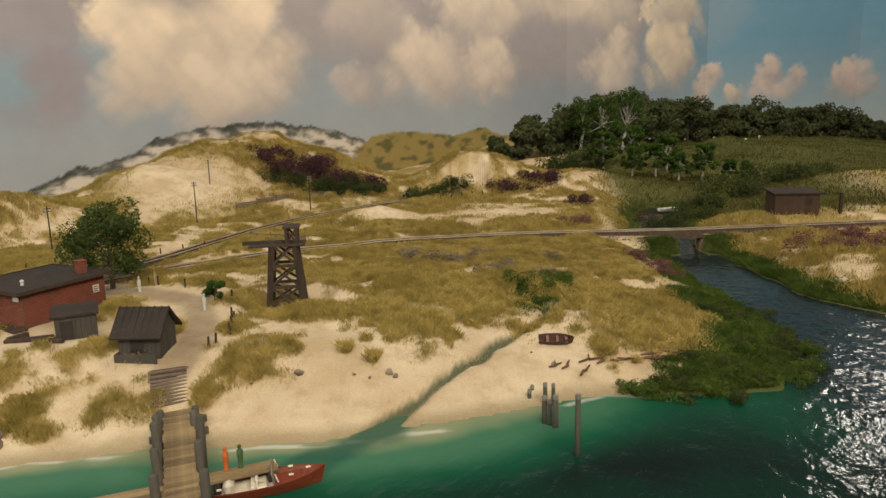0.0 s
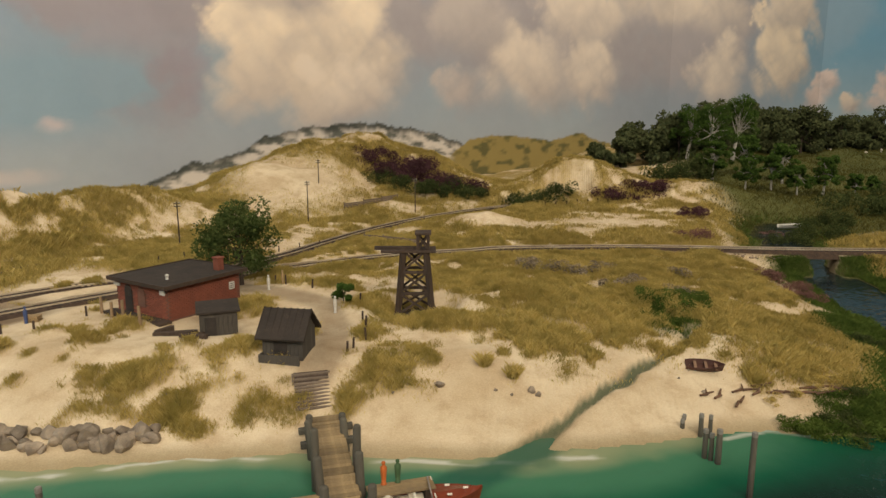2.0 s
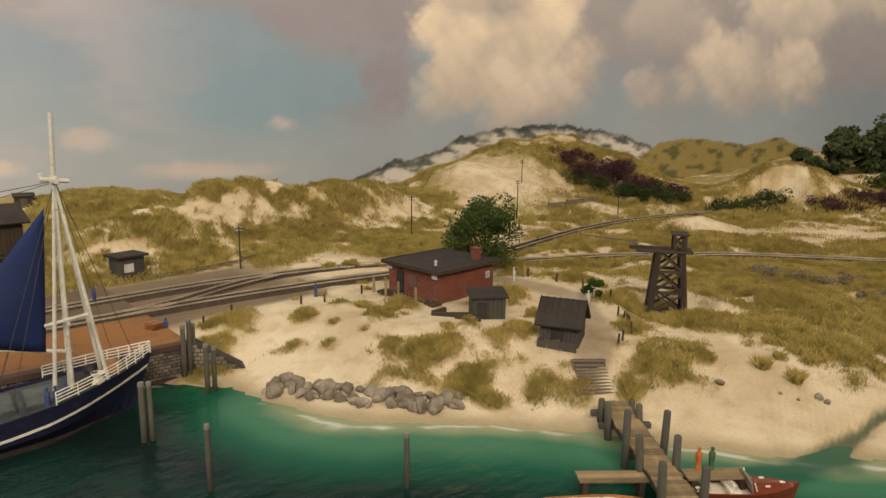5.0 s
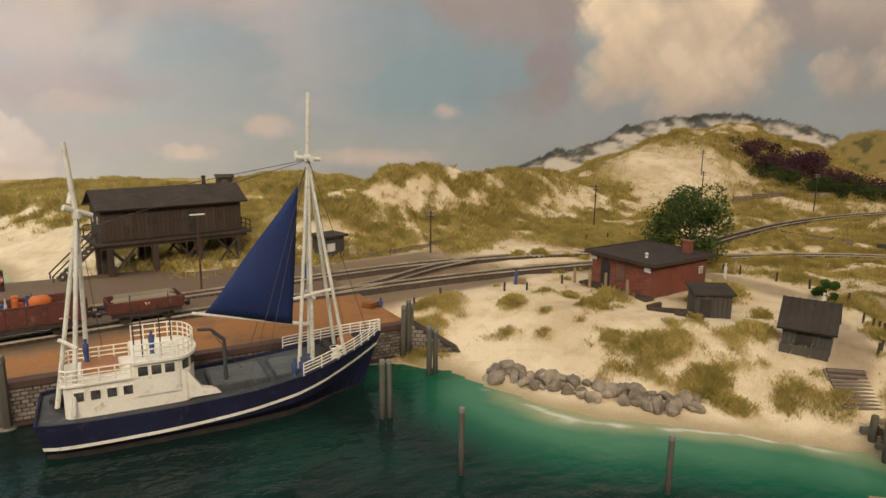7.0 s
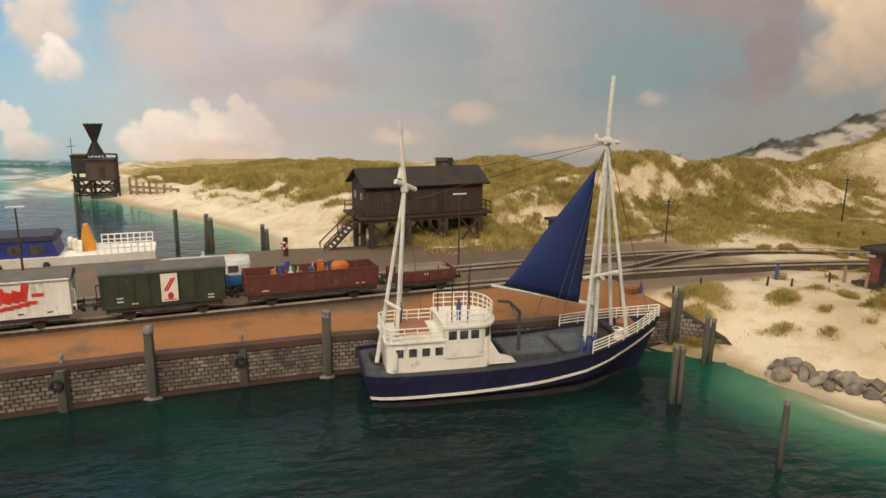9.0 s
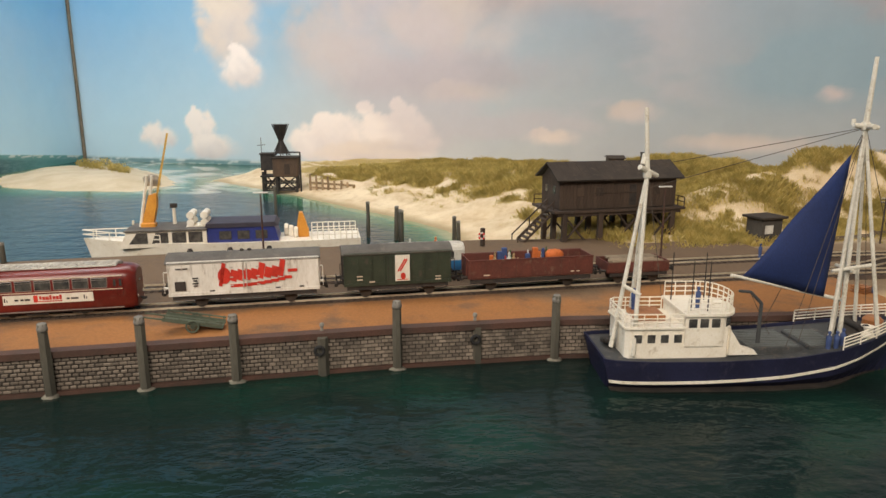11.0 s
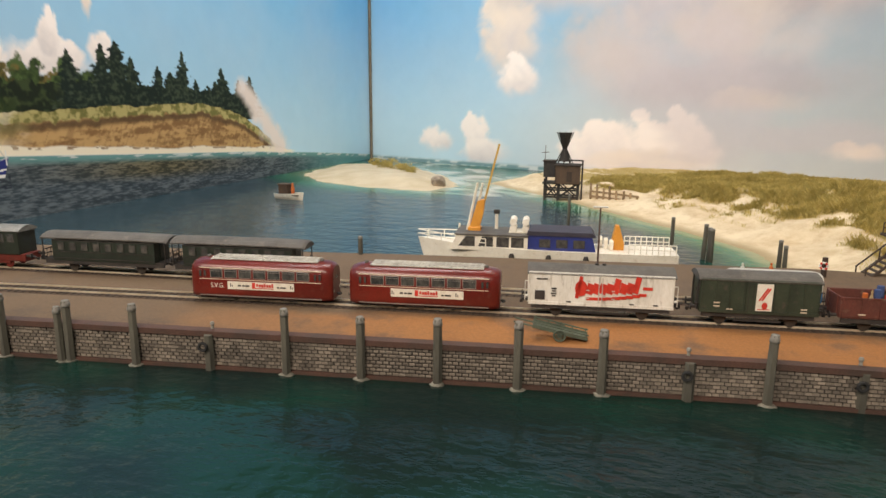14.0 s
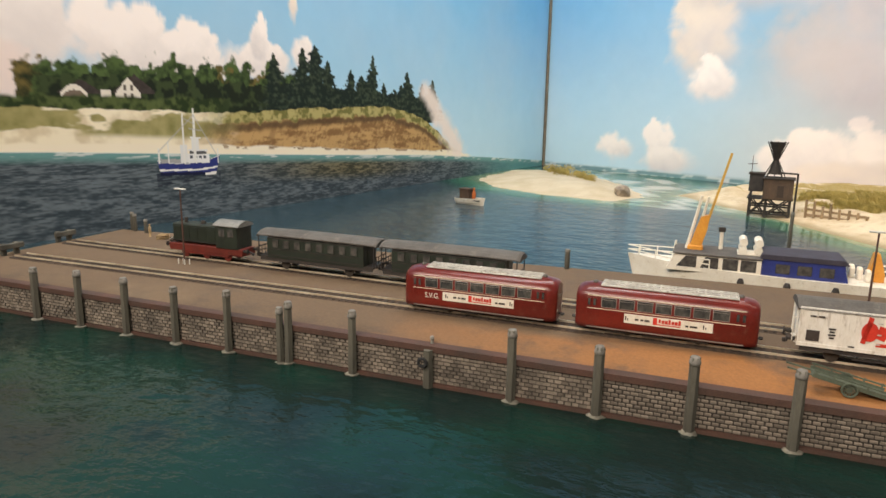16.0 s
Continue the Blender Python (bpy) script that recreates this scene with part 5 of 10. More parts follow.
def railcar(m, lettered):
    t = thing("railcar", m, "dark red railcar with white advertising banner" if not lettered else "leading dark red railcar with white letters and banner", "railcar", "red railcars")
    half, prof = 77.0, [(-16.6, 4.2), (-17.0, 8), (-17.0, 23), (-16.3, 29.5), (-14.2, 33.4), (-9, 36.2), (0, 37.3)]
    prof = prof + [(-y, z) for y, z in prof[-2::-1]]
    rings = []
    for x, wide, drop in ((-77, 0.70, 4.2), (-75.6, 0.80, 2.6), (-72.5, 0.91, 1.2), (-67, 0.98, 0.4), (-60, 1, 0), (-20, 1, 0), (20, 1, 0), (60, 1, 0), (67, 0.98, 0.4), (72.5, 0.91, 1.2), (75.6, 0.80, 2.6), (77, 0.70, 4.2)):
        rings.append([(x, y * wide, z - drop * max(0, (z - 24) / 13)) for y, z in prof])
    b = bmesh.new()
    loft(b, rings)
    body = mpart("body", b, RED, t, smooth=True)
    body.data.polygons.foreach_set("use_smooth", [len(p.vertices) == 4 for p in body.data.polygons])
    b = bmesh.new()
    box(b, 0, 0, 5.2, 128, 27, 5.5, 0.6)
    for x in (-40, -8, 30):
        box(b, x, -12.5, 3.2, 18, 4, 3.4, 0.5)
        box(b, x, 12.5, 3.2, 18, 4, 3.4, 0.5)
    mpart("underframe", b, BLACK, t)
    b = bmesh.new()
    box(b, 2, 0, 37.1, 116, 19, 1.1, 0.2)
    for k in range(19):
        box(b, -54 + k * 6.2, 0, 37.95, 1.6, 18.4, 0.7)
    for y in (-6, 0, 6):
        box(b, 2, y, 38.3, 114, 0.9, 0.8)
    mpart("roof_walk", b, SILVER, t, "pale slatted roof boards")
    for x in (-62, 62):
        b = bmesh.new()
        lathe(b, [(2.4, 36.0), (2.2, 38.2), (1.2, 39.0)], 10, Matrix.Translation((x, 0, 0)))
        mpart("roof_vent", b, ROOFGREY, t, smooth=True)
    for side in (-1, 1):
        for z, h in ((30.3, 0.7), (20.2, 0.6), (5.2, 0.8)):
            b = bmesh.new()
            box(b, 0, side * (17.0 if z < 25 else 16.35), z, 132, 0.5, h)
            mpart("trim_line", b, CREAM if z > 10 else FRAME, t, "thin cream line")
        for k in range(7):
            x = -47 + k * 15.6
            b = bmesh.new()
            box(b, x, side * 16.72, 25.3, 13.9, 0.7, 8.3, 0.3)
            f = mpart("window", b, FRAME, t)
            b = bmesh.new()
            box(b, x, side * 17.0, 24.7, 12.5, 0.5, 5.6, 0.15)
            box(b, x, side * 17.0, 28.5, 12.5, 0.5, 1.2)
            mpart("pane", b, GLASS, f)
        for x in (-64.5, -59.6, 64.5, 59.6):
            b = bmesh.new()
            box(b, x, side * 16.75, 21.5, 3.9, 0.7, 13.5, 0.25)
            d = mpart("door_leaf", b, RED, t)
            b = bmesh.new()
            box(b, x, side * 17.12, 25.2, 2.2, 0.3, 5.4)
            mpart("pane", b, GLASS, d)
        b = bmesh.new()
        box(b, 1 if lettered else 4, side * 17.3, 15.1, 72 if lettered else 74, 0.5, 7.2, 0.1)
        banner = mpart("banner", b, BANNER, t, "white advertising banner with red emblem and dark print")
        b = bmesh.new()
        cx, y = 4.0, side * 17.6
        box(b, cx - 10.5, y, 15.5, 3.4, 0.3, 5.4, m=None)
        for k in range(7):
            w = 1.9 + 0.7 * ((k * 37) % 3) / 2
            box(b, cx - 6.6 + k * 2.75, y, 15.6 + (0.5 if k % 3 == 0 else 0), w, 0.3, 2.6 + (1.1 if k in (3, 6) else 0))
        box(b, cx + 1, y, 13.2, 20, 0.3, 0.7)
        mpart("emblem", b, SIGNRED, banner, "red emblem shape")
        b = bmesh.new()
        b.free()
        for x, z, w, h in ((-22, 15, 3.2, 1.5), (-17.6, 15, 2.6, 1.5), (-13.2, 15, 4.4, 1.5), (20, 14.6, 2.4, 1.4), (25.4, 14.6, 6.2, 1.4), (-31.5, 15.4, 1.0, 3.2), (-29.7, 14.6, 0.8, 1.9), (33.5, 15.4, 1.0, 3.2), (35.3, 14.6, 0.8, 1.9)):
            b = bmesh.new()
            box(b, x, y, z, w, 0.3, h)
            mpart("print_bar", b, INK, banner, "dark unreadable print")
    for end in (-1, 1):
        for side in (-1, 0, 1):
            b = bmesh.new()
            box(b, 0, 0, 0, 0.5, 7.0 if side == 0 else 5.6, 7.2, 0.15, Matrix.Translation((end * (76.6 if side == 0 else 75.2), side * 8.7, 25.6)) @ Matrix.Rotation(radians(-side * end * 34), 4, "Z") @ Matrix.Rotation(radians(-end * 7), 4, "Y"))
            mpart("end_window", b, GLASS, t)
        for side in (-1, 1):
            b = bmesh.new()
            rod(b, (end * 75.5, side * 9.6, 12), (end * 77.4, side * 9.6, 12), 1.5, 1.4, 10)
            mpart("headlight", b, LAMP, t, "round pale headlight")
        b = bmesh.new()
        rod(b, (end * 76, 0, 8), (end * 82, 0, 7.5), 0.9, n=6)
        box(b, end * 80, 0, 7.5, 3, 5.5, 1.2, 0.3)
        mpart("coupling", b, BLACK, t)
    if lettered:
        words("S.V.G.", 0.0062, BANNER, t, Matrix.Translation((-0.0460, -0.01745, 0.0125)) @ FACING)
    wheels(t, (-30, 30), 5.0)
    return t


def covered_wagon(m, half, mats, arch, label, group, ribs, top=38.0):
    side_mat, roof_mat = mats
    t = thing("covered_wagon", m, label, "goods wagon", group)
    b = bmesh.new()
    box(b, 0, 0, 22.2, half * 2, 33, 24.6, 0.3)
    mpart("body", b, side_mat, t)
    b = bmesh.new()
    n = 9
    prof = [(-17.6 + 35.2 * k / (n - 1), 33.6 + arch * math.sin(math.pi * k / (n - 1)) ** 0.8) for k in range(n)]
    prof = prof + [(17.0, 32.6), (-17.0, 32.6)]
    loft(b, [[(x, y, z) for y, z in prof] for x in (-half - 1.6, -half * 0.5, 0, half * 0.5, half + 1.6)])
    mpart("roof", b, roof_mat, t, "dull grey arched roof")
    for side in (-1, 1):
        b = bmesh.new()
        for k in range(ribs):
            x = -half + 1 + (2 * half - 2) * k / (ribs - 1)
            box(b, x, side * 16.8, 22.2, 1.0, 0.9, 23.6)
        box(b, 0, side * 16.8, 10.8, half * 2, 1.1, 2.2)
        box(b, 0, side * 16.8, 33.4, half * 2, 1.0, 1.1)
        mpart("side_ribs", b, side_mat, t)
        b = bmesh.new()
        box(b, 0, side * 14.5, 8.2, half * 2 - 6, 1.8, 3.4)
        box(b, 0, side * 14.5, 4.2, half * 0.8, 1.0, 1.1)
        for x in (-half * 0.35, half * 0.35):
            box(b, x, side * 14.5, 6, 0.8, 0.8, 4.4)
        mpart("sole_bar", b, BLACK, t)
    for end in (-1, 1):
        b = bmesh.new()
        for y in (-10, 10):
            box(b, end * (half + 0.5), y, 21.5, 1.1, 1.6, 23)
        box(b, end * (half + 2.2), -14.0, 15.5, 3.4, 4.6, 0.7)
        rod(b, (end * (half + 3.4), -15.5, 12), (end * (half + 3.4), -15.5, 27), 0.4, n=5)
        rod(b, (end * (half + 0.2), -15.5, 27), (end * (half + 3.4), -15.5, 27), 0.4, n=5)
        mpart("end_steps", b, BLACK if side_mat is not WAGONWHITE else WAGONWHITE, t)
    buffers(t, half + 0.5)
    wheels(t, (-half * 0.60, half * 0.60))
    return t


def reefer(m):
    t = covered_wagon(m, 69.0, (WAGONWHITE, ROOFGREY), 4.6, "weathered white refrigerator wagon with bold red emblem", "goods wagons", 2)
    for side in (-1, 1):
        y = side * 16.75
        b = bmesh.new()
        for x in (-7.2, 7.2):
            box(b, x, y, 22.6, 13.2, 0.6, 21, 0.2)
        d = mpart("double_door", b, WAGONWHITE, t)
        b = bmesh.new()
        for x in (-1.6, 1.6):
            rod(b, (x, side * 17.4, 13), (x, side * 17.4, 32), 0.45, n=5)
            box(b, x, side * 17.5, 20, 1.4, 0.7, 1.6)
        for x in (-12, 12):
            for z in (16, 22, 29):
                box(b, x, side * 17.3, z, 3, 0.6, 0.8)
        mpart("lock_bar", b, SILVER, d)
        b = bmesh.new()
        yy = side * 17.35
        rings = []
        lathe_m = Matrix.Translation((-18.5, yy, 23.2)) @ Matrix.Rotation(radians(90), 4, "X")
        # a bold slanted mark of touching blocks over a swash
        lathe(b, [(6.0, -0.15), (6.0, 0.15)], 14, lathe_m)
        for k, (w, h) in enumerate(((3.4, 17), (6.4, 8.2), (6.6, 8.0), (6.2, 7.8), (6.6, 7.6), (5.8, 11.5), (6.4, 7.8), (6.4, 8.0), (5.2, 12.5))):
            x = -20.5 if k == 0 else -16.4 + k * 6.3
            z = 24 if k == 0 else 18.6 + 0.3 * k + h / 2
            box(b, 0, 0, 0, w, 0.3, h, 0, Matrix.Translation((x, yy, z)) @ Matrix.Rotation(radians(14), 4, "Y"))
        for k in range(9):
            box(b, -10 + k * 6.2, yy, 15.6 + 0.07 * k * k, 7.0, 0.3, 2.2)
        box(b, 44, yy, 25.0, 9, 0.3, 2.2)
        mpart("emblem", b, SIGNRED, t, "bold red emblem shapes")
        b = bmesh.new()
        box(b, -58, yy, 17.0, 9.6, 0.4, 6.8)
        mpart("data_panel", b, INK, t, "black data panel")
        for x, z, w in ((-44.5, 22.4, 5.2), (-44.5, 20.5, 3.6), (-44.5, 18.6, 5.2), (-44.5, 16.7, 3.6), (-59, 29.4, 4.6), (-53, 29.4, 4.6), (-30, 12.6, 4.4), (30, 12.6, 4.4), (52, 12.6, 4.4)):
            b = bmesh.new()
            box(b, x, yy, z, w, 0.4, 0.9)
            mpart("print_bar", b, INK, t, "small dark print")
    b = bmesh.new()
    for x in (-3, 4):
        lathe(b, [(2.0, 37.4), (2.0, 39.0), (1.3, 39.6)], 8, Matrix.Translation((x, 0, 0)))
    mpart("roof_vents", b, BLACK, t)
    return t


def green_wagon(m):
    t = covered_wagon(m, 53.5, (GREEN, ROOFGREY), 4.2, "dark green covered goods wagon with white poster panel", "goods wagons", 9)
    for side in (-1, 1):
        b = bmesh.new()
        box(b, 0, side * 17.0, 21.4, 24, 0.6, 21.5, 0.2)
        d = mpart("sliding_door", b, GREEN, t)
        b = bmesh.new()
        for k in range(6):
            box(b, -10 + k * 4, side * 17.35, 21.4, 0.4, 0.3, 20)
        mpart("door_boards", b, BLACK, d)
        b = bmesh.new()
        box(b, 4, side * 17.7, 22.2, 14.5, 0.5, 19.6, 0.1)
        p = mpart("poster", b, BANNER, t, "white poster panel with red stripe")
        b = bmesh.new()
        for k in range(2):
            box(b, 0, 0, 0, 1.3, 0.3, 11.5, 0, Matrix.Translation((3 + k * 2.2, side * 18.05, 24.4)) @ Matrix.Rotation(radians(side * -38), 4, "Y"))
        lathe(b, [(2.6, -0.1), (2.6, 0.2)], 12, Matrix.Translation((4.6, side * 18.0, 16.2)) @ Matrix.Rotation(radians(90), 4, "X"))
        box(b, 4, side * 18.0, 13.6, 11, 0.3, 0.6)
        mpart("poster_mark", b, SIGNRED, p, "red diagonal mark")
        b = bmesh.new()
        for x, z in ((-38, 14.5), (-38, 17), (-26, 12.6), (40, 14.5), (40, 12.4)):
            box(b, x, side * 17.0, z, 5.5, 0.9, 0.8)
            mpart("print_bar", b, CREAM, t, "small pale print")
            b = bmesh.new()
        b.free()
    return t


CRATE = [material("load_%s" % n, c, rough=0.7) for n, c in (("orange", (0.55, 0.14, 0.03)), ("white", (0.6, 0.58, 0.52)), ("green", (0.06, 0.12, 0.05)), ("blue", (0.05, 0.08, 0.2)), ("tan", (0.40, 0.28, 0.14)), ("red", (0.4, 0.04, 0.03)))]


def figure(name, m, mats, label, tall=20.0):
    """A plain peg in the place of a small painted figurine."""
    b = bmesh.new()
    lathe(b, [(2.3, 0), (2.1, 0.5), (1.5, 0.8), (1.9, tall * 0.32), (2.2, tall * 0.55), (2.35, tall * 0.74), (1.0, tall * 0.82), (0.8, tall * 0.85), (1.45, tall * 0.90), (1.35, tall * 0.97), (0.5, tall)], 8)
    bmesh.ops.transform(b, matrix=MM, verts=b.verts[:])
    ob = part(name, b, mats, smooth=True)
    ob.matrix_basis = m
    return tagged(ob, label, "figurine", "small peg figurines")


def open_wagon(m):
    t = thing("open_wagon", m, "rust brown open goods wagon loaded with coloured goods", "goods wagon", "goods wagons")
    half = 67.0
    b = bmesh.new()
    box(b, 0, 0, 11.8, half * 2, 31, 2.0)
    mpart("floor", b, BROWN, t)
    for side in (-1, 1):
        b = bmesh.new()
        box(b, 0, side * 15.6, 19.6, half * 2, 1.2, 15.4, 0.2)
        for k in range(9):
            box(b, -half + 2 + (2 * half - 4) * k / 8, side * 16.5, 19.6, 1.5, 1.2, 15.8)
        box(b, 0, side * 16.4, 27.2, half * 2, 1.2, 1.0)
        mpart("side_wall", b, BROWN, t)
        b = bmesh.new()
        box(b, 0, side * 14.5, 8.6, half * 2 - 4, 1.8, 3.2)
        mpart("sole_bar", b, BLACK, t)
        b = bmesh.new()
        for x in (-50, -47, 44, 50):
            box(b, x, side * 17.2, 14.5, 3.4, 0.4, 0.9)
            mpart("print_bar", b, CREAM, t, "small pale print")
            b = bmesh.new()
        b.free()
    for end in (-1, 1):
        b = bmesh.new()
        box(b, end * (half - 0.5), 0, 19.6, 1.2, 30, 15.4, 0.2)
        for y in (-9, 9):
            box(b, end * (half + 0.4), y, 19, 1.2, 1.6, 16)
        mpart("end_wall", b, BROWN, t)
    buffers(t, half + 0.5)
    wheels(t, (-42, 42))
    rng = random.Random(5)
    for k in range(26):
        x, y = rng.uniform(-38, 40), rng.uniform(-11, 11)
        b = bmesh.new()
        w, h = rng.uniform(3, 6.5), rng.uniform(12, 20)
        if k % 3 == 0:
            box(b, 0, 0, h / 2, w, w * 0.8, h, 0.5)
        else:
            lathe(b, [(w * 0.35, 0), (w * 0.5, h * 0.2), (w * 0.42, h * 0.7), (w * 0.2, h * 0.8), (w * 0.26, h * 0.9), (w * 0.1, h)], 7)
        c = mpart("cargo_piece", b, CRATE[k % 6], None)
        c.matrix_basis = m @ Matrix.Translation((x * 0.001, y * 0.001, 0.0128))
        tagged(c, "small coloured goods piece standing in the open wagon", "cargo", "goods in the open wagon")
    b = bmesh.new()
    lathe(b, [(3, -9), (5.2, -6), (5.6, 2), (4.6, 7), (2, 10)], 9, Matrix.Translation((30, 0, 26)) @ Matrix.Rotation(radians(90), 4, "Y"))
    for x, y in ((24, -3), (24, 3), (36, -3), (36, 3)):
        rod(b, (x, y, 12.8), (x, y, 24), 1.2, n=6)
    c = mpart("cargo_bale", b, CRATE[0], None, smooth=True)
    c.matrix_basis = m
    return tagged(c, "orange rounded bale on four short props", "cargo", "goods in the open wagon")


def low_wagon(m):
    t = thing("low_wagon", m, "short rust brown low sided wagon loaded with planks", "goods wagon", "goods wagons")
    half = 35.0
    b = bmesh.new()
    box(b, 0, 0, 11.6, half * 2, 30, 2.0)
    mpart("floor", b, BROWN, t)
    for side in (-1, 1):
        b = bmesh.new()
        box(b, 0, side * 15.2, 16.4, half * 2, 1.2, 9, 0.2)
        for k in range(5):
            box(b, -half + 2 + (2 * half - 4) * k / 4, side * 16, 16.4, 1.4, 1.1, 9.4)
        mpart("side_wall", b, BROWN, t)
        b = bmesh.new()
        box(b, 0, side * 14.2, 8.6, half * 2 - 4, 1.8, 3)
        mpart("sole_bar", b, BLACK, t)
        b = bmesh.new()
        prism(b, [(-2.5, 18.6), (2.5, 18.6), (0, 14.6)], "y", side * 16.1 - 0.2, side * 16.1 + 0.2)
        mpart("sign_mark", b, CREAM, t, "small pale triangle sign")
    for end in (-1, 1):
        b = bmesh.new()
        box(b, end * (half - 0.5), 0, 16.4, 1.2, 29, 9, 0.2)
        mpart("end_wall", b, BROWN, t)
    buffers(t, half + 0.5)
    wheels(t, (-20, 20))
    rng = random.Random(9)
    for k in range(12):
        b = bmesh.new()
        box(b, 0, 0, 0, rng.uniform(50, 62), 2.6, 1.6, 0.2)
        p = mpart("plank", b, PLANKPALE, None)
        p.matrix_basis = m @ Matrix.Translation((rng.uniform(-0.003, 0.003), (-12.5 + (k % 6) * 5) * 0.001, 0.0136 + (k // 6) * 0.0075))
        tagged(p, "pale sawn plank stacked on the low wagon", "plank", "planks on the wagon")
        b = bmesh.new()
    return t


PLANKPALE = material("grey_plank", (0.30, 0.24, 0.165), (0.22, 0.175, 0.12), rough=0.85, scale=60.0, stretch=(0.2, 1, 1), vary=0.2)


def coach(m):
    t = thing("passenger_coach", m, "old dark green passenger coach with open end platforms", "coach", "green coaches")
    half = 66.0
    b = bmesh.new()
    box(b, 0, 0, 20.5, half * 2, 31, 20, 0.3)
    mpart("body", b, LOCOGREEN, t)
    b = bmesh.new()
    prof = [(-17 + 34 * k / 8, 33.0 + 4.4 * math.sin(math.pi * k / 8) ** 0.7) for k in range(9)] + [(16.6, 31.8), (-16.6, 31.8)]
    loft(b, [[(x, y * w, z - d) for y, z in prof] for x, w, d in ((-82, 0.9, 1.6), (-79, 1, 0.4), (-40, 1, 0), (40, 1, 0), (79, 1, 0.4), (82, 0.9, 1.6))])
    mpart("roof", b, ROOFGREY, t, "weathered grey brown roof")
    for side in (-1, 1):
        for k in range(8):
            x = -54 + k * 15.4
            b = bmesh.new()
            box(b, x, side * 15.6, 24.6, 9.6, 0.6, 8.6, 0.2)
            f = mpart("window", b, LOCOGREEN, t)
            b = bmesh.new()
            box(b, x, side * 15.9, 24.6, 7.6, 0.4, 7.0)
            mpart("pane", b, GLASS, f)
        b = bmesh.new()
        for z in (13, 19.2, 30):
            box(b, 0, side * 15.6, z, half * 2, 0.6, 0.7)
        box(b, 0, side * 14, 8.8, 154, 2, 3)
        mpart("side_beading", b, BLACK, t)
    for end in (-1, 1):
        b = bmesh.new()
        box(b, end * 73, 0, 11.2, 14, 30, 1.4)
        for y in (-14.5, 14.5):
            rod(b, (end * 79, y, 11), (end * 79, y, 33), 0.7, n=6)
        for z in (16, 20.5):
            rod(b, (end * 79, -14.5, z), (end * 79, 14.5, z), 0.5, n=5)
        for y in (-9, -3, 3, 9):
            rod(b, (end * 79, y, 11), (end * 79, y, 20.5), 0.4, n=5)
        mpart("platform_railing", b, BLACK, t)
        b = bmesh.new()
        box(b, end * 66.3, 0, 20.5, 0.6, 8.5, 19, 0.1)
        mpart("end_door", b, LOCOGREEN, t)
    buffers(t, 80.0, reach=4.5)
    wheels(t, (-44, 44))
    return t


def locomotive(m):
    t = thing("locomotive", m, "small dark green diesel locomotive with red frame", "locomotive")
    b = bmesh.new()
    box(b, 0, 0, 10.4, 118, 27, 7.4, 0.5)
    mpart("frame", b, LOCORED, t, "red painted frame")
    b = bmesh.new()
    box(b, -18, 0, 25.0, 74, 21, 20, 1.4)
    hood = mpart("hood", b, LOCOGREEN, t)
    for side in (-1, 1):
        for k in range(5):
            b = bmesh.new()
            box(b, -47 + k * 14, side * 10.6, 24.5, 12.4, 0.8, 15, 0.25)
            for z in (20, 23, 26, 29):
                box(b, -47 + k * 14, side * 11.1, z, 8.5, 0.5, 0.9)
            mpart("hood_door", b, LOCOGREEN, hood)
    b = bmesh.new()
    box(b, 36, 0, 25.5, 34, 30, 24, 0.6)
    cab = mpart("cab", b, LOCOGREEN, t)
    for side in (-1, 1):
        for x in (29, 43):
            b = bmesh.new()
            box(b, x, side * 15.1, 30, 9, 0.6, 8, 0.2)
            mpart("pane", b, GLASS, cab)
        b = bmesh.new()
        rod(b, (-57, side * 12, 17.5), (18, side * 12, 17.5), 0.45, n=5)
        for x in (-57, -32, -7, 18):
            rod(b, (x, side * 12, 14), (x, side * 12, 17.5), 0.45, n=5)
        mpart("handrail", b, BLACK, t)
        b = bmesh.new()
        box(b, 0, side * 12.5, 5.6, 74, 1.4, 2.2)
        for x in (-34, 0, 34):
            lathe(b, [(6.4, -0.5), (6.4, 0.5)], 14, Matrix.Translation((x, side * 10.4, 6.2)) @ Matrix.Rotation(radians(90), 4, "X"))
        mpart("wheel_set", b, LOCORED, t)
    b = bmesh.new()
    prof = [(-16.5 + 33 * k / 8, 37.2 + 4.6 * math.sin(math.pi * k / 8) ** 0.8) for k in range(9)] + [(16, 36.4), (-16, 36.4)]
    loft(b, [[(x, y, z) for y, z in prof] for x in (16.5, 36, 56)])
    mpart("cab_roof", b, CABROOF, t, "pale weathered cab roof")
    for x, top, r in ((-40, 40, 2.6), (-12, 38, 3.4)):
        b = bmesh.new()
        rod(b, (x, 0, 34.5), (x, 0, top), r, r * 0.9, 10)
        mpart("chimney", b, BLACK, t)
    for y in (-8, 0, 8):
        b = bmesh.new()
        rod(b, (-55.0 if y == 0 else -58.5, y, 17 if y else 31), (-56.8 if y == 0 else -60.2, y, 17 if y else 31), 1.7, 1.5, 10)
        mpart("lamp", b, LAMP, t)
    buffers(t, 59.0)
    return t


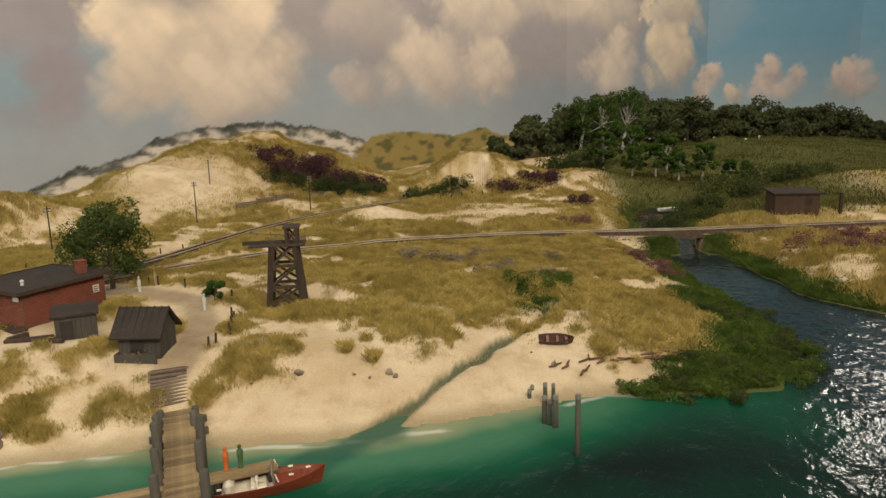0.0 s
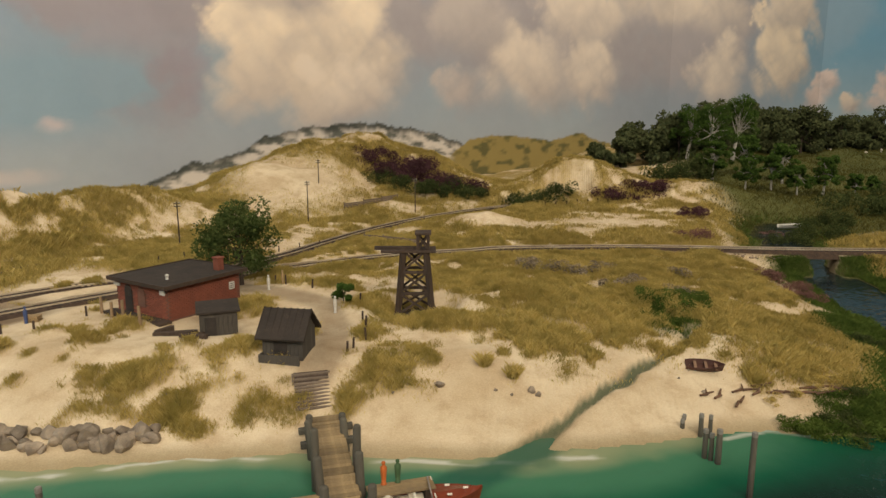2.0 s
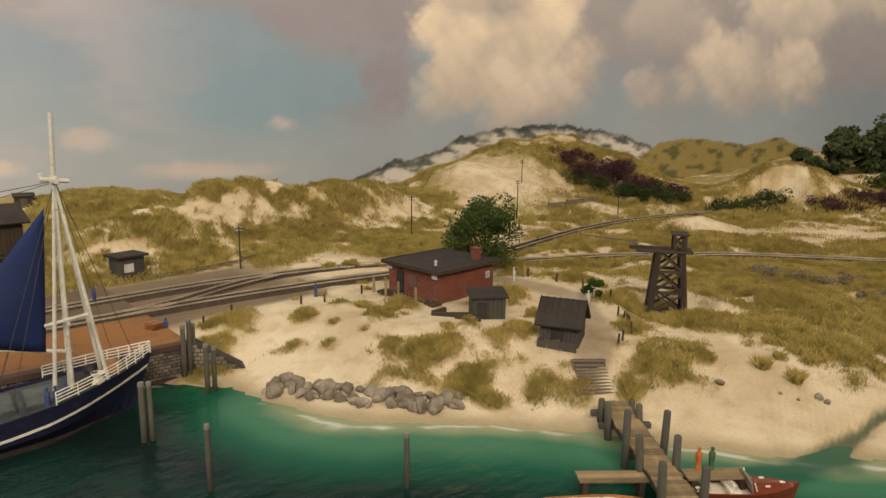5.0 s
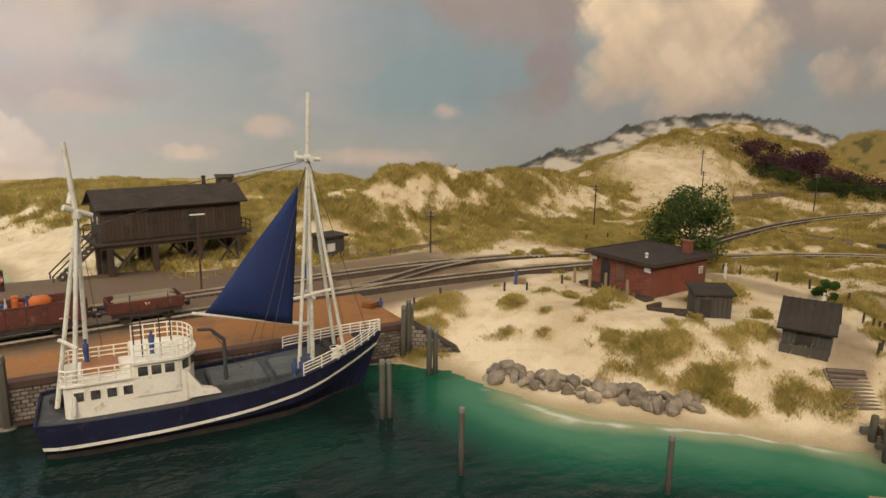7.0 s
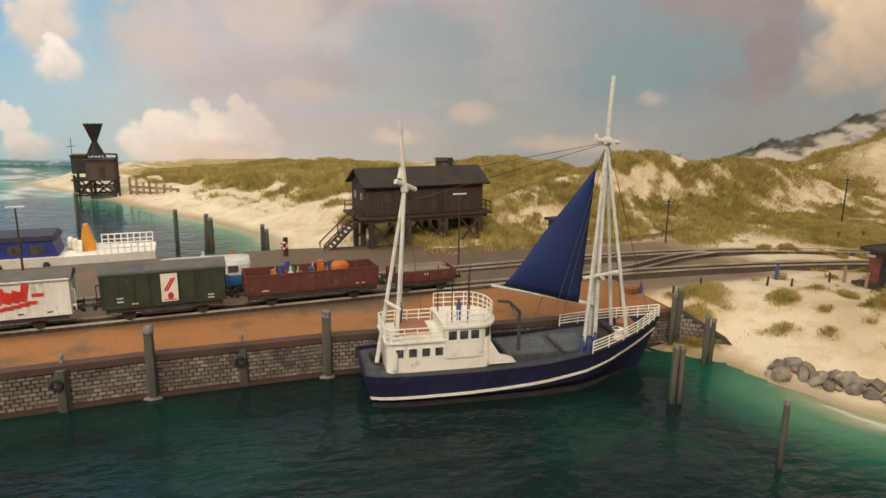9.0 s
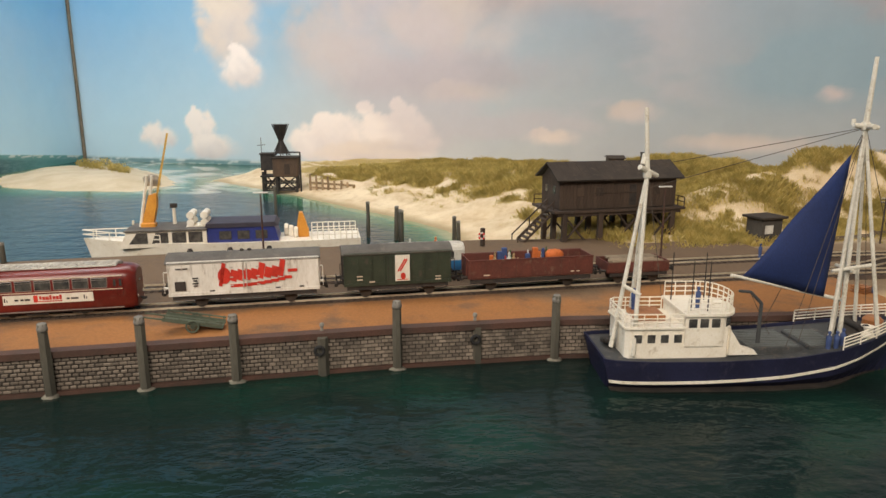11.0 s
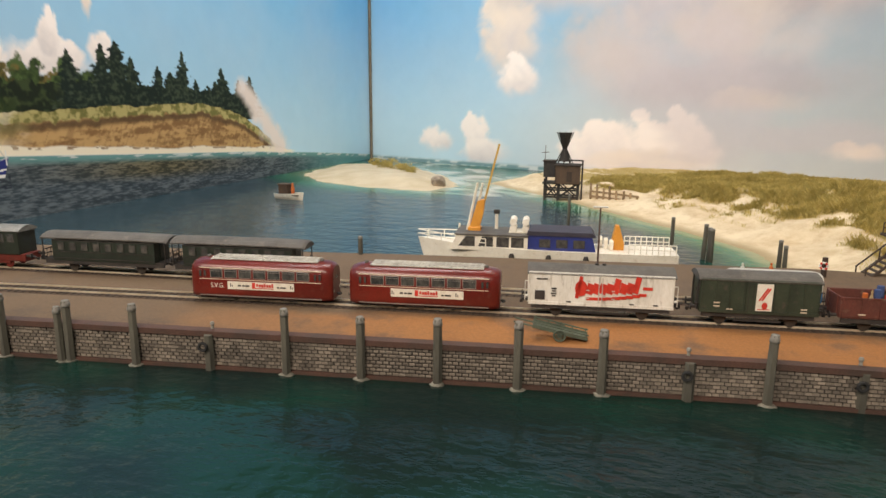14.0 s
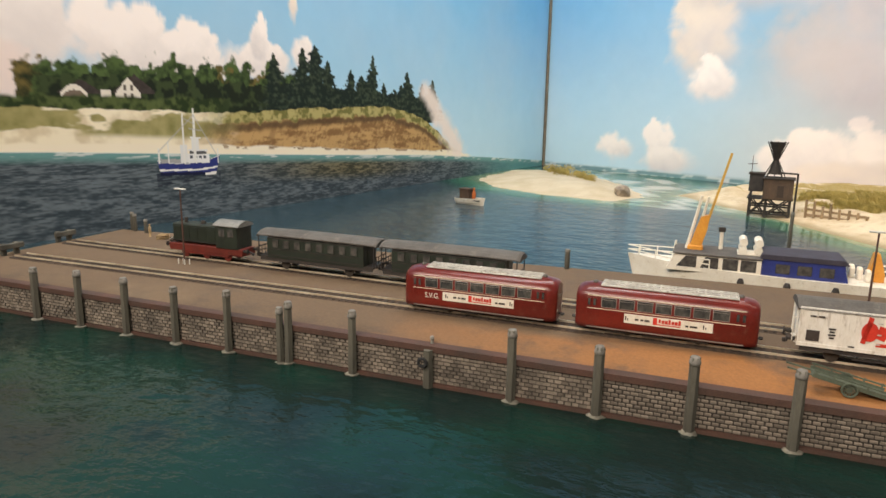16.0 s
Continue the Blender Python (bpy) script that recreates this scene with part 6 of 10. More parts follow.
def small_railcar(m):
    t = thing("rail_bus", m, "small blue and white rail bus with pale roof", "railcar")
    half = 45.0
    prof = [(-15.6, 6), (-16, 10), (-16, 17.5)]
    prof = prof + [(-y, z) for y, z in prof[::-1]]
    ends = ((-half, 0.8), (-half + 2.5, 0.93), (-half + 8, 1), (half - 8, 1), (half - 2.5, 0.93), (half, 0.8))
    b = bmesh.new()
    loft(b, [[(x, y * w, z) for y, z in prof] for x, w in ends])
    mpart("lower_body", b, BLUE, t, "bright blue lower body")
    prof = [(-16, 17.6), (-15.6, 29), (-13, 32)]
    prof = prof + [(-y, z) for y, z in prof[::-1]]
    b = bmesh.new()
    loft(b, [[(x, y * w, z) for y, z in prof] for x, w in ends])
    mpart("upper_body", b, CARWHITE, t, "white window band")
    prof = [(-14, 31.8), (-10, 34.6), (0, 36), (10, 34.6), (14, 31.8)]
    b = bmesh.new()
    loft(b, [[(x, y * w, z - (1 - w) * 6) for y, z in prof] for x, w in ends])
    mpart("roof", b, SILVER, t, "pale grey roof", smooth=False)
    for side in (-1, 1):
        for k in range(5):
            b = bmesh.new()
            box(b, -27 + k * 13.5, side * 15.9, 24, 10.6, 0.7, 7.4, 0.3)
            mpart("pane", b, GLASS, t)
    for end in (-1, 1):
        for y in (-7, 7):
            b = bmesh.new()
            box(b, end * (half - 0.6), y, 24.4, 1.8, 9, 7.6, 0.3)
            mpart("end_window", b, GLASS, t)
    b = bmesh.new()
    box(b, 0, 0, 6, 80, 24, 4)
    box(b, half + 3, 0, 8, 6, 26, 2)
    mpart("underframe", b, BLACK, t)
    wheels(t, (-24, 24), 5.0)
    return t


RAIL_TOP = 0.0395
railcar(quay(-0.270, 0.0995, RAIL_TOP, 0.3) @ Matrix.Diagonal((1, 1.06, 1.17, 1)), True)
railcar(quay(-0.0985, 0.1003, RAIL_TOP, 0.1) @ Matrix.Diagonal((1, 1.06, 1.17, 1)), False)
reefer(quay(0.0755, 0.1005, RAIL_TOP, 0) @ Matrix.Diagonal((1, 1.06, 1.32, 1)))
green_wagon(quay(0.2215, 0.1003, RAIL_TOP, -0.2) @ Matrix.Diagonal((1, 1.06, 1.34, 1)))
open_wagon(quay(0.3605, 0.0996, RAIL_TOP, -0.5) @ Matrix.Diagonal((1, 1.06, 1.20, 1)))
low_wagon(quay(0.4805, 0.0982, RAIL_TOP, -1.2) @ Matrix.Diagonal((1, 1.06, 1.12, 1)))
locomotive(quay(-0.672, 0.1862, RAIL_TOP, -0.6) @ Matrix.Diagonal((1, 1, 1.26, 1)))
coach(quay(-0.504, 0.1832, RAIL_TOP, -0.9) @ Matrix.Diagonal((1.02, 1.05, 1.28, 1)))
coach(quay(-0.333, 0.1808, RAIL_TOP, -0.6) @ Matrix.Diagonal((1.02, 1.05, 1.28, 1)))
small_railcar(quay(0.262, 0.1695, RAIL_TOP, -1.4))

# ---- fishing cutter ----
NAVY = material("navy_hull", (0.016, 0.018, 0.046), (0.012, 0.013, 0.032), rough=0.6, spec=0.2, scale=40.0, dirt=(0.035, 0.035, 0.06))
SHIPWHITE = material("ship_white", (0.84, 0.79, 0.68), (0.74, 0.68, 0.56), rough=0.45, scale=45.0, dirt=(0.50, 0.42, 0.30))
DECK = material("grey_deck", (0.06, 0.063, 0.065), (0.04, 0.042, 0.042), rough=0.75, scale=50.0, dirt=(0.13, 0.11, 0.09))
SAIL = material("blue_sailcloth", (0.012, 0.028, 0.115), (0.010, 0.02, 0.08), rough=0.8, scale=18.0, stretch=(1, 1, 0.5), fine=900.0)
ROPE = material("tarred_rope", (0.085, 0.07, 0.055), rough=0.9)
ORANGEWOOD = material("varnished_hatch", (0.36, 0.15, 0.05), (0.26, 0.10, 0.035), rough=0.4, scale=60.0)
SPAR = material("painted_spar", (0.70, 0.67, 0.58), (0.56, 0.53, 0.45), rough=0.6, scale=60.0, dirt=(0.4, 0.34, 0.25))


HATCHGREY = material("hatch_grey", (0.105, 0.115, 0.112), (0.08, 0.086, 0.083), rough=0.6, scale=60.0, vary=0.1)


def cutter():
    t = thing("fishing_cutter", quay(0.507, -0.0752, 0, -9.3) @ Matrix.Diagonal((1, 1.03, 1, 1)), "navy blue fishing cutter with white wheelhouse and blue sail", "ship")

    def top(s):
        return float(np.interp(s, [0, 0.15, 0.35, 0.55, 0.7, 0.82, 0.92, 1], [27.5, 26.5, 26.5, 28.5, 33, 39, 44.5, 50]))

    def beam_at(s):
        return float(np.interp(s, [0, 0.04, 0.12, 0.3, 0.55, 0.7, 0.8, 0.88, 0.94, 1], [32, 36, 38, 39.5, 39.5, 36, 29, 20, 11, 0.6]))

    def place(s, z):
        k = max(0.0, min(1.0, z / top(s)))
        wide = beam_at(s) * (0.96 + 0.04 * k ** 0.7) * (1 if z >= 0 else 1 + z * 0.05)
        pinch = 1 - (1 - k) * smooth(0.72, 1.0, np.array(s)) * 0.55
        return (-133 + 249 * s) * (1 - k) + (-140 + 278 * s) * k, wide * float(pinch)

    stations = [i / 30 for i in range(31)]

    def band(z0, z1, out, mat, name, label="", close=False):
        rings = []
        for s in stations:
            a, b = z0(s), z1(s)
            xa, wa = place(s, a)
            xb, wb = place(s, b)
            xm, wm = place(s, (a + b) / 2)
            left = [(xa, -wa - out, a), (xm, -wm - out, (a + b) / 2), (xb, -wb - out, b)]
            rings.append(left + [(x, -y, z) for x, y, z in left[::-1]])
        bm_ = bmesh.new()
        loft(bm_, rings)
        return mpart(name, bm_, mat, t, label, smooth=False)

    stripe = lambda s: 8.5 + 30.0 * s ** 3.2
    band(lambda s: -9.0, lambda s: top(s) - 3.2, 0.0, NAVY, "hull", "navy blue hull")
    band(lambda s: stripe(s) - 1.1, lambda s: stripe(s) + 1.1, 1.0, SHIPWHITE, "rubbing_strake", "white stripe along the hull")
    band(lambda s: -1.5, lambda s: 2.0, 0.25, BLACK, "boot_topping", "black band at the waterline")
    # bulwark: thin wall over the deck
    b = bmesh.new()
    for side in (-1, 1):
        pts = []
        for s in stations:
            x0, w0 = place(s, top(s) - 3.6)
            x1, w1 = place(s, top(s))
            pts.append([(x0, side * w0, top(s) - 3.6), (x1, side * w1, top(s)), (x1, side * max(w1 - 1.5, 0.1), top(s)), (x0, side * max(w0 - 1.5, 0.1), top(s) - 3.6)])
        loft(b, pts)
    for s in (0.0,):
        x1, w1 = place(s, top(s) - 1)
        box(b, x1 + 0.8, 0, top(s) - 2, 1.6, 2 * w1, 4)
    mpart("bulwark", b, NAVY, t)
    b = bmesh.new()
    pts = []
    for s in stations:
        z = top(s) - 3.0
        x, w = place(s, z)
        pts.append([(x, -w + 0.6, z), (x, w - 0.6, z), (x, w - 0.6, z - 1), (x, -w + 0.6, z - 1)])
    loft(b, pts)
    mpart("deck", b, DECK, t, "dark grey deck")
    # cargo hatches with corrugated lids
    for x, w in ((6, 46), (52, 34)):
        b = bmesh.new()
        box(b, x, 0, 27.2, w, 42, 6.8, 0.5)
        h = mpart("hatch", b, DECK, t)
        for k in range(10):
            b = bmesh.new()
            box(b, x, -18 + k * 4, 31.0, w - 3, 2.6, 1.2, 0.3)
            mpart("hatch_board", b, HATCHGREY, h, "grey hatch board")
    # lower deckhouse
    b = bmesh.new()
    prism(b, [(-120, -20), (-117, -23), (-36, -23), (-32, -20), (-32, 20), (-36, 23), (-117, 23), (-120, 20)], "z", 18, 49)
    house = mpart("deckhouse", b, SHIPWHITE, t, "white deckhouse")
    b = bmesh.new()
    prism(b, [(-122, -22), (-118, -25), (-70, -25), (-70, 25), (-118, 25), (-122, 22)], "z", 49, 50.6)
    mpart("deckhouse_roof", b, SHIPWHITE, t)
    for side in (-1, 1):
        for x in (-110, -99, -88, -77):
            b = bmesh.new()
            box(b, x, side * 23.1, 40.5, 8.4, 0.7, 9.0, 0.5)
            f = mpart("window", b, SHIPWHITE, house)
            f.parent = house
            b = bmesh.new()
            box(b, x, side * 23.4, 40.5, 6.6, 0.6, 7.2, 0.3)
            mpart("pane", b, GLASS, house)
    # wheelhouse with rounded front
    front = [(-72, -24.5), (-44, -24.5)] + [(-44 + 17 * math.sin(a), -24.5 * math.cos(a)) for a in np.linspace(0.2, math.pi - 0.2, 11)] + [(-44, 24.5), (-72, 24.5)]
    b = bmesh.new()
    prism(b, front, "z", 34, 60)
    wheelhouse = mpart("wheelhouse", b, SHIPWHITE, t, "white wheelhouse with rounded front")
    b = bmesh.new()
    prism(b, [(x * 1.0 + (2.5 if x > -56 else -1.5), y * 1.09) for x, y in front], "z", 60, 62.2)
    mpart("wheelhouse_roof", b, SHIPWHITE, t)
    for side in (-1, 1):
        for x in (-66, -56.5, -47):
            b = bmesh.new()
            box(b, x, side * 24.6, 53.8, 7.0, 0.7, 7.5, 0.4)
            mpart("pane", b, GLASS, wheelhouse)
    for a in np.linspace(0.55, math.pi - 0.55, 5):
        b = bmesh.new()
        m = Matrix.Translation((-44 + 16.8 * math.sin(a), -24.3 * math.cos(a), 53.8)) @ Matrix.Rotation(math.atan2(-math.cos(a) * 17, math.sin(a) * 24.5), 4, "Z")
        box(b, 0, 0, 0, 0.9, 6.6, 7.5, 0.4, m)
        mpart("pane", b, GLASS, wheelhouse)
    b = bmesh.new()
    prism(b, [(-34, 26), (-10, 26), (-13, 30), (-24, 33), (-30, 42), (-34, 48)], "y", -24.5, -19)
    mpart("side_wing", b, SHIPWHITE, t)

    def railing(name, pts, z, tall, rails, step, mat=SHIPWHITE, closed=False):
        bm_ = bmesh.new()
        path = [Vector((x, y, 0)) for x, y in pts] + ([Vector((*pts[0], 0))] if closed else [])
        for a, c in zip(path, path[1:]):
            n = max(1, round((c - a).length / step))
            for k in range(n):
                p = a.lerp(c, k / n)
                zz = z(p.x) if callable(z) else z
                rod(bm_, (p.x, p.y, zz), (p.x, p.y, zz + tall), 0.55, n=5)
            for r in range(1, rails + 1):
                za, zc = (z(a.x), z(c.x)) if callable(z) else (z, z)
                rod(bm_, (a.x, a.y, za + tall * r / rails), (c.x, c.y, zc + tall * r / rails), 0.55, n=5)
        p = path[-1]
        zz = z(p.x) if callable(z) else z
        rod(bm_, (p.x, p.y, zz), (p.x, p.y, zz + tall), 0.55, n=5)
        return mpart(name, bm_, mat, t, "white tube railing")

    railing("roof_railing", [(x * 0.99, y * 1.04) for x, y in front], 62.2, 13, 3, 9)
    railing("house_railing", [(-74, -24), (-117, -24), (-121, -20), (-121, 20), (-117, 24), (-74, 24)], 50.6, 11, 3, 11)
    top_x = lambda x: top(min(1, max(0, (x + 133) / 271)))
    for side in (-1, 1):
        pts = []
        for s in (0.70, 0.76, 0.82, 0.88, 0.94, 0.995):
            x, w = place(s, top(s))
            pts.append((x, side * max(w - 0.8, 0.2)))
        railing("bow_railing", pts, top_x, 11, 4, 12)
    # masts
    b = bmesh.new()
    apex = (73, 0, 210)
    for foot in ((71, -5, 26), (71, 5, 26)):
        rod(b, foot, apex, 2.0, 1.6, 8)
    rod(b, apex, (75, 0, 264), 2.2, 1.6, 8)
    mast = mpart("foremast", b, SPAR, t, "white painted foremast")
    for foot in ((98, -15, 34), (98, 15, 34), (56, -14, 26)):
        b = bmesh.new()
        rod(b, foot, apex, 1.7, 1.3, 8)
        mpart("mast_leg", b, SPAR, t)
    b = bmesh.new()
    rod(b, (73, -11, 210), (73, 11, 210), 2.2, 2.0, 8)
    rod(b, (63, 0, 211), (84, 0, 209), 2.0, 1.8, 8)
    box(b, 73, 0, 210, 6, 6, 7, 1)
    rod(b, (64, 2, 211), (64, 2, 216), 1.6, n=6)
    mpart("crosstree", b, SPAR, mast)
    b = bmesh.new()
    rod(b, (72, -12, 92), (72, 12, 92), 1.6, n=8)
    rod(b, (55, -8, 92), (90, -8, 97), 1.6, n=8)
    mpart("spreader", b, SPAR, mast)
    b = bmesh.new()
    apex2 = (-101, 5, 172)
    for foot in ((-126, -4, 27), (-114, -25, 27), (-104, 16, 50)):
        rod(b, foot, apex2, 1.9, 1.5, 8)
    rod(b, apex2, (-105, 5, 225), 2.1, 1.7, 8)
    aft = mpart("aft_mast", b, SPAR, t, "white painted aft mast")
    b = bmesh.new()
    rod(b, (-109, 1, 178), (-91, 10, 170), 2.4, 2.0, 8)
    box(b, -101, 5, 172, 6, 6, 8, 1.4)
    rod(b, (-105, 5, 180), (-103, 7, 188), 2.2, n=7)
    mpart("mast_tackle", b, SPAR, aft)
    b = bmesh.new()
    rod(b, (-120, -10, 82), (-108, -17, 76), 1.6, n=7)
    mpart("mast_brace", b, SPAR, aft)
    # sail and boom
    b = bmesh.new()
    n = 14
    head, tack, clew = Vector((64, -1, 188)), Vector((55, -2, 68)), Vector((-17, 0, 85))
    grid = []
    for i in range(n + 1):
        for j in range(n + 1 - i):
            k, l = i / n, j / n
            p = tack * (1 - k - l) + head * k + clew * l
            belly = 27 * k * l * (1 - k - l) * 6
            grid.append((i, j, b.verts.new(p + Vector((0, -belly - 3 * l * math.sin(k * 9), 0)))))
    at = {(i, j): v for i, j, v in grid}
    for i in range(n):
        for j in range(n - i):
            b.faces.new((at[i, j], at[i + 1, j], at[i, j + 1]))
            if (i + 1, j + 1) in at:
                b.faces.new((at[i + 1, j], at[i + 1, j + 1], at[i, j + 1]))
    sail = mpart("sail", b, SAIL, t, "triangular dark blue sail", smooth=True)
    mod = sail.modifiers.new("cloth", "SOLIDIFY")
    mod.thickness = 0.0006
    b = bmesh.new()
    rod(b, (74, 0, 64), (-26, 0, 87.5), 1.7, 1.3, 8)
    mpart("boom", b, SPAR, t, "white boom under the sail")
    b = bmesh.new()
    rod(b, (-4, -12, 28), (-4, -12, 66), 1.7, 1.5, 8)
    rod(b, (-4, -12, 66), (-14, -12, 76), 1.5, 1.3, 8)
    rod(b, (-14, -12, 76), (-24, -12, 77), 1.3, 1.2, 8)
    mpart("davit", b, DECK, t, "dark bent davit post")
    for a, c in (((73, 0, 209), (-101, 5, 178)), ((73, 2, 208), (-100, 6, 160)), ((73, 0, 208), (12, -26, 33)), ((73, 0, 208), (20, 26, 33)), ((74, 0, 209), (122, -10, 50)), ((74, 0, 209), (110, 20, 46)), ((73, 0, 207), (26, -20, 34)), ((-101, 5, 176), (-92, -20, 76)), ((-14, -12, 75), (10, -4, 36))):
        b = bmesh.new()
        rod(b, a, c, 0.28, n=4)
        mpart("rope", b, ROPE, t, "thin dark rigging rope")
    for x, y in ((-65, -16), (-52, -18), (-70, 14), (-42, 12)):
        b = bmesh.new()
        rod(b, (x, y, 62), (x, y, 104), 0.6, 0.4, 5)
        mpart("aerial", b, BLACK, t)
    # deck gear
    b = bmesh.new()
    box(b, 80, 0, 34, 15, 28, 9, 1)
    lathe(b, [(5, -13), (5.4, -11), (3, -10), (3, 10), (5.4, 11), (5, 13)], 10, Matrix.Translation((88, 0, 41)) @ Matrix.Rotation(radians(90), 4, "X"))
    mpart("winch", b, BLACK, t)
    b = bmesh.new()
    lathe(b, [(6, 38), (8, 40), (8, 46), (5, 49)], 12, Matrix.Translation((104, 2, 0)))
    mpart("rope_drum", b, ORANGEWOOD, t, "orange brown wooden drum")
    b = bmesh.new()
    lathe(b, [(5, 36), (6, 40), (3.5, 44), (5.5, 48)], 12, Matrix.Translation((90, -12, -3)))
    mpart("vent_cowl", b, SHIPWHITE, t)
    b = bmesh.new()
    box(b, -95, 4, 53, 26, 24, 5, 0.8)
    mpart("skylight", b, ORANGEWOOD, t, "varnished wooden skylight")
    b = bmesh.new()
    for k in range(7):
        a = k * 0.9
        box(b, -126 + 3 * math.cos(a), 6 + 5 * math.sin(a), 26 + k, 5, 5, 4, 0.6)
    mpart("net_pile", b, BLACK, t)
    base = t.matrix_basis
    for k, (x, y, z) in enumerate(((50, -23, 26), (56, -24, 26.5), (63, -21, 27.5), (-58, -12, 62.2), (-104, 10, 55))):
        figure("figurine", base @ Matrix.Translation((x * 0.001, y * 0.001, z * 0.001)), CRATE[3], "dark blue peg figurine standing on the cutter", 19)


cutter()

# ---- wharf house on stilts ----
DARKWOOD = material("dark_boards", (0.070, 0.046, 0.032), (0.042, 0.030, 0.022), rough=0.8, scale=50.0, stretch=(1, 1, 0.25), vary=0.16, dirt=(0.085, 0.065, 0.05))
TARROOF = material("tar_roof", (0.044, 0.034, 0.027), (0.028, 0.023, 0.019), rough=0.9, scale=40.0, dirt=(0.07, 0.052, 0.04))
DARKGLASS = GLASS


def board_wall(parent, x0, x1, y, z0, z1, step, mat, name="board", axis="x", thick=1.0):
    """Upright boards side by side, each a part."""
    n = max(1, round((x1 - x0) / step))
    w = (x1 - x0) / n
    b = bmesh.new()
    if axis == "x":
        box(b, 0, 0, (z1 - z0) / 2, w - 0.25, thick, z1 - z0, 0.12)
    else:
        box(b, 0, 0, (z1 - z0) / 2, thick, w - 0.25, z1 - z0, 0.12)
    first = mpart(name, b, mat, parent)
    for k in range(n):
        c = x0 + w * (k + 0.5)
        m = Matrix.Translation(((c if axis == "x" else y) * 0.001, (y if axis == "x" else c) * 0.001, z0 * 0.001))
        if k == 0:
            first.matrix_basis = m
        else:
            share(name, first, parent, m)


def wharf_house():
    # local x along the quay, y away from the harbour basin
    t = thing("wharf_house", quay(0.573, 0.357, 0.031, 2), "dark timber house on tall stilts beside the pier", "house")
    L, D = 91, 32
    b = bmesh.new()
    box(b, 0, 0, 71, 2 * L - 4, 2 * D - 4, 41)
    mpart("core", b, DARKWOOD, t)
    for side in (-1, 1):
        board_wall(t, -L, L, side * D, 50, 93, 5.2, DARKWOOD)
        board_wall(t, -D, D, side * L, 50, 94, 5.2, DARKWOOD, axis="y")
    b = bmesh.new()
    for side in (-1, 1):
        prism(b, [(-D - 9, 90), (0, 112), (0, 114.5), (-D - 10, 92)] if side < 0 else [(D + 9, 90), (0, 112), (0, 114.5), (D + 10, 92)], "x", -L - 8, L + 8)
    roof = mpart("roof", b, TARROOF, t, "dark tarred gable roof")
    for k in range(15):
        x = -L - 7 + k * (2 * L + 14) / 14
        for side in (-1, 1):
            b = bmesh.new()
            beam(b, (x, side * (D + 9), 92.1), (x, side * 0.5, 114.5), 0.7, 0.5)
            mpart("roof_batten", b, TARROOF, roof)
    for side in (-1, 1):
        b = bmesh.new()
        prism(b, [(-D, 92), (D, 92), (0, 112)], "x", side * (L - 1.5), side * (L + 0.4))
        mpart("gable", b, DARKWOOD, t)
    b = bmesh.new()
    rod(b, (52, 0, 108), (52, 0, 124), 2.6, 2.4, 10)
    rod(b, (52, 0, 124), (52, 0, 126), 3.4, 3.0, 10)
    mpart("stove_pipe", b, BLACK, roof)
    b = bmesh.new()
    box(b, 0, 0, 47.5, 2 * L + 22, 2 * D + 24, 3.4, 0.3)
    mpart("platform", b, DARKWOOD, t, "dark plank platform")
    for y in (-D - 6, 0, D + 4):
        for x in (-85, -30, 28, 84):
            b = bmesh.new()
            box(b, x, y, 17, 7, 7, 62, 0.4)
            mpart("stilt", b, DARKWOOD, t)
    b = bmesh.new()
    for y in (-D - 6, D + 4):
        for x in (-85, -2, 52):
            beam(b, (x, y - 2, 6), (x + 32, y - 2, 42), 2.4)
            beam(b, (x + 32, y + 2, 6), (x, y + 2, 42), 2.4)
        box(b, 0, y, 43.5, 2 * L + 10, 5, 5)
    mpart("brace", b, DARKWOOD, t)
    b = bmesh.new()
    box(b, 22, -D - 0.6, 68, 11, 0.8, 30, 0.3)
    mpart("door_opening", b, BLACK, t)
    b = bmesh.new()
    box(b, -8, -D - 1.1, 72, 66, 0.8, 1.4)
    box(b, -8, -D - 1.1, 88, 66, 0.8, 1.4)
    mpart("rail_board", b, DARKWOOD, t)
    for x in (-60, -30, 60):
        b = bmesh.new()
        box(b, x, -D - 0.7, 74, 11, 0.8, 12, 0.3)
        mpart("shutter", b, DARKWOOD, t)
    for y in (-14, 14):
        b = bmesh.new()
        box(b, -L - 0.7, y, 76, 0.8, 9, 11, 0.3)
        mpart("window", b, GLASS, t)
    b = bmesh.new()
    for k in range(10):
        x = -L - 8 - k * 5.2
        box(b, x, -16, 46 - k * 5.0, 6, 24, 1.2)
    for y in (-28, -4):
        beam(b, (-L - 6, y, 46), (-L - 62, y, -6), 2.6)
        beam(b, (-L - 6, y, 62), (-L - 60, y, 12), 1.6)
        for k in (0, 5, 10):
            x = -L - 7 - k * 5.2
            rod(b, (x, y, 46 - k * 5.0), (x, y, 61 - k * 4.8), 0.9, n=5)
    mpart("stair", b, DARKWOOD, t, "dark timber stair")
    b = bmesh.new()
    for x in np.linspace(-L - 9, L + 9, 14):
        rod(b, (x, D + 9, 49), (x, D + 9, 63), 0.8, n=5)
    for y in np.linspace(-D - 9, D + 9, 6):
        rod(b, (L + 10, y, 49), (L + 10, y, 63), 0.8, n=5)
    for z in (56, 63):
        rod(b, (-L - 9, D + 9, z), (L + 9, D + 9, z), 0.7, n=5)
        rod(b, (L + 10, -D - 9, z), (L + 10, D + 9, z), 0.7, n=5)
    mpart("railing", b, DARKWOOD, t)


wharf_house()

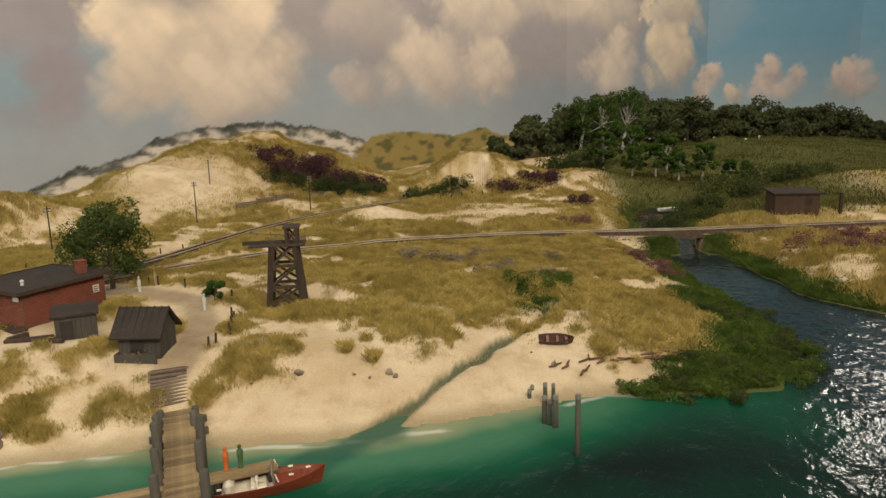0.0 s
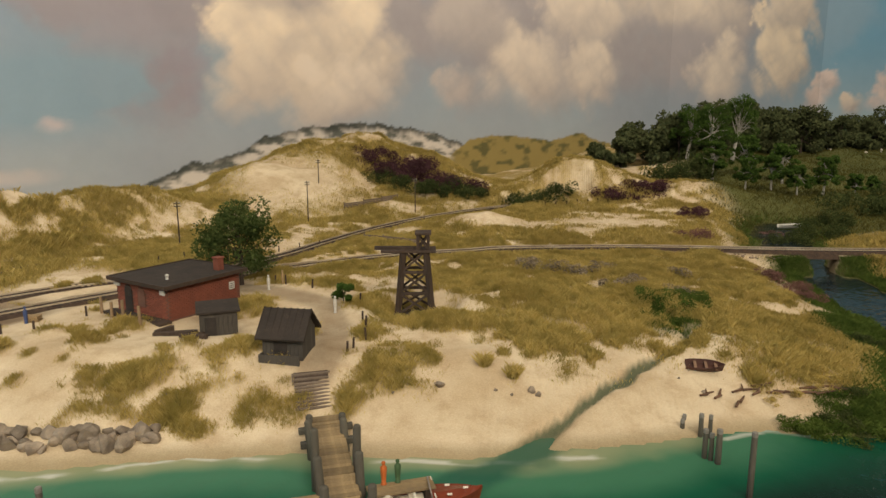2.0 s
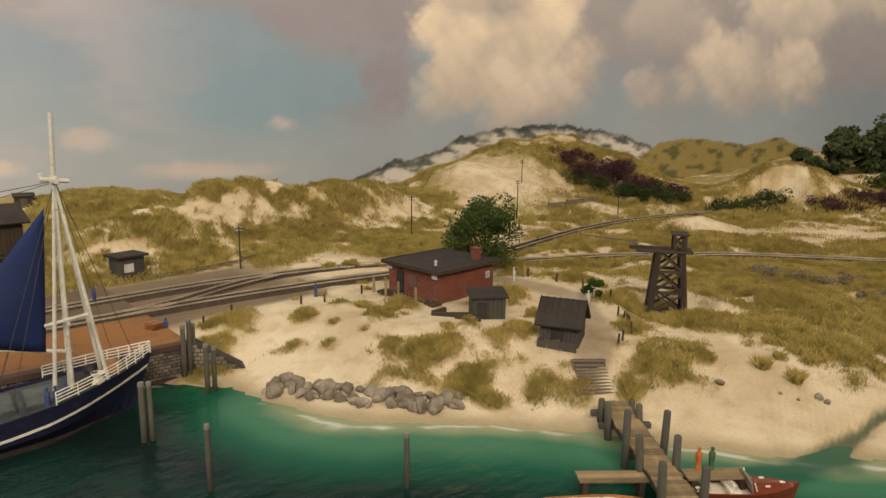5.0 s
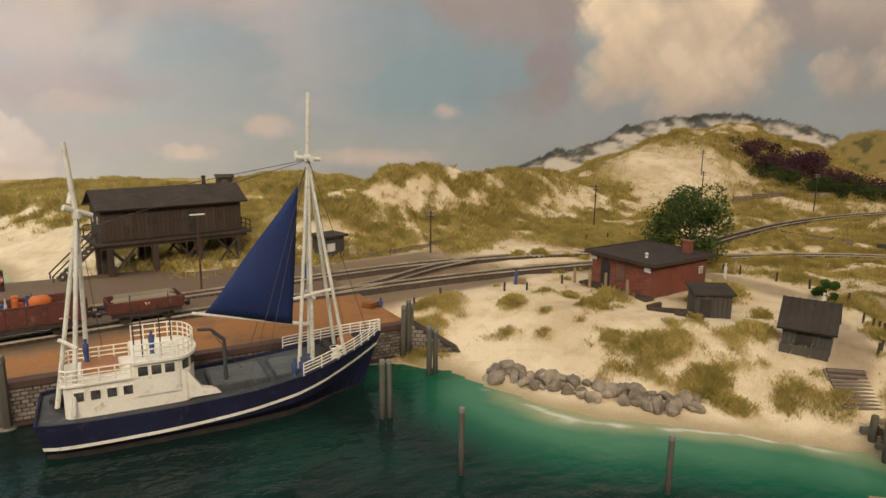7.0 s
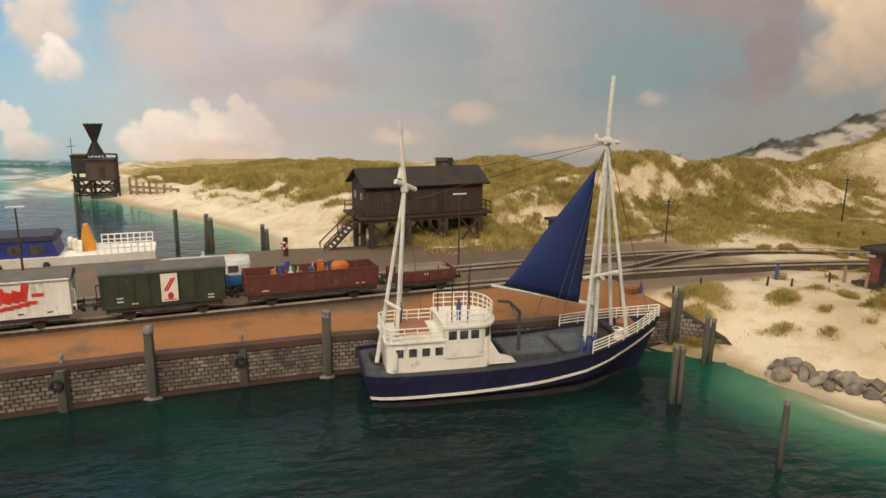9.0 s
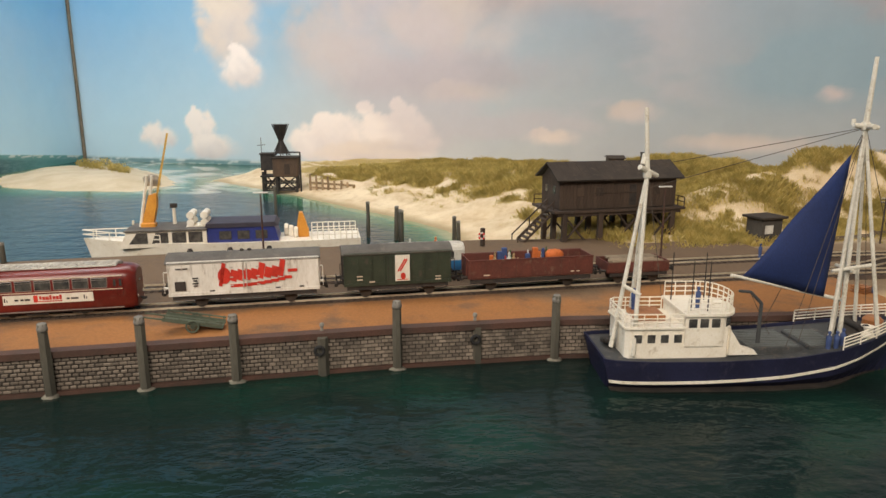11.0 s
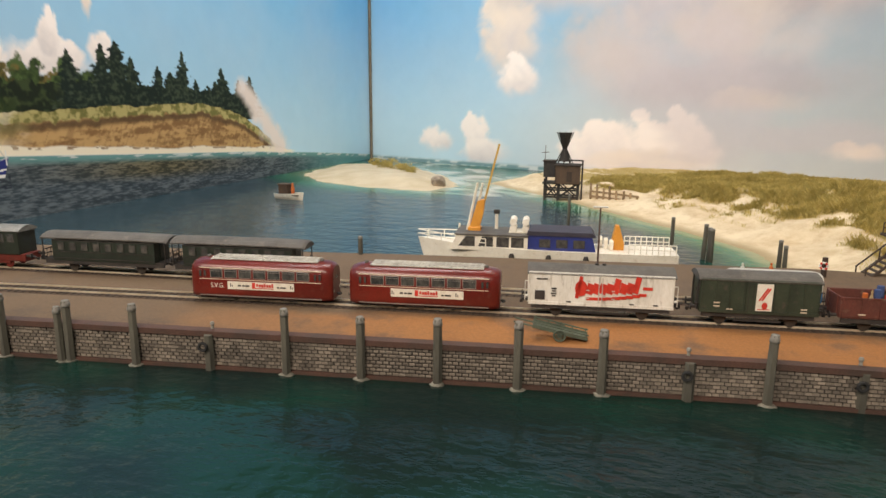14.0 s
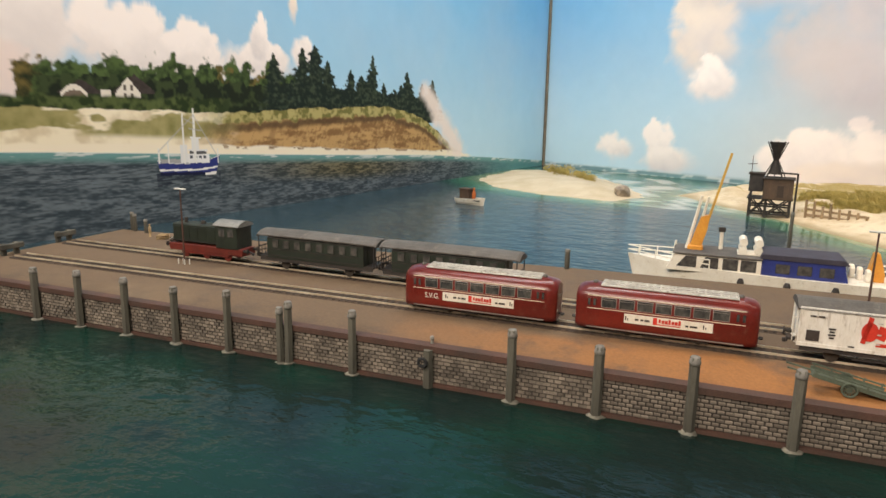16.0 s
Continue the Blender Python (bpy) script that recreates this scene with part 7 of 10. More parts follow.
def dune_hut():
    """A small dark hut on the dune behind the wharf house; its roof shows over the ridge."""
    x, y = -1.365, 0.856
    z = ground_at(x, y)
    tall = (0.113 - z) * 1000
    t = thing("dune_hut", pose(x, y, z - 0.003, 0, 0, 55), "small dark timber hut on the dune behind the wharf", "hut")
    b = bmesh.new()
    box(b, 0, 0, tall / 2, 32, 34, tall, 0.6)
    mpart("wall", b, DARKWOOD, t)
    b = bmesh.new()
    prism(b, [(-21, tall - 1), (0, tall + 4), (21, tall + 1), (21, tall + 2.5), (0, tall + 6), (-21, tall + 1)], "x", -19, 19)
    mpart("roof", b, TARROOF, t)
    b = bmesh.new()
    box(b, 0, -17.4, tall * 0.45, 12, 1.2, tall * 0.8, 0.2)
    mpart("door", b, HUTDOOR, t)


HUTDOOR = material("grey_hut_door", (0.12, 0.10, 0.085), (0.08, 0.07, 0.06), rough=0.85, scale=60.0)
dune_hut()

# ---- beacon hut on the spit ----
HUTBROWN = material("beacon_boards", (0.095, 0.058, 0.036), (0.06, 0.04, 0.028), rough=0.8, scale=50.0, stretch=(1, 1, 0.3), vary=0.15)
FENCEPALE = material("pale_pile", (0.33, 0.23, 0.13), (0.24, 0.165, 0.095), rough=0.85, scale=60.0, stretch=(1, 1, 0.2), vary=0.15)


def beacon():
    z = ground_at(-2.01, 0.345)
    t = thing("beacon_hut", pose(-2.01, 0.345, z, 0, 0, 62), "dark timber beacon hut with hourglass top mark", "beacon")
    b = bmesh.new()
    box(b, 9, -6, 66, 62, 50, 46, 0.8)
    body = mpart("hut_body", b, HUTBROWN, t, "brown boarded hut")
    b = bmesh.new()
    box(b, -38, 4, 78, 30, 40, 40, 0.8)
    mpart("annex", b, BLACK, t)
    b = bmesh.new()
    box(b, 9, -6, 90.5, 68, 56, 3.4, 0.6)
    box(b, -38, 4, 99, 36, 44, 3.0, 0.6)
    mpart("hut_roof", b, TARROOF, t)
    for x in (-48, -14, 36):
        for y in (-20, 20):
            b = bmesh.new()
            box(b, x, y, 26, 5.5, 5.5, 58)
            mpart("leg", b, BLACK, t)
    braces = [((a, y, 2), (c, y, 44)) for y in (-21, 21) for a, c in ((-48, -14), (-14, -48), (-14, 36), (36, -14))]
    braces += [((x, y, 4), (x, -y, 42)) for x in (-48, 36) for y in (-20, 20)]
    for p, c in braces:
        b = bmesh.new()
        beam(b, p, c, 3)
        mpart("cross_brace", b, BLACK, t)
    b = bmesh.new()
    box(b, -6, 0, 43.5, 96, 54, 4)
    mpart("platform", b, BLACK, t)
    for z in (8, 26):
        for y in (-21, 21):
            b = bmesh.new()
            box(b, -6, y, z, 88, 3.4, 4)
            mpart("girt", b, BLACK, t)
    b = bmesh.new()
    for s in np.linspace(0, 2 * math.pi, 8, endpoint=False):
        c, d = math.cos(s), math.sin(s)
        beam(b, (-2 + 22 * c, 22 * d, 94), (-2 + 4 * c, 4 * d, 132), 2.2)
        beam(b, (-2 + 4 * c, 4 * d, 130), (-2 + 21 * c, 21 * d, 173), 2.2)
    lathe(b, [(15, 99), (3.5, 131)], 8, Matrix.Translation((-2, 0, 0)))
    lathe(b, [(3.5, 131), (18, 172)], 8, Matrix.Translation((-2, 0, 0)))
    mpart("top_mark", b, BLACK, t, "black slatted hourglass mark")
    b = bmesh.new()
    rod(b, (46, -22, -2), (46, -22, 104), 2.2, n=7)
    rod(b, (46, -22, 103), (10, -10, 103), 2.0, n=7)
    mpart("hoist", b, BLACK, t)
    b = bmesh.new()
    rod(b, (-50, -10, 98), (-50, -10, 140), 0.8, n=5)
    rod(b, (-60, -10, 120), (-40, -10, 122), 0.8, n=5)
    mpart("antenna", b, COPING, t)
    b = bmesh.new()
    box(b, 14, -31.3, 62, 13, 0.8, 26)
    mpart("hut_door", b, DARKWOOD, body)
    f = thing("groyne_fence", pose(-1.955, 0.395, ground_at(-1.955, 0.395), 0, 0, 28), "row of pale timber piles joined by boards", "fence")
    rng = random.Random(3)
    for k in range(8):
        b = bmesh.new()
        rod(b, (k * 19, 0, -12), (k * 19, rng.uniform(-3, 3), 40 - k * 2.2 + rng.uniform(-6, 6)), 3.2, 2.8, 7)
        mpart("jetty_post", b, FENCEPALE, f)
    for z in (10, 22):
        b = bmesh.new()
        box(b, 66, 3, z - 3, 140, 1.5, 5)
        mpart("rail_board", b, FENCEPALE, f)


beacon()

# ---- brick station building, hut, shed ----
BRICK = material("red_brick", (0.265, 0.085, 0.05), (0.19, 0.062, 0.04), rough=0.85, scale=60.0, vary=0.2)
BRICKBED = material("brick_mortar", (0.17, 0.085, 0.06), (0.13, 0.07, 0.05), rough=0.95, scale=60.0)
SIGN = material("sign_white", (0.68, 0.66, 0.60), rough=0.6)


def station():
    # front (door side) faces the track; x along the front, y towards the sea side
    z = 0.0435
    fl, fr, br = Vector((-0.500, 0.690, 0)), Vector((-0.415, 0.652, 0)), Vector((-0.372, 0.745, 0))
    ang = math.degrees(math.atan2((fr - fl).y, (fr - fl).x))
    W, Dp = (fr - fl).length * 1000, (br - fr).length * 1000
    m = Matrix.Translation((fl.x, fl.y, z)) @ Matrix.Rotation(radians(ang), 4, "Z")
    t = thing("brick_station", m, "low red brick station building with flat black roof", "building")
    H = 37
    b = bmesh.new()
    box(b, W / 2, Dp / 2, H / 2 - 4, W - 1.2, Dp - 1.2, H + 8)
    core = mpart("wall_core", b, BRICKBED, t, "dull red mortared wall")
    b = bmesh.new()
    box(b, 0, 0, 0, 5.4, 0.7, 1.75, 0.12)
    first = mpart("brick", b, BRICK, core)
    rows, count = 17, 0
    for r in range(rows):
        zz = 1.0 + r * 2.15
        n = int(W / 5.9)
        for k in range(n):
            x = 3.2 + k * 5.9 + (2.9 if r % 2 else 0)
            if x > W - 2.4 or (16 < x < 30 and 2 < zz < 27) or (40 < x < 54 and 9 < zz < 26):
                continue
            mm_ = Matrix.Translation((x * 0.001, 0.0003, zz * 0.001))
            if count == 0:
                first.matrix_basis = mm_
            else:
                share("brick", first, core, mm_)
            count += 1
    rest = bmesh.new()
    for r in range(rows):
        zz = 1.0 + r * 2.15
        for k in range(int(Dp / 5.9)):
            y = 3.2 + k * 5.9 + (2.9 if r % 2 else 0)
            if y > Dp - 2.4:
                continue
            box(rest, W - 0.3, y, zz, 0.7, 5.4, 1.75)
            box(rest, 0.3, y, zz, 0.7, 5.4, 1.75)
        for k in range(int(W / 5.9)):
            x = 3.2 + k * 5.9 + (2.9 if r % 2 else 0)
            if x < W - 2.4:
                box(rest, x, Dp - 0.3, zz, 5.4, 0.7, 1.75)
    tagged(mpart("brickwork", rest, BRICK, core), kind="stuff")
    b = bmesh.new()
    prism(b, [(-6, -7), (W + 6, -7), (W + 6, Dp + 6), (-6, Dp + 6)], "z", H - 0.5, H + 2.6)
    roof = mpart("roof", b, TARROOF, t, "flat black tarred roof")
    b = bmesh.new()
    for x in (-6, W + 6):
        box(b, x, Dp / 2, H + 1.4, 1.6, Dp + 14, 4.4)
    for y in (-7, Dp + 6):
        box(b, W / 2, y, H + 1.4, W + 12, 1.6, 4.4)
    mpart("roof_edge", b, DARKWOOD, roof)
    b = bmesh.new()
    box(b, W - 18, Dp - 16, H + 9, 9, 9, 16, 0.4)
    box(b, W - 18, Dp - 16, H + 17.4, 11, 11, 2, 0.4)
    mpart("chimney", b, BRICK, roof, "red brick chimney")
    b = bmesh.new()
    lathe(b, [(2.2, H + 2), (1.4, H + 5), (2.4, H + 7.5), (0.6, H + 9)], 9, Matrix.Translation((W - 26, 20, 0)))
    mpart("roof_vent", b, SIGN, roof, "small pale roof vent")
    for x, w, z0, z1, mat, nm in ((23, 13, 0, 26, BLACK, "doorway"), (47, 13, 10, 25, BRICKBED, "bricked_window")):
        b = bmesh.new()
        box(b, x, -0.2, (z0 + z1) / 2, w, 1.2, z1 - z0)
        lathe(b, [(w / 2, -0.5), (w / 2, 0.5)], 16, Matrix.Translation((x, -0.2, z1)) @ Matrix.Rotation(radians(90), 4, "X"))
        mpart(nm, b, mat, t)
    b = bmesh.new()
    box(b, W - 6, -2.0, 31, 9, 0.8, 5)
    box(b, 4, -1.4, 31, 11, 0.8, 3.6)
    mpart("name_board", b, SIGN, t, "small white sign board")
    b = bmesh.new()
    box(b, W / 2, -8, -1, W + 10, 16, 3.4, 0.4)
    mpart("front_step", b, DARKWOOD, t)
    s = thing("white_sign", m @ Matrix.Translation((W * 0.001 + 0.0015, Dp * 0.00086, 0.022)), "small white notice board on the brick wall", "sign")
    b = bmesh.new()
    box(b, 0, 0, 0, 0.9, 8, 9, 0.2)
    mpart("board", b, SIGN, s)
    b = bmesh.new()
    for k in range(3):
        box(b, 0.6, 0, -2.4 + k * 2.4, 0.4, 5.4, 0.8)
    mpart("print_bars", b, INK, s)


station()


def privy():
    x, y = -0.349, 0.634
    t = thing("tool_hut", pose(x, y, 0.040, 0, 0, 28), "small weathered dark timber hut beside the station", "hut")
    b = bmesh.new()
    box(b, 0, 0, 12, 36, 26, 26)
    mpart("core", b, DARKGREY, t)
    for side in (-1, 1):
        board_wall(t, -18.5, 18.5, side * 13.5, -1, 25, 4.4, DARKGREY)
        board_wall(t, -13.5, 13.5, side * 18.5, -1, 25, 4.4, DARKGREY, axis="y")
    b = bmesh.new()
    prism(b, [(-17, 24.0), (17, 28.5), (17, 30.5), (-17, 26.0)], "x", -22, 22)
    mpart("roof", b, TARROOF, t)
    b = bmesh.new()
    box(b, -8, -14.2, 10, 11, 0.8, 19, 0.2)
    mpart("door_leaf", b, BLACK, t)
    w = thing("timber_trough", pose(-0.386, 0.612, 0.040, 0, 0, 8), "rough dark timber trough on the sand", "trough")
    for k, (dx, dy, turn, n) in enumerate(((0, 0, 12, 44), (22, -9, -8, 30), (-16, 12, 60, 22), (30, 4, 75, 20))):
        b = bmesh.new()
        box(b, 0, 0, 2.5, n, 5, 6, 0.6)
        mpart("beam", b, DARKWOOD, w, m=Matrix.Translation((dx * 0.001, dy * 0.001, 0)) @ Matrix.Rotation(radians(turn), 4, "Z"))


DARKGREY = material("grey_boards", (0.085, 0.075, 0.062), (0.058, 0.052, 0.045), rough=0.85, scale=50.0, stretch=(1, 1, 0.2), vary=0.18)
privy()


def shed():
    t = thing("beach_shed", pose(-0.252, 0.583, 0.034, 0, 0, -2) @ Matrix.Diagonal((0.94, 0.94, 0.94, 1)), "small dark timber shed with steep black roof", "shed")
    W, D = 21, 18
    b = bmesh.new()
    box(b, 0, 0, 14, 2 * W - 2, 2 * D - 2, 34)
    mpart("core", b, DARKWOOD, t)
    for side in (-1, 1):
        board_wall(t, -W, W, side * D, -3, 29, 4.2, DARKGREY)
        board_wall(t, -D, D, side * W, -3, 31, 4.2, DARKGREY, axis="y")
    for side in (-1, 1):
        b = bmesh.new()
        prism(b, [(-D, 29), (D, 29), (0, 50)], "x", side * (W - 1.4), side * (W + 0.4))
        mpart("gable", b, DARKGREY, t)
    b = bmesh.new()
    for side in (-1, 1):
        prism(b, [(side * (D + 7), 25.0), (0, 50.0), (0, 52.4), (side * (D + 8), 27.0)], "x", -W - 5, W + 5)
    roof = mpart("roof", b, TARROOF, t, "steep dark tarred roof")
    for k in range(8):
        x = -W - 4 + k * (2 * W + 8) / 7
        for side in (-1, 1):
            b = bmesh.new()
            beam(b, (x, side * (D + 7), 27.6), (x, side * 0.4, 52.8), 0.9, 0.8)
            mpart("roof_batten", b, TARROOF, roof)
    b = bmesh.new()
    box(b, -2, -D - 0.8, 13, 14, 0.9, 24, 0.2)
    mpart("door_leaf", b, BLACK, t)
    b = bmesh.new()
    box(b, 0, -D - 9, 4, 2 * W, 1.6, 14, 0.2)
    box(b, -W, -D - 5, 4, 1.6, 10, 14, 0.2)
    mpart("board_fence", b, DARKGREY, t)
    p = thing("plank_step", pose(-0.285, 0.553, 0.031, 0, 0, 30), "short dark plank step in the sand", "step")
    b = bmesh.new()
    box(b, 0, 0, 2, 26, 9, 5, 0.5)
    mpart("plank", b, DARKWOOD, p)


shed()


def trestle():
    t = thing("timber_tower", pose(-0.156, 0.748, 0.037, 0, 0, 8), "tall dark braced timber trestle tower", "tower")
    foot, head, H = 20.5, 13.5, 73
    corner = [(-1, -1), (1, -1), (1, 1), (-1, 1)]
    for sx, sy in corner:
        b = bmesh.new()
        beam(b, (sx * foot, sy * foot * 0.8, -6), (sx * head, sy * head * 0.8, H), 5.2)
        mpart("leg", b, DARKWOOD, t)
    for (ax, ay), (cx, cy) in zip(corner, corner[1:] + corner[:1]):
        for k in range(3):
            z0, z1 = k * 25, (k + 1) * 25
            f0, f1 = foot + (head - foot) * z0 / H, foot + (head - foot) * z1 / H
            b = bmesh.new()
            beam(b, (ax * f0, ay * f0 * 0.8, z0), (cx * f1, cy * f1 * 0.8, z1), 2.4)
            beam(b, (cx * f0, cy * f0 * 0.8, z0), (ax * f1, ay * f1 * 0.8, z1), 2.4)
            mpart("brace", b, DARKWOOD, t)
            b = bmesh.new()
            beam(b, (ax * f1, ay * f1 * 0.8, z1), (cx * f1, cy * f1 * 0.8, z1), 3.2)
            mpart("girt", b, DARKWOOD, t)
    b = bmesh.new()
    box(b, -7, 0, H + 1.4, 64, 30, 2.8, 0.3)
    mpart("platform", b, DARKWOOD, t)
    for x in (4, 16):
        for y in (-10, 10):
            b = bmesh.new()
            box(b, x, y, H + 11, 3.4, 3.4, 22)
            mpart("upper_post", b, DARKWOOD, t)
    b = bmesh.new()
    for y in (-10, 10):
        beam(b, (4, y, H + 3), (16, y, H + 20), 2)
        beam(b, (16, y, H + 3), (4, y, H + 20), 2)
    box(b, 10, 0, H + 22, 19, 26, 2.4)
    mpart("head_frame", b, DARKWOOD, t)
    b = bmesh.new()
    box(b, -24, -2, H + 4, 46, 6, 4)
    mpart("loading_arm", b, DARKWOOD, t)
    b = bmesh.new()
    box(b, 0, 0, -2, 50, 42, 4)
    mpart("sill", b, DARKWOOD, t)


trestle()

# ---- jetty, steps and boats ----
JETTYWOOD = material("jetty_boards", (0.31, 0.225, 0.115), (0.20, 0.145, 0.078), rough=0.85, scale=60.0, stretch=(0.3, 1, 1), vary=0.3)
STEPWOOD = material("step_boards", (0.20, 0.155, 0.115), (0.15, 0.115, 0.085), rough=0.9, scale=60.0, vary=0.15)


def steps():
    lo, hi = Vector((-0.2035, 0.508, 0.005)), Vector((-0.2195, 0.548, 0.0345))
    d = hi - lo
    ang = math.degrees(math.atan2(d.y, d.x)) - 90
    t = thing("beach_steps", pose(lo.x, lo.y, lo.z, 0, 0, ang), "worn timber steps up the sandy bank", "steps")
    run = math.hypot(d.x, d.y) * 1000
    for k in range(10):
        b = bmesh.new()
        box(b, 0, 0, 0, 31, 3.0, 2.0, 0.3)
        mpart("tread", b, STEPWOOD, t, m=Matrix.Translation((0, run * (k + 0.5) / 10 * 0.001, max(d.z * (k + 0.3) / 10, ground_at(*(lo.lerp(hi, (k + 0.5) / 10)).to_2d()) - lo.z + 0.0006))))
    for x in (-16.4, 16.4):
        b = bmesh.new()
        beam(b, (x, -2, -4), (x, run + 2, d.z * 1000 - 3), 2.0, 3.4)
        mpart("stringer", b, STEPWOOD, t)
    b = bmesh.new()
    beam(b, (0, -1, -3.4), (0, run + 1, d.z * 1000 - 1.6), 31, 2.4)
    mpart("backing", b, DARKWOOD, t, "dark boards under the treads")


steps()


def jetty():
    a, e = Vector((-0.1875, 0.486, 0)), Vector((-0.1165, 0.318, 0))
    d = e - a
    n_len = d.length * 1000
    t = thing("jetty", pose(a.x, a.y, 0, 0, 0, math.degrees(math.atan2(d.y, d.x))), "narrow plank jetty on rough timber posts", "jetty")
    rng = random.Random(8)
    z = 17.5
    x = 0.0
    while x < n_len:
        b = bmesh.new()
        box(b, 0, 0, 0, 4.5, 23 + rng.uniform(-1.4, 1.4), 1.6, 0.2)
        mpart("plank", b, JETTYWOOD, t, m=Matrix.Translation((x * 0.001, rng.uniform(-0.0006, 0.0006), (z + rng.uniform(-0.25, 0.25) + max(0, 22 - x) * 0.08) * 0.001)) @ Matrix.Rotation(rng.uniform(-0.02, 0.02), 4, "Z"))
        x += 5.0
    b = bmesh.new()
    for y in (-10, 10):
        box(b, n_len / 2, y, z - 3, n_len, 3, 4.4)
    mpart("bearer", b, DARKWOOD, t)
    for k, (x, tall) in enumerate(((5, 27), (30, 30), (78, 45), (106, 42), (150, 42))):
        for side in (-1, 1):
            b = bmesh.new()
            r = 3.1
            lathe(b, [(r, -20), (r * 1.02, tall * 0.5), (r * 0.92, tall - 1), (r * 0.7, tall)], 8)
            dx, dy = rng.uniform(-1.5, 1.5), rng.uniform(-1, 1)
            mpart("jetty_post", b, POST, t, smooth=True, m=Matrix.Translation(((x + dx) * 0.001, side * (13.6 + dy) * 0.001, rng.uniform(-0.003, 0.003))) @ Matrix.Rotation(rng.uniform(-0.06, 0.06), 4, "X"))
        b = bmesh.new()
        if k < 2:
            box(b, x, 0, 12, 5, 44, 5, 0.6)
        else:
            box(b, x, 0, 10, 4, 34, 5, 0.6)
        mpart("cross_beam", b, POST, t)
    for name, m, size in (("landing_stage", pose(-0.176, 0.367, 0.012, 0, 0, 22), (50, 15)), ("landing_stage", pose(-0.107, 0.398, 0.012, 0, 0, 24), (46, 15))):
        s = thing(name, m, "low plank landing stage beside the jetty", "landing stage", "landing stages")
        for k in range(int(size[1] / 5)):
            b = bmesh.new()
            box(b, 0, -size[1] / 2 + 2.5 + k * 5, 1.4, size[0], 4.6, 1.8, 0.2)
            mpart("plank", b, JETTYWOOD, s)
        for x in (-size[0] / 2 + 5, size[0] / 2 - 5):
            b = bmesh.new()
            box(b, x, 0, -8, 4, size[1] - 2, 18)
            mpart("support", b, DARKWOOD, s)


jetty()

MAHOGANY = material("varnished_mahogany", (0.22, 0.048, 0.022), (0.15, 0.035, 0.018), rough=0.2, scale=40.0, stretch=(0.3, 1, 1))
UPHOLSTERY = material("cream_seat", (0.80, 0.74, 0.60), rough=0.7)


def small_hull(t, L, B, H, mat, name="hull", label="", sheer=0.35, wall=1.2, stern=0.75):
    """An open boat: outer skin, inner skin and floor."""
    def sec(s, k, inset):
        wide = (B - inset) * (1 - max(0, (s - 0.45) / 0.55) ** 2.2) * min(1, stern + s * 1.2)
        zt = H * (1 + sheer * s * s)
        x = -L / 2 + L * s - (1 - k) * (0.05 * L * s)
        return x, wide * (0.45 + 0.55 * k ** 0.6), zt * k
    b = bmesh.new()
    outer, st = [], [i / 14 for i in range(15)]
    for s in st:
        left = [sec(s, k, 0) for k in (0.0, 0.35, 0.7, 1.0)]
        inner = [sec(s, k, wall) for k in (1.0, 0.6, 0.3)]
        ring = [(x, -w, z) for x, w, z in left] + [(x, -max(w - 0.0, 0.05), z) for x, w, z in inner]
        outer.append(ring + [(x, -y, z) for x, y, z in ring[::-1]])
    loft(b, outer)
    return mpart(name, b, mat, t, label)


def motorboat():
    t = thing("motorboat", pose(-0.088, 0.398, -0.0035, 0, 0, 16), "varnished mahogany motorboat moored at the jetty", "boat")
    small_hull(t, 76, 13.5, 11.5, MAHOGANY, label="varnished mahogany hull", sheer=0.35, stern=0.85)
    b = bmesh.new()
    rings = []
    for s in np.linspace(0.52, 0.995, 8):
        wide = 13.0 * (1 - max(0, (s - 0.45) / 0.55) ** 2.2)
        z = 11.5 * (1 + 0.35 * s * s)
        rings.append([(-38 + 76 * s, -wide, z - 0.4), (-38 + 76 * s, 0, z + 1.6), (-38 + 76 * s, wide, z - 0.4), (-38 + 76 * s, 0, z - 1.5)])
    loft(b, rings)
    mpart("foredeck", b, MAHOGANY, t, "glossy mahogany foredeck")
    b = bmesh.new()
    box(b, 5, 0, 15.5, 1.0, 22, 9, 0.2, Matrix.Rotation(radians(-12), 4, "Y"))
    mpart("windscreen", b, FRAME, t)
    b = bmesh.new()
    box(b, -28, 0, 12.5, 7, 18, 9, 2.2)
    mpart("stern_seat", b, UPHOLSTERY, t, "cream stern seat")
    for y in (-5, 5):
        b = bmesh.new()
        box(b, -6, y, 9, 7, 7, 3, 1)
        box(b, -9.5, y, 13, 2, 7, 8, 0.8)
        mpart("seat", b, UPHOLSTERY, t)
    b = bmesh.new()
    box(b, -12, 0, 7.4, 42, 20, 1)
    mpart("floor_boards", b, UPHOLSTERY, t, "cream floor lining")
    b = bmesh.new()
    box(b, -12, 0, 11.6, 3, 24, 3.4, 0.5)
    mpart("dashboard", b, UPHOLSTERY, t)
    for x, y in ((14, -6), (14, 6), (26, 0), (-34, -8), (-34, 8)):
        b = bmesh.new()
        box(b, x, y, 14.8 + x * 0.05, 3.4, 1.6, 1.2, 0.3)
        mpart("cleat", b, SHIPWHITE, t)
    for side in (-1, 1):
        b = bmesh.new()
        rod(b, (5, side * 11, 14), (3, side * 11, 20), 0.5, n=6)
        mpart("screen_post", b, SHIPWHITE, t)


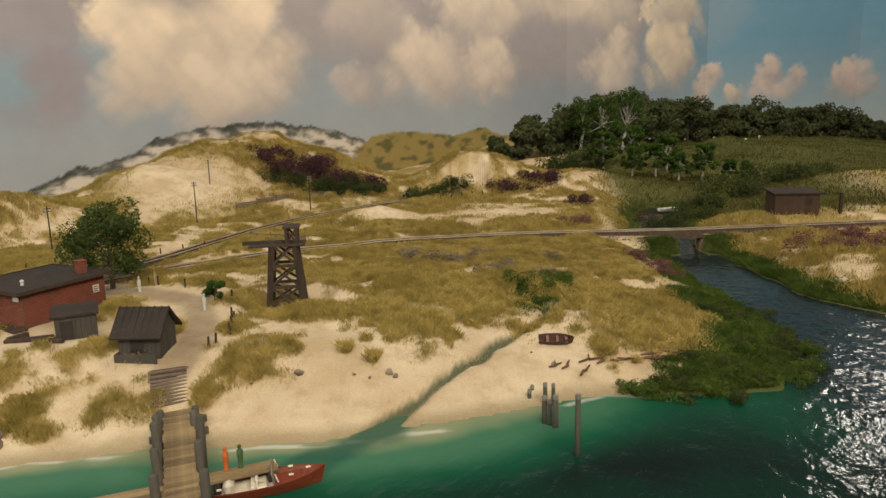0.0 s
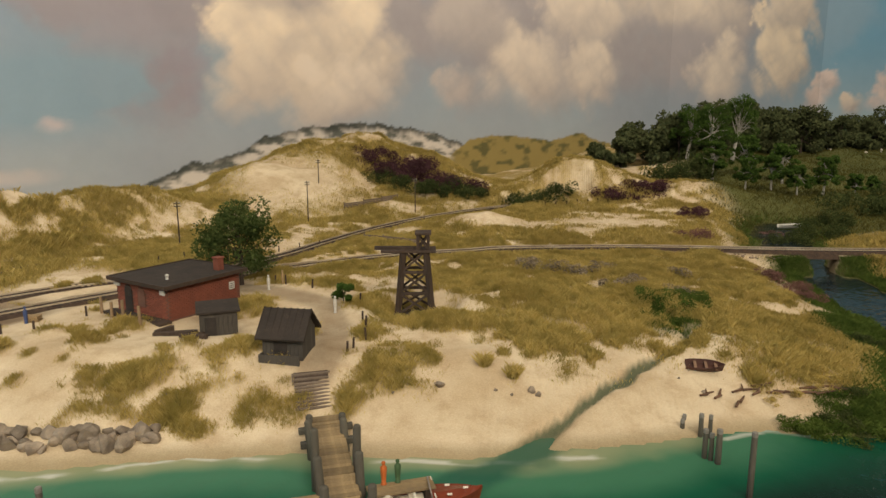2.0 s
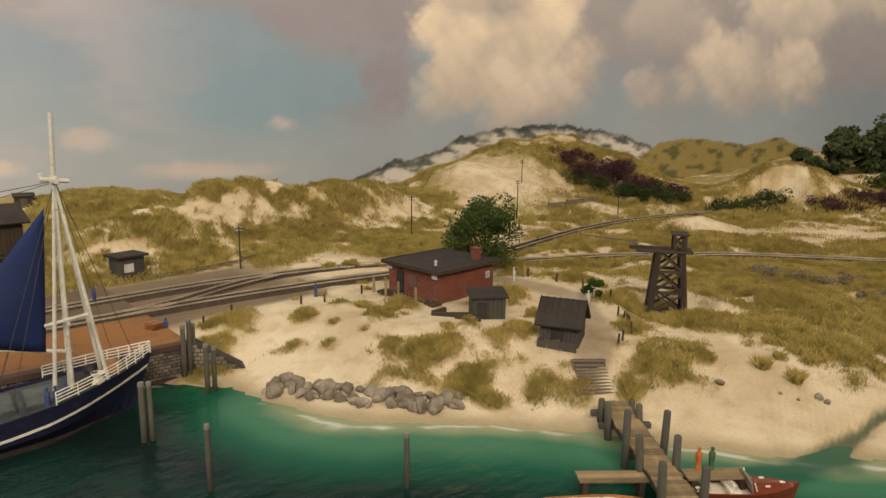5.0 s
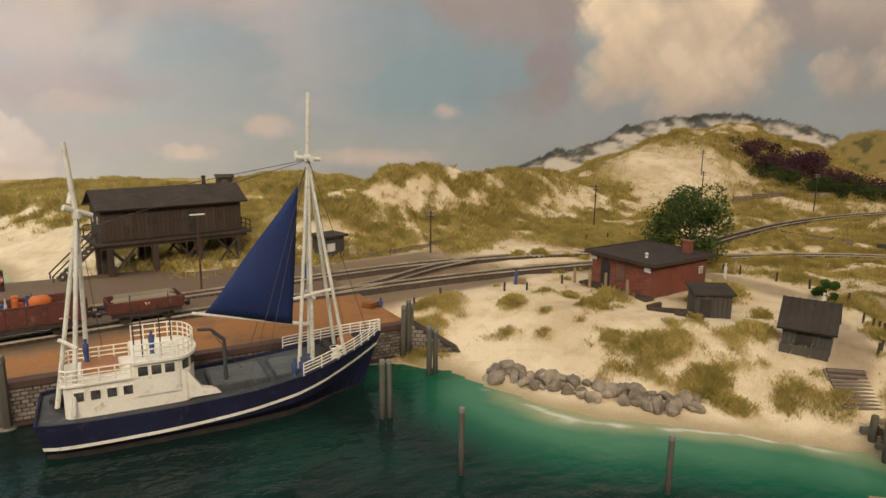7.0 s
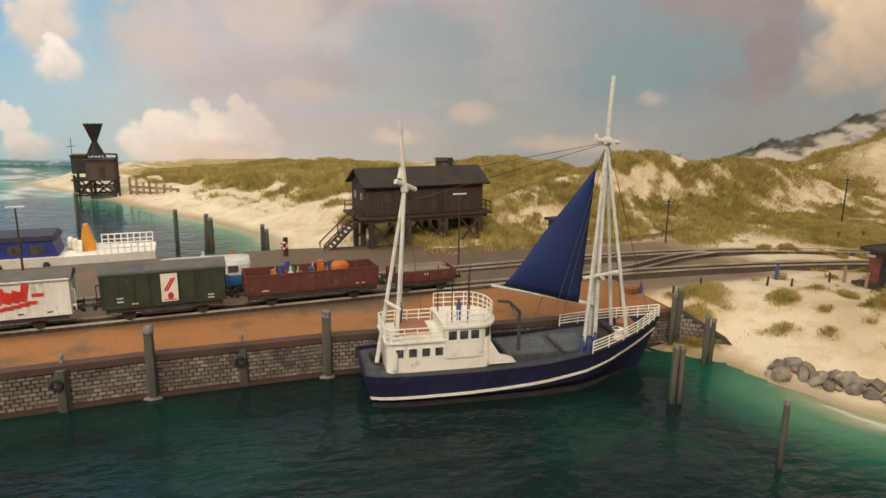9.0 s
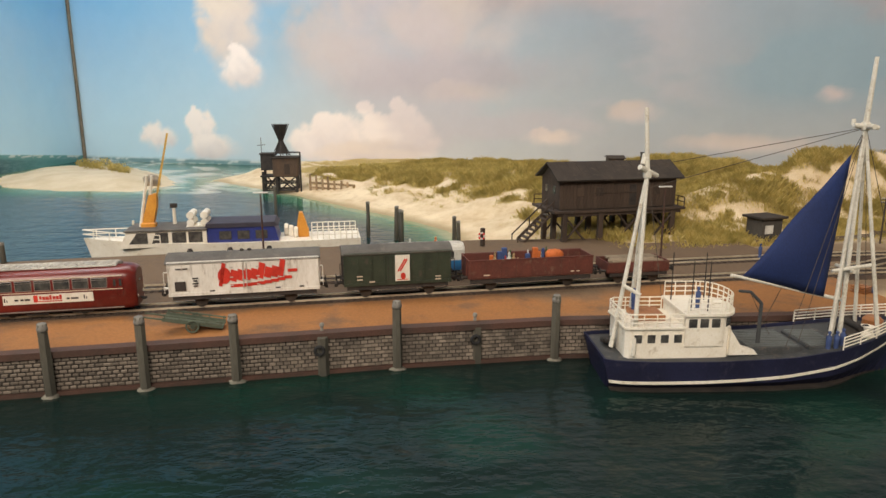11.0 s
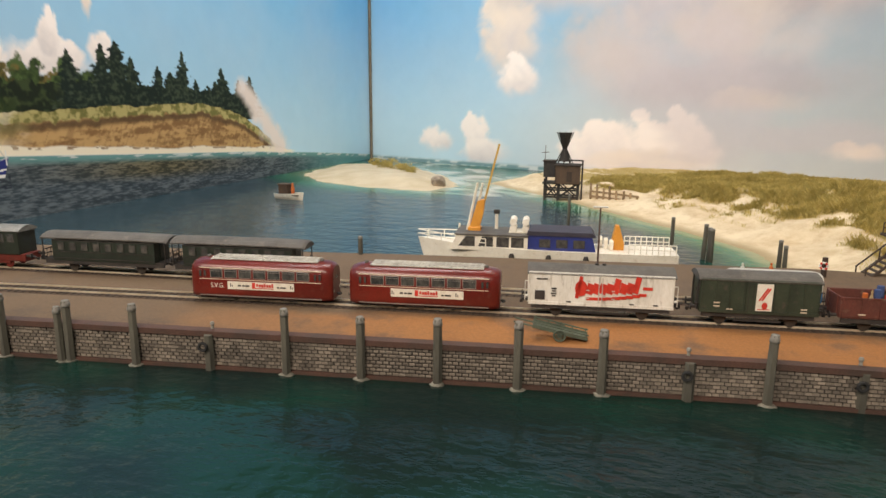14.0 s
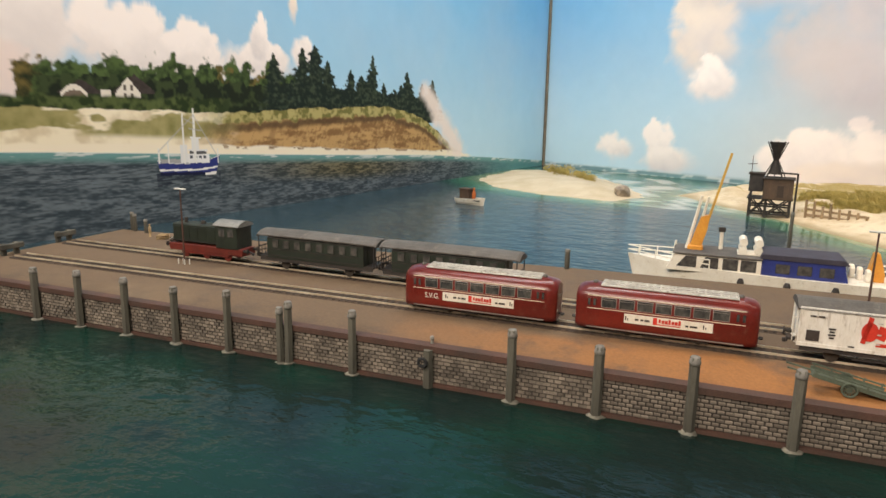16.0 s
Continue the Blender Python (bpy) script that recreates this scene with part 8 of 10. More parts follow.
motorboat()
t = thing("speedboat", pose(-0.182, 0.335, -0.003, 0, 0, 24), "second varnished boat lying under the jetty", "boat")
small_hull(t, 70, 12.5, 11, ORANGEWOOD, label="orange varnished hull", stern=0.9)
b = bmesh.new()
box(b, 0, 0, 10.8, 52, 20, 1.2, 0.3)
mpart("inner_deck", b, SHIPWHITE, t, "pale inner deck")
figure("figurine", pose(-0.119, 0.399, 0.0145), CRATE[0], "orange peg figurine on the landing stage", 17)
figure("figurine", pose(-0.110, 0.403, 0.0145), CRATE[2], "green peg figurine on the landing stage", 17)

BOATBROWN = material("boat_brown", (0.085, 0.035, 0.024), (0.055, 0.026, 0.02), rough=0.7, scale=80.0)
BOATSEAT = material("boat_thwart", (0.26, 0.16, 0.10), (0.17, 0.10, 0.065), rough=0.75, scale=80.0)
t = thing("rowing_boat", on_ground(0.148, 0.625, -6, 0.0005) @ Matrix.Rotation(radians(14), 4, "X"), "old dark brown rowing boat pulled up on the beach", "boat")
small_hull(t, 36, 8.6, 6.0, BOATBROWN, label="dark red brown hull", sheer=0.3)
b = bmesh.new()
for x in (-9, 1, 10):
    box(b, x, 0, 4.6, 2.6, 13, 0.9)
mpart("thwarts", b, BOATSEAT, t, "pale worn thwarts")

t = thing("small_boat", pose(-2.154, -0.348, 0.0, 0, 0, 48) @ Matrix.Diagonal((1.08, 1.2, 1.05, 1)), "small white cutter with dark wheelhouse on the water", "boat")
small_hull(t, 82, 15, 14, SHIPWHITE, label="white hull", sheer=0.4)
b = bmesh.new()
box(b, 0, 0, 12, 60, 22, 1.5)
mpart("deck", b, DARKWOOD, t)
b = bmesh.new()
box(b, -14, 0, 24, 28, 18, 24, 1)
box(b, -14, 0, 37, 32, 21, 2, 0.4)
mpart("wheelhouse", b, HUTBROWN, t, "dark brown wheelhouse")
b = bmesh.new()
lathe(b, [(3.6, 12), (4.4, 24), (3.8, 30), (2.2, 33), (2.8, 38), (1, 41)], 8, Matrix.Translation((8, 0, 0)))
mpart("bollard", b, CRATE[0], t, "yellow orange bollard")


# ---- white and blue ferry behind the pier ----
FERRYBLUE = material("ferry_blue", (0.03, 0.045, 0.22), (0.025, 0.035, 0.16), rough=0.4, scale=40.0)
FERRYDECK = material("ferry_dark_roof", (0.05, 0.045, 0.065), rough=0.7)
JIB = material("jib_yellow", (0.66, 0.40, 0.07), (0.5, 0.30, 0.06), rough=0.5, scale=50.0)
ORANGE = material("crane_orange", (0.72, 0.33, 0.045), (0.62, 0.26, 0.035), rough=0.45, scale=50.0)


def ferry():
    t = thing("white_ferry", quay(0.024, 0.412, 0.002, 179.0), "white and blue island ferry with orange crane behind the pier", "ship")
    # bow at +x in its own frame
    L, B = 186.0, 34.0
    b = bmesh.new()
    rings = []
    for i in range(21):
        s = i / 20
        wide = B * (1 - max(0, (s - 0.58) / 0.42) ** 2.1) * min(1, 0.86 + s)
        zt = 39 + 10 * max(0, s - 0.45) ** 1.5 * 2.0
        rake = (1 - 0) * 18 * s * s
        x = -L + 2 * L * s
        left = [(x - rake, -wide * 0.62, -6), (x - rake * 0.6, -wide * 0.86, 8), (x, -wide, zt)]
        rings.append(left + [(a, -y, z) for a, y, z in left[::-1]])
    loft(b, rings)
    mpart("hull", b, SHIPWHITE, t, "white hull")
    b = bmesh.new()
    prism(b, [(22, 36), (134, 36), (124, 58), (22, 58)], "y", -29, 29)
    house = mpart("deckhouse", b, SHIPWHITE, t, "white deckhouse with raked front")
    b = bmesh.new()
    box(b, 74, 0, 59, 106, 64, 2.4, 0.6)
    mpart("deckhouse_roof", b, ROOFGREY, t)
    for side in (-1, 1):
        for x, lean in ((36, 0), (57, 0), (80, 6), (106, 12)):
            b = bmesh.new()
            prism(b, [(x - 8.5, 41.5), (x + 9.5 + lean * 0.5, 41.5), (x + 9.5 - lean * 0.4, 56), (x - 8.5, 56)], "y", side * 29.0 - 0.5, side * 29.0 + 0.5)
            mpart("pane", b, GLASS, house)
    b = bmesh.new()
    prism(b, [(-74, 36), (22, 36), (22, 60), (-68, 60)], "y", -27, 27)
    blue = mpart("saloon", b, FERRYBLUE, t, "dark blue saloon")
    b = bmesh.new()
    prism(b, [(-73, 60), (24, 60), (22, 66), (-68, 66)], "y", -29, 29)
    mpart("saloon_roof", b, FERRYDECK, t)
    for side in (-1, 1):
        for x in (-2, -26, -50):
            b = bmesh.new()
            box(b, x, side * 27.2, 49, 16, 0.8, 12, 0.6)
            mpart("pane", b, GLASS, blue)
    for x in (26, 44):
        for z in (66, 76):
            b = bmesh.new()
            rod(b, (x, -16, z), (x, 16, z), 5.0, n=12)
            mpart("life_raft", b, SHIPWHITE, t, "white life raft drum")
    b = bmesh.new()
    box(b, 35, 0, 60, 30, 30, 3)
    mpart("raft_rack", b, SHIPWHITE, t)
    b = bmesh.new()
    rod(b, (112, 0, 58), (98, 0, 130), 2.4, 1.8, 8)
    rod(b, (104, 0, 58), (90, 6, 130), 2.4, 1.8, 8)
    rod(b, (128, -20, 44), (126, -20, 66), 1.6, n=6)
    mpart("white_mast", b, SHIPWHITE, t)
    b = bmesh.new()
    box(b, 101, 0, 62, 19, 15, 8, 1.5)
    prism(b, [(94, 64), (108, 64), (104, 80), (97, 104), (87, 106), (88, 88)], "y", -6, 6)
    crane = mpart("crane", b, ORANGE, t, "orange deck crane")
    b = bmesh.new()
    beam(b, (90, 0, 92), (68, -4, 186), 3.4, 2.6)
    mpart("crane_jib", b, JIB, crane, "yellow jib")
    b = bmesh.new()
    rod(b, (70, -14, 58), (70, -14, 84), 2.6, 2.4, 8)
    funnel = mpart("funnel", b, SHIPWHITE, t)
    b = bmesh.new()
    box(b, 70, -14, 86, 9, 6.5, 6, 0.6)
    mpart("funnel_top", b, BLACK, funnel, "black funnel cap")
    b = bmesh.new()
    box(b, -106, 0, 44, 16, 12, 14, 1)
    prism(b, [(-114, 46), (-96, 46), (-98, 58), (-101, 74), (-106, 74), (-111, 58)], "y", -7, 7)
    mpart("aft_crane", b, ORANGE, t, "orange aft crane")
    for k in range(7):
        b = bmesh.new()
        box(b, -82 - (k % 3) * 7, -16 + (k * 11) % 30, 46, 6, 6, 18 - k, 1)
        mpart("deck_gear", b, SHIPWHITE, t)
    for side in (-1, 1):
        b = bmesh.new()
        for k in range(9):
            x = -182 + k * 8
            rod(b, (x, side * 30, 39), (x, side * 30, 53), 0.8, n=5)
        rod(b, (-182, side * 30, 53), (-118, side * 30, 53), 0.8, n=5)
        rod(b, (-182, side * 30, 46), (-118, side * 30, 46), 0.8, n=5)
        mpart("railing", b, SHIPWHITE, t, "white tube railing")
        b = bmesh.new()
        for s in (0.72, 0.78, 0.84, 0.90, 0.96):
            wide = B * (1 - max(0, (s - 0.58) / 0.42) ** 2.1)
            zt = 39 + 10 * max(0, s - 0.45) ** 1.5 * 2.0
            rod(b, (-L + 2 * L * s, side * wide, zt), (-L + 2 * L * s, side * wide, zt + 11), 0.8, n=5)
        for z in (5, 11):
            pts = [(-L + 2 * L * s, side * B * (1 - max(0, (s - 0.58) / 0.42) ** 2.1), 39 + 10 * max(0, s - 0.45) ** 1.5 * 2.0 + z) for s in (0.72, 0.78, 0.84, 0.9, 0.96, 1.0)]
            for p, c in zip(pts, pts[1:]):
                rod(b, p, c, 0.8, n=5)
        mpart("railing", b, SHIPWHITE, t, "white tube railing")
    for x in (-60, -8, 44):
        b = bmesh.new()
        lathe(b, [(2.5, 8), (4.2, 12), (4.2, 30), (2.5, 34)], 9, Matrix.Translation((x, 36, 0)))
        mpart("fender", b, BLACK, t)


ferry()

# ---- harbour and shore fittings ----
IRON = material("black_iron", (0.045, 0.042, 0.04), rough=0.55, metal=0.5)
RUBBER = material("old_tyre", (0.022, 0.022, 0.022), rough=0.85)


def tyre(bm, m, r=3.6, w=1.5):
    bmesh.ops.create_uvsphere(bm, u_segments=4, v_segments=3, radius=0.01, matrix=m)
    n, k = 14, 6
    rings = [[bm.verts.new(m @ Vector(((r + w * math.cos(2 * math.pi * j / k)) * math.cos(2 * math.pi * i / n), w * math.sin(2 * math.pi * j / k), (r + w * math.cos(2 * math.pi * j / k)) * math.sin(2 * math.pi * i / n)))) for j in range(k)] for i in range(n)]
    for i in range(n):
        for j in range(k):
            bm.faces.new((rings[i][j], rings[(i + 1) % n][j], rings[(i + 1) % n][(j + 1) % k], rings[i][(j + 1) % k]))


for u in (-0.2845, 0.1434, 0.2795):
    t = thing("bollard_post", quay(u, -0.005, 0), "short quay post with bollard and hanging tyre fender", "post", "bollard posts")
    part("shaft", post_mesh(0.034, 0.0046, int(u * 1000)), POST, t)
    b = bmesh.new()
    lathe(b, [(1.6, 36), (1.2, 39), (2.2, 41), (1.6, 43), (0.5, 43.4)], 9, Matrix.Translation((0, 9, 0.6)))
    mpart("bollard", b, CAP, t, "pale iron bollard")
    b = bmesh.new()
    tyre(b, Matrix.Translation((-3, -6.0, 24)))
    mpart("tyre_fender", b, RUBBER, t, "black tyre fender")


def pile_cluster(m, spots, label):
    t = thing("pile_cluster", m, label, "post group", "post groups")
    for k, (x, y, tall, r) in enumerate(spots):
        b = bmesh.new()
        r *= 0.8
        lathe(b, [(r * 1.05, -20), (r, tall * 0.5), (r * 0.92, tall - 2), (r * 0.85, tall)], 7)
        mpart("mooring_post", b, POST, t, smooth=True, m=Matrix.Translation((x * 0.001, y * 0.001, 0)) @ Matrix.Rotation(0.03 * math.sin(k * 5 + x), 4, "X"))
        b = bmesh.new()
        lathe(b, [(r * 1.02, tall - 3), (r * 1.0, tall - 1), (r * 0.88, tall + 0.4)], 7)
        mpart("post_top", b, CAP, t, "bleached pile top", m=Matrix.Translation((x * 0.001, y * 0.001, 0)) @ Matrix.Rotation(0.03 * math.sin(k * 5 + x), 4, "X"))
    return t


pile_cluster(quay(0.603, -0.166, 0), [(0, 0, 51, 3.2), (6, -2, 50, 3.0), (3, 5, 46, 3.0)], "cluster of weathered mooring piles in the water")
pile_cluster(quay(0.688, -0.112, 0), [(0, 0, 50, 3.2), (8, 1, 45, 3.0)], "pair of weathered piles beside the stone bank")
pile_cluster(quay(0.694, -0.064, 0), [(-5, 0, 58, 3.4), (2, 1, 63, 3.4), (8, 3, 56, 3.2)], "dark piles at the corner of the quay")
pile_cluster(pose(-0.444, 0.268, 0), [(0, 0, 50, 2.7)], "single weathered post in the harbour water")
pile_cluster(pose(-0.315, 0.322, 0), [(0, 0, 42, 2.7)], "single weathered post off the beach")
pile_cluster(pose(0.134, 0.438, 0), [(0, 0, 49, 2.7)], "single tall post off the beach")
pile_cluster(pose(-1.375, 0.255, 0), [(0, 0, 62, 4.2)], "single tall pile behind the pier")
pile_cluster(pose(-1.318, 0.282, 0), [(-8, 0, 58, 4.6), (2, 3, 54, 4.6), (12, -1, 54, 5.0)], "cluster of tall piles behind the pier")
pile_cluster(pose(-1.18, 0.30, 0.02), [(0, 0, 40, 4.0), (9, 2, 34, 4.0)], "pair of piles at the back of the pier")
pile_cluster(pose(-1.62, 0.18, 0), [(0, 0, 70, 4.0)], "single pile in the turquoise shallows")
pile_cluster(quay(-0.23, 0.335, 0.03), [(0, 0, 32, 4.2)], "short pile on the back edge of the pier")
pile_cluster(pose(0.110, 0.538, -0.002), [(0, 0, 13, 2.4), (13, -8, 22, 2.6), (20, -10, 22, 2.2), (4, 12, 12, 2.2)], "short groyne posts on the wet sand")
pile_cluster(pose(0.125, 0.485, 0), [(0, 0, 28, 3.0), (-8, 8, 24, 2.6), (-4, 5, 22, 2.4)], "dark groyne posts at the waterline")
pile_cluster(pose(0.112, 0.594, 0.004), [(0, 0, 13, 2.6)], "short dark post on the beach")
pile_cluster(quay(-0.985 + 0.06, 0.30, 0.03), [(0, 0, 36, 4), (10, -4, 34, 4), (36, -8, 28, 4), (110, -4, 26, 4)], "posts at the far end of the pier")

# sloping stone wing wall beside the quay
WING = thing("stone_bank", Matrix.Identity(4), "sloping stone wing wall running down to the beach", "wall", kind="structure")
b = bmesh.new()
a, c = qpoint(0.700, -0.060), qpoint(0.745, -0.104)
d2 = (c - a).normalized()
nrm = Vector((-d2.y, d2.x, 0)) * 0.012
va = [b.verts.new((*p, z)) for p, z in ((tuple((a)[:2]), -0.01), (tuple((c)[:2]), -0.01), (tuple((c)[:2]), 0.003), (tuple((a)[:2]), 0.037))]
vb = [b.verts.new((v.co.x + nrm.x, v.co.y + nrm.y, v.co.z)) for v in va]
b.faces.new(va)
b.faces.new(vb[::-1])
for i in range(4):
    b.faces.new((va[i], va[(i + 1) % 4], vb[(i + 1) % 4], vb[i]))
wing_core = part("wall_core", b, MORTAR, WING)
b = bmesh.new()
length = (c - a).length
for r in range(8):
    z = 0.0025 + r * 0.0042
    for k in range(14):
        s = (k + (0.5 if r % 2 else 0)) * 0.0058
        if s > length or z > 0.037 - 0.034 * s / length - 0.002:
            continue
        p = a + d2 * s - nrm * 0.05
        box(b, 0, 0, 0, 0.0050, 0.0016, 0.0034, 0.0003, Matrix.Translation((p.x, p.y, z)) @ Matrix.Rotation(math.atan2(d2.y, d2.x), 4, "Z"))
tagged(part("stones", b, STONE, WING), kind="stuff")


def rock_mesh(r, seed, squash=0.75):
    rng = random.Random(seed)
    b = bmesh.new()
    bmesh.ops.create_icosphere(b, subdivisions=2, radius=r)
    planes = [(Vector((rng.uniform(-1, 1), rng.uniform(-1, 1), rng.uniform(-0.6, 1))).normalized(), r * rng.uniform(0.42, 0.72)) for _ in range(9)]
    for v in b.verts:
        for n, d in planes:
            k = v.co.dot(n) - d
            if k > 0:
                v.co -= n * k * 1.0
        v.co += Vector((rng.uniform(-1, 1), rng.uniform(-1, 1), rng.uniform(-1, 1))) * r * 0.025
        v.co.z *= squash
    return b


ROCK = material("grey_boulder", (0.30, 0.245, 0.18), (0.14, 0.115, 0.09), rough=0.85, scale=70.0, vary=0.35, dirt=(0.30, 0.22, 0.13))
rng = random.Random(21)
ROCKLINE = [(-0.505, 0.432), (-0.46, 0.432), (-0.415, 0.434), (-0.37, 0.442), (-0.335, 0.456), (-0.318, 0.463)]
pts = gauge_line(ROCKLINE, 0.008)
for k in range(70):
    p = pts[int(k / 70 * (len(pts) - 1))]
    r = rng.uniform(0.0065, 0.0115) if k % 3 else rng.uniform(0.004, 0.007)
    x, y = p.x + rng.uniform(-0.004, 0.004), p.y + rng.uniform(-0.009, 0.011)
    ob = part("boulder", rock_mesh(r, k, rng.uniform(0.7, 1.0)), ROCK)
    ob.matrix_basis = pose(x, y, max(0.0, ground_at(x, y)) + r * 0.35, 0, 0, rng.uniform(0, 360))
    tagged(ob, "grey boulder in the stone line along the beach", "boulder", "boulders along the beach")
for k, (x, y, r) in enumerate(((-0.100, 0.549, 0.0065), (-0.018, 0.556, 0.005), (-0.05, 0.55, 0.0025), (-0.035, 0.548, 0.002), (0.132, 0.62, 0.002), (0.14, 0.59, 0.003), (0.12, 0.605, 0.002), (0.20, 0.64, 0.0025), (-0.14, 0.535, 0.002), (-0.012, 0.553, 0.004), (-0.335, 0.50, 0.004))):
    ob = part("beach_stone", rock_mesh(r, 100 + k), ROCK)
    ob.matrix_basis = on_ground(x, y, k * 40, r * 0.25)
    tagged(ob, "small grey stone lying on the sand", "stone", "stones on the beach")
GRIT = material("embankment_stone", (0.36, 0.29, 0.21), (0.20, 0.155, 0.115), rough=0.9, scale=90.0)
b, q = bmesh.new(), random.Random(55)
for k in range(230):
    p = (-0.06 + 0.48 * q.random())
    x, y = p, float(np.interp(p, [-0.06, 0.18, 0.42], [1.168, 1.212, 1.217])) - q.uniform(0.022, 0.040)
    r = q.uniform(0.0012, 0.0026)
    bmesh.ops.create_icosphere(b, subdivisions=1, radius=r, matrix=Matrix.Translation((x, y, ground_at(x, y) + r * 0.6)) @ Matrix.Rotation(q.uniform(0, 6), 4, "Z") @ Matrix.Diagonal((1.3, 0.9, 0.8, 1)))
tagged(part("embankment_stones", b, GRIT), "small pale stones along the railway embankment", "stones", kind="stuff")
# driftwood
DRIFT = material("driftwood", (0.15, 0.085, 0.05), (0.10, 0.06, 0.04), rough=0.9, scale=80.0, vary=0.2)
for k in range(16):
    s = k / 15
    x, y = 0.146 + 0.16 * s + rng.uniform(-0.006, 0.006), 0.580 + 0.055 * s + rng.uniform(-0.01, 0.01)
    b = bmesh.new()
    n = rng.uniform(0.006, 0.013)
    rod(b, (-n, 0, 0), (0, rng.uniform(-0.002, 0.002), 0.0006), 0.0011, 0.0014, 6)
    rod(b, (0, 0, 0.0006), (n, rng.uniform(-0.004, 0.004), rng.uniform(0, 0.003)), 0.0014, 0.0007, 6)
    if k % 3 == 0:
        rod(b, (0, 0, 0.0006), (n * 0.4, n * 0.6, 0.003), 0.001, 0.0004, 5)
    ob = part("driftwood", b, DRIFT)
    ob.matrix_basis = on_ground(x, y, math.degrees(math.atan2(0.055, 0.16)) + rng.uniform(-40, 40), 0.0012)
    tagged(ob, "weathered brown driftwood branch on the sand", "driftwood", "driftwood on the beach")

# ---- posts, poles, lamps, fences ----
POLE = material("tarred_pole", (0.07, 0.05, 0.037), (0.05, 0.038, 0.03), rough=0.85, scale=60.0)
INSULATOR = material("white_porcelain", (0.6, 0.6, 0.56), rough=0.3)


def telegraph_pole(x, y, tall, turn=20, arms=2):
    t = thing("telegraph_pole", on_ground(x, y, turn), "thin dark timber telegraph pole with short crossarms", "pole", "telegraph poles")
    b = bmesh.new()
    rod(b, (0, 0, -6), (0, 0, tall), 1.35, 0.95, 7)
    mpart("shaft", b, POLE, t)
    for k in range(arms):
        b = bmesh.new()
        box(b, 0, 0, tall - 3 - k * 5, 11, 1.0, 1.1)
        mpart("crossarm", b, POLE, t)
        b = bmesh.new()
        for c in (-4.6, -2.2, 2.2, 4.6):
            rod(b, (c, 0, tall - 2.6 - k * 5), (c, 0, tall - 0.6 - k * 5), 0.5, n=5)
        mpart("insulators", b, INSULATOR, t)


for x, y, tall in ((-0.504, 1.394, 92), (-0.626, 1.065, 82), (-0.781, 0.754, 66), (-0.30, 1.60, 84), (-0.497, 0.978, 48), (-0.55, 1.62, 60), (-1.02, 0.58, 60)):
    telegraph_pole(x, y, tall, 30, 2)


def lamp_post(m, tall, mat):
    t = thing("pier_lamp", m, "slim pier lamp with flat pale head", "street lamp", "pier lamps")
    b = bmesh.new()
    rod(b, (0, 0, -1), (0, 0, tall), 1.3, 0.9, 7)
    mpart("pole", b, mat, t)
    b = bmesh.new()
    box(b, 0, 0, tall + 0.6, 17, 3.4, 1.6, 0.4)
    mpart("lamp_head", b, SIGN, t, "flat white lamp head")


lamp_post(quay(-0.686, 0.150, PIER_TOP), 96, COPING)
lamp_post(quay(0.085, 0.225, PIER_TOP), 92, COPING)
lamp_post(quay(0.562, 0.180, PIER_TOP), 92, COPING)
b = bmesh.new()
for k in range(4):
    rod(b, (-8 + k * 5, 3 * (k % 2), -1), (-8 + k * 5, 3 * (k % 2), 7), 0.8, n=5)
ob = mpart("guard_stakes", b, SIGN)
ob.matrix_basis = quay(-0.686, 0.148, PIER_TOP)
tagged(ob, "white stakes round the foot of the pier lamp", "stakes")


def stake_row(name, pts, tall, r, mat, label, cat, wire=True):
    t = thing(name, Matrix.Identity(4), label, cat)
    rng_ = random.Random(len(pts) * 7 + int(tall))
    for x, y in pts:
        z = ground_at(x, y)
        b = bmesh.new()
        h = tall * rng_.uniform(0.85, 1.1)
        rod(b, (0, 0, -4), (rng_.uniform(-1, 1), rng_.uniform(-1, 1), h), r, r * 0.85, 7)
        mpart("stake", b, mat, t, m=Matrix.Translation((x, y, z)))
    return t


path_pts = [(-0.196, 0.588), (-0.193, 0.600), (-0.186, 0.625), (-0.190, 0.643), (-0.194, 0.660), (-0.199, 0.676), (-0.207, 0.694), (-0.222, 0.742), (-0.262, 0.79), (-0.30, 0.80), (-0.345, 0.825), (-0.37, 0.85)]
stake_row("path_stakes", path_pts, 12, 1.3, DARKWOOD, "row of dark stakes along the sandy path", "stakes")
stake_row("yard_stakes", [(-0.641, 0.501), (-0.622, 0.527), (-0.577, 0.601), (-0.558, 0.625), (-0.534, 0.680)], 11, 1.4, DARKWOOD, "short dark stakes along the yard edge", "stakes")
stake_row("gate_posts", [(-0.521, 0.690), (-0.494, 0.668), (-0.468, 0.650), (-0.437, 0.632)], 20, 2.0, FENCEPALE, "thick pale timber posts before the station", "posts")
stake_row("hill_fence", [(0.02 + 0.028 * k, 1.72 + 0.014 * k) for k in range(9)], 14, 1.5, DARKWOOD, "dark fence stakes below the dune slope", "fence")
stake_row("track_fence", [(-0.60 + 0.028 * k, 0.95 + 0.030 * k) for k in range(8)], 12, 1.2, DARKWOOD, "fence stakes beside the climbing track", "fence")


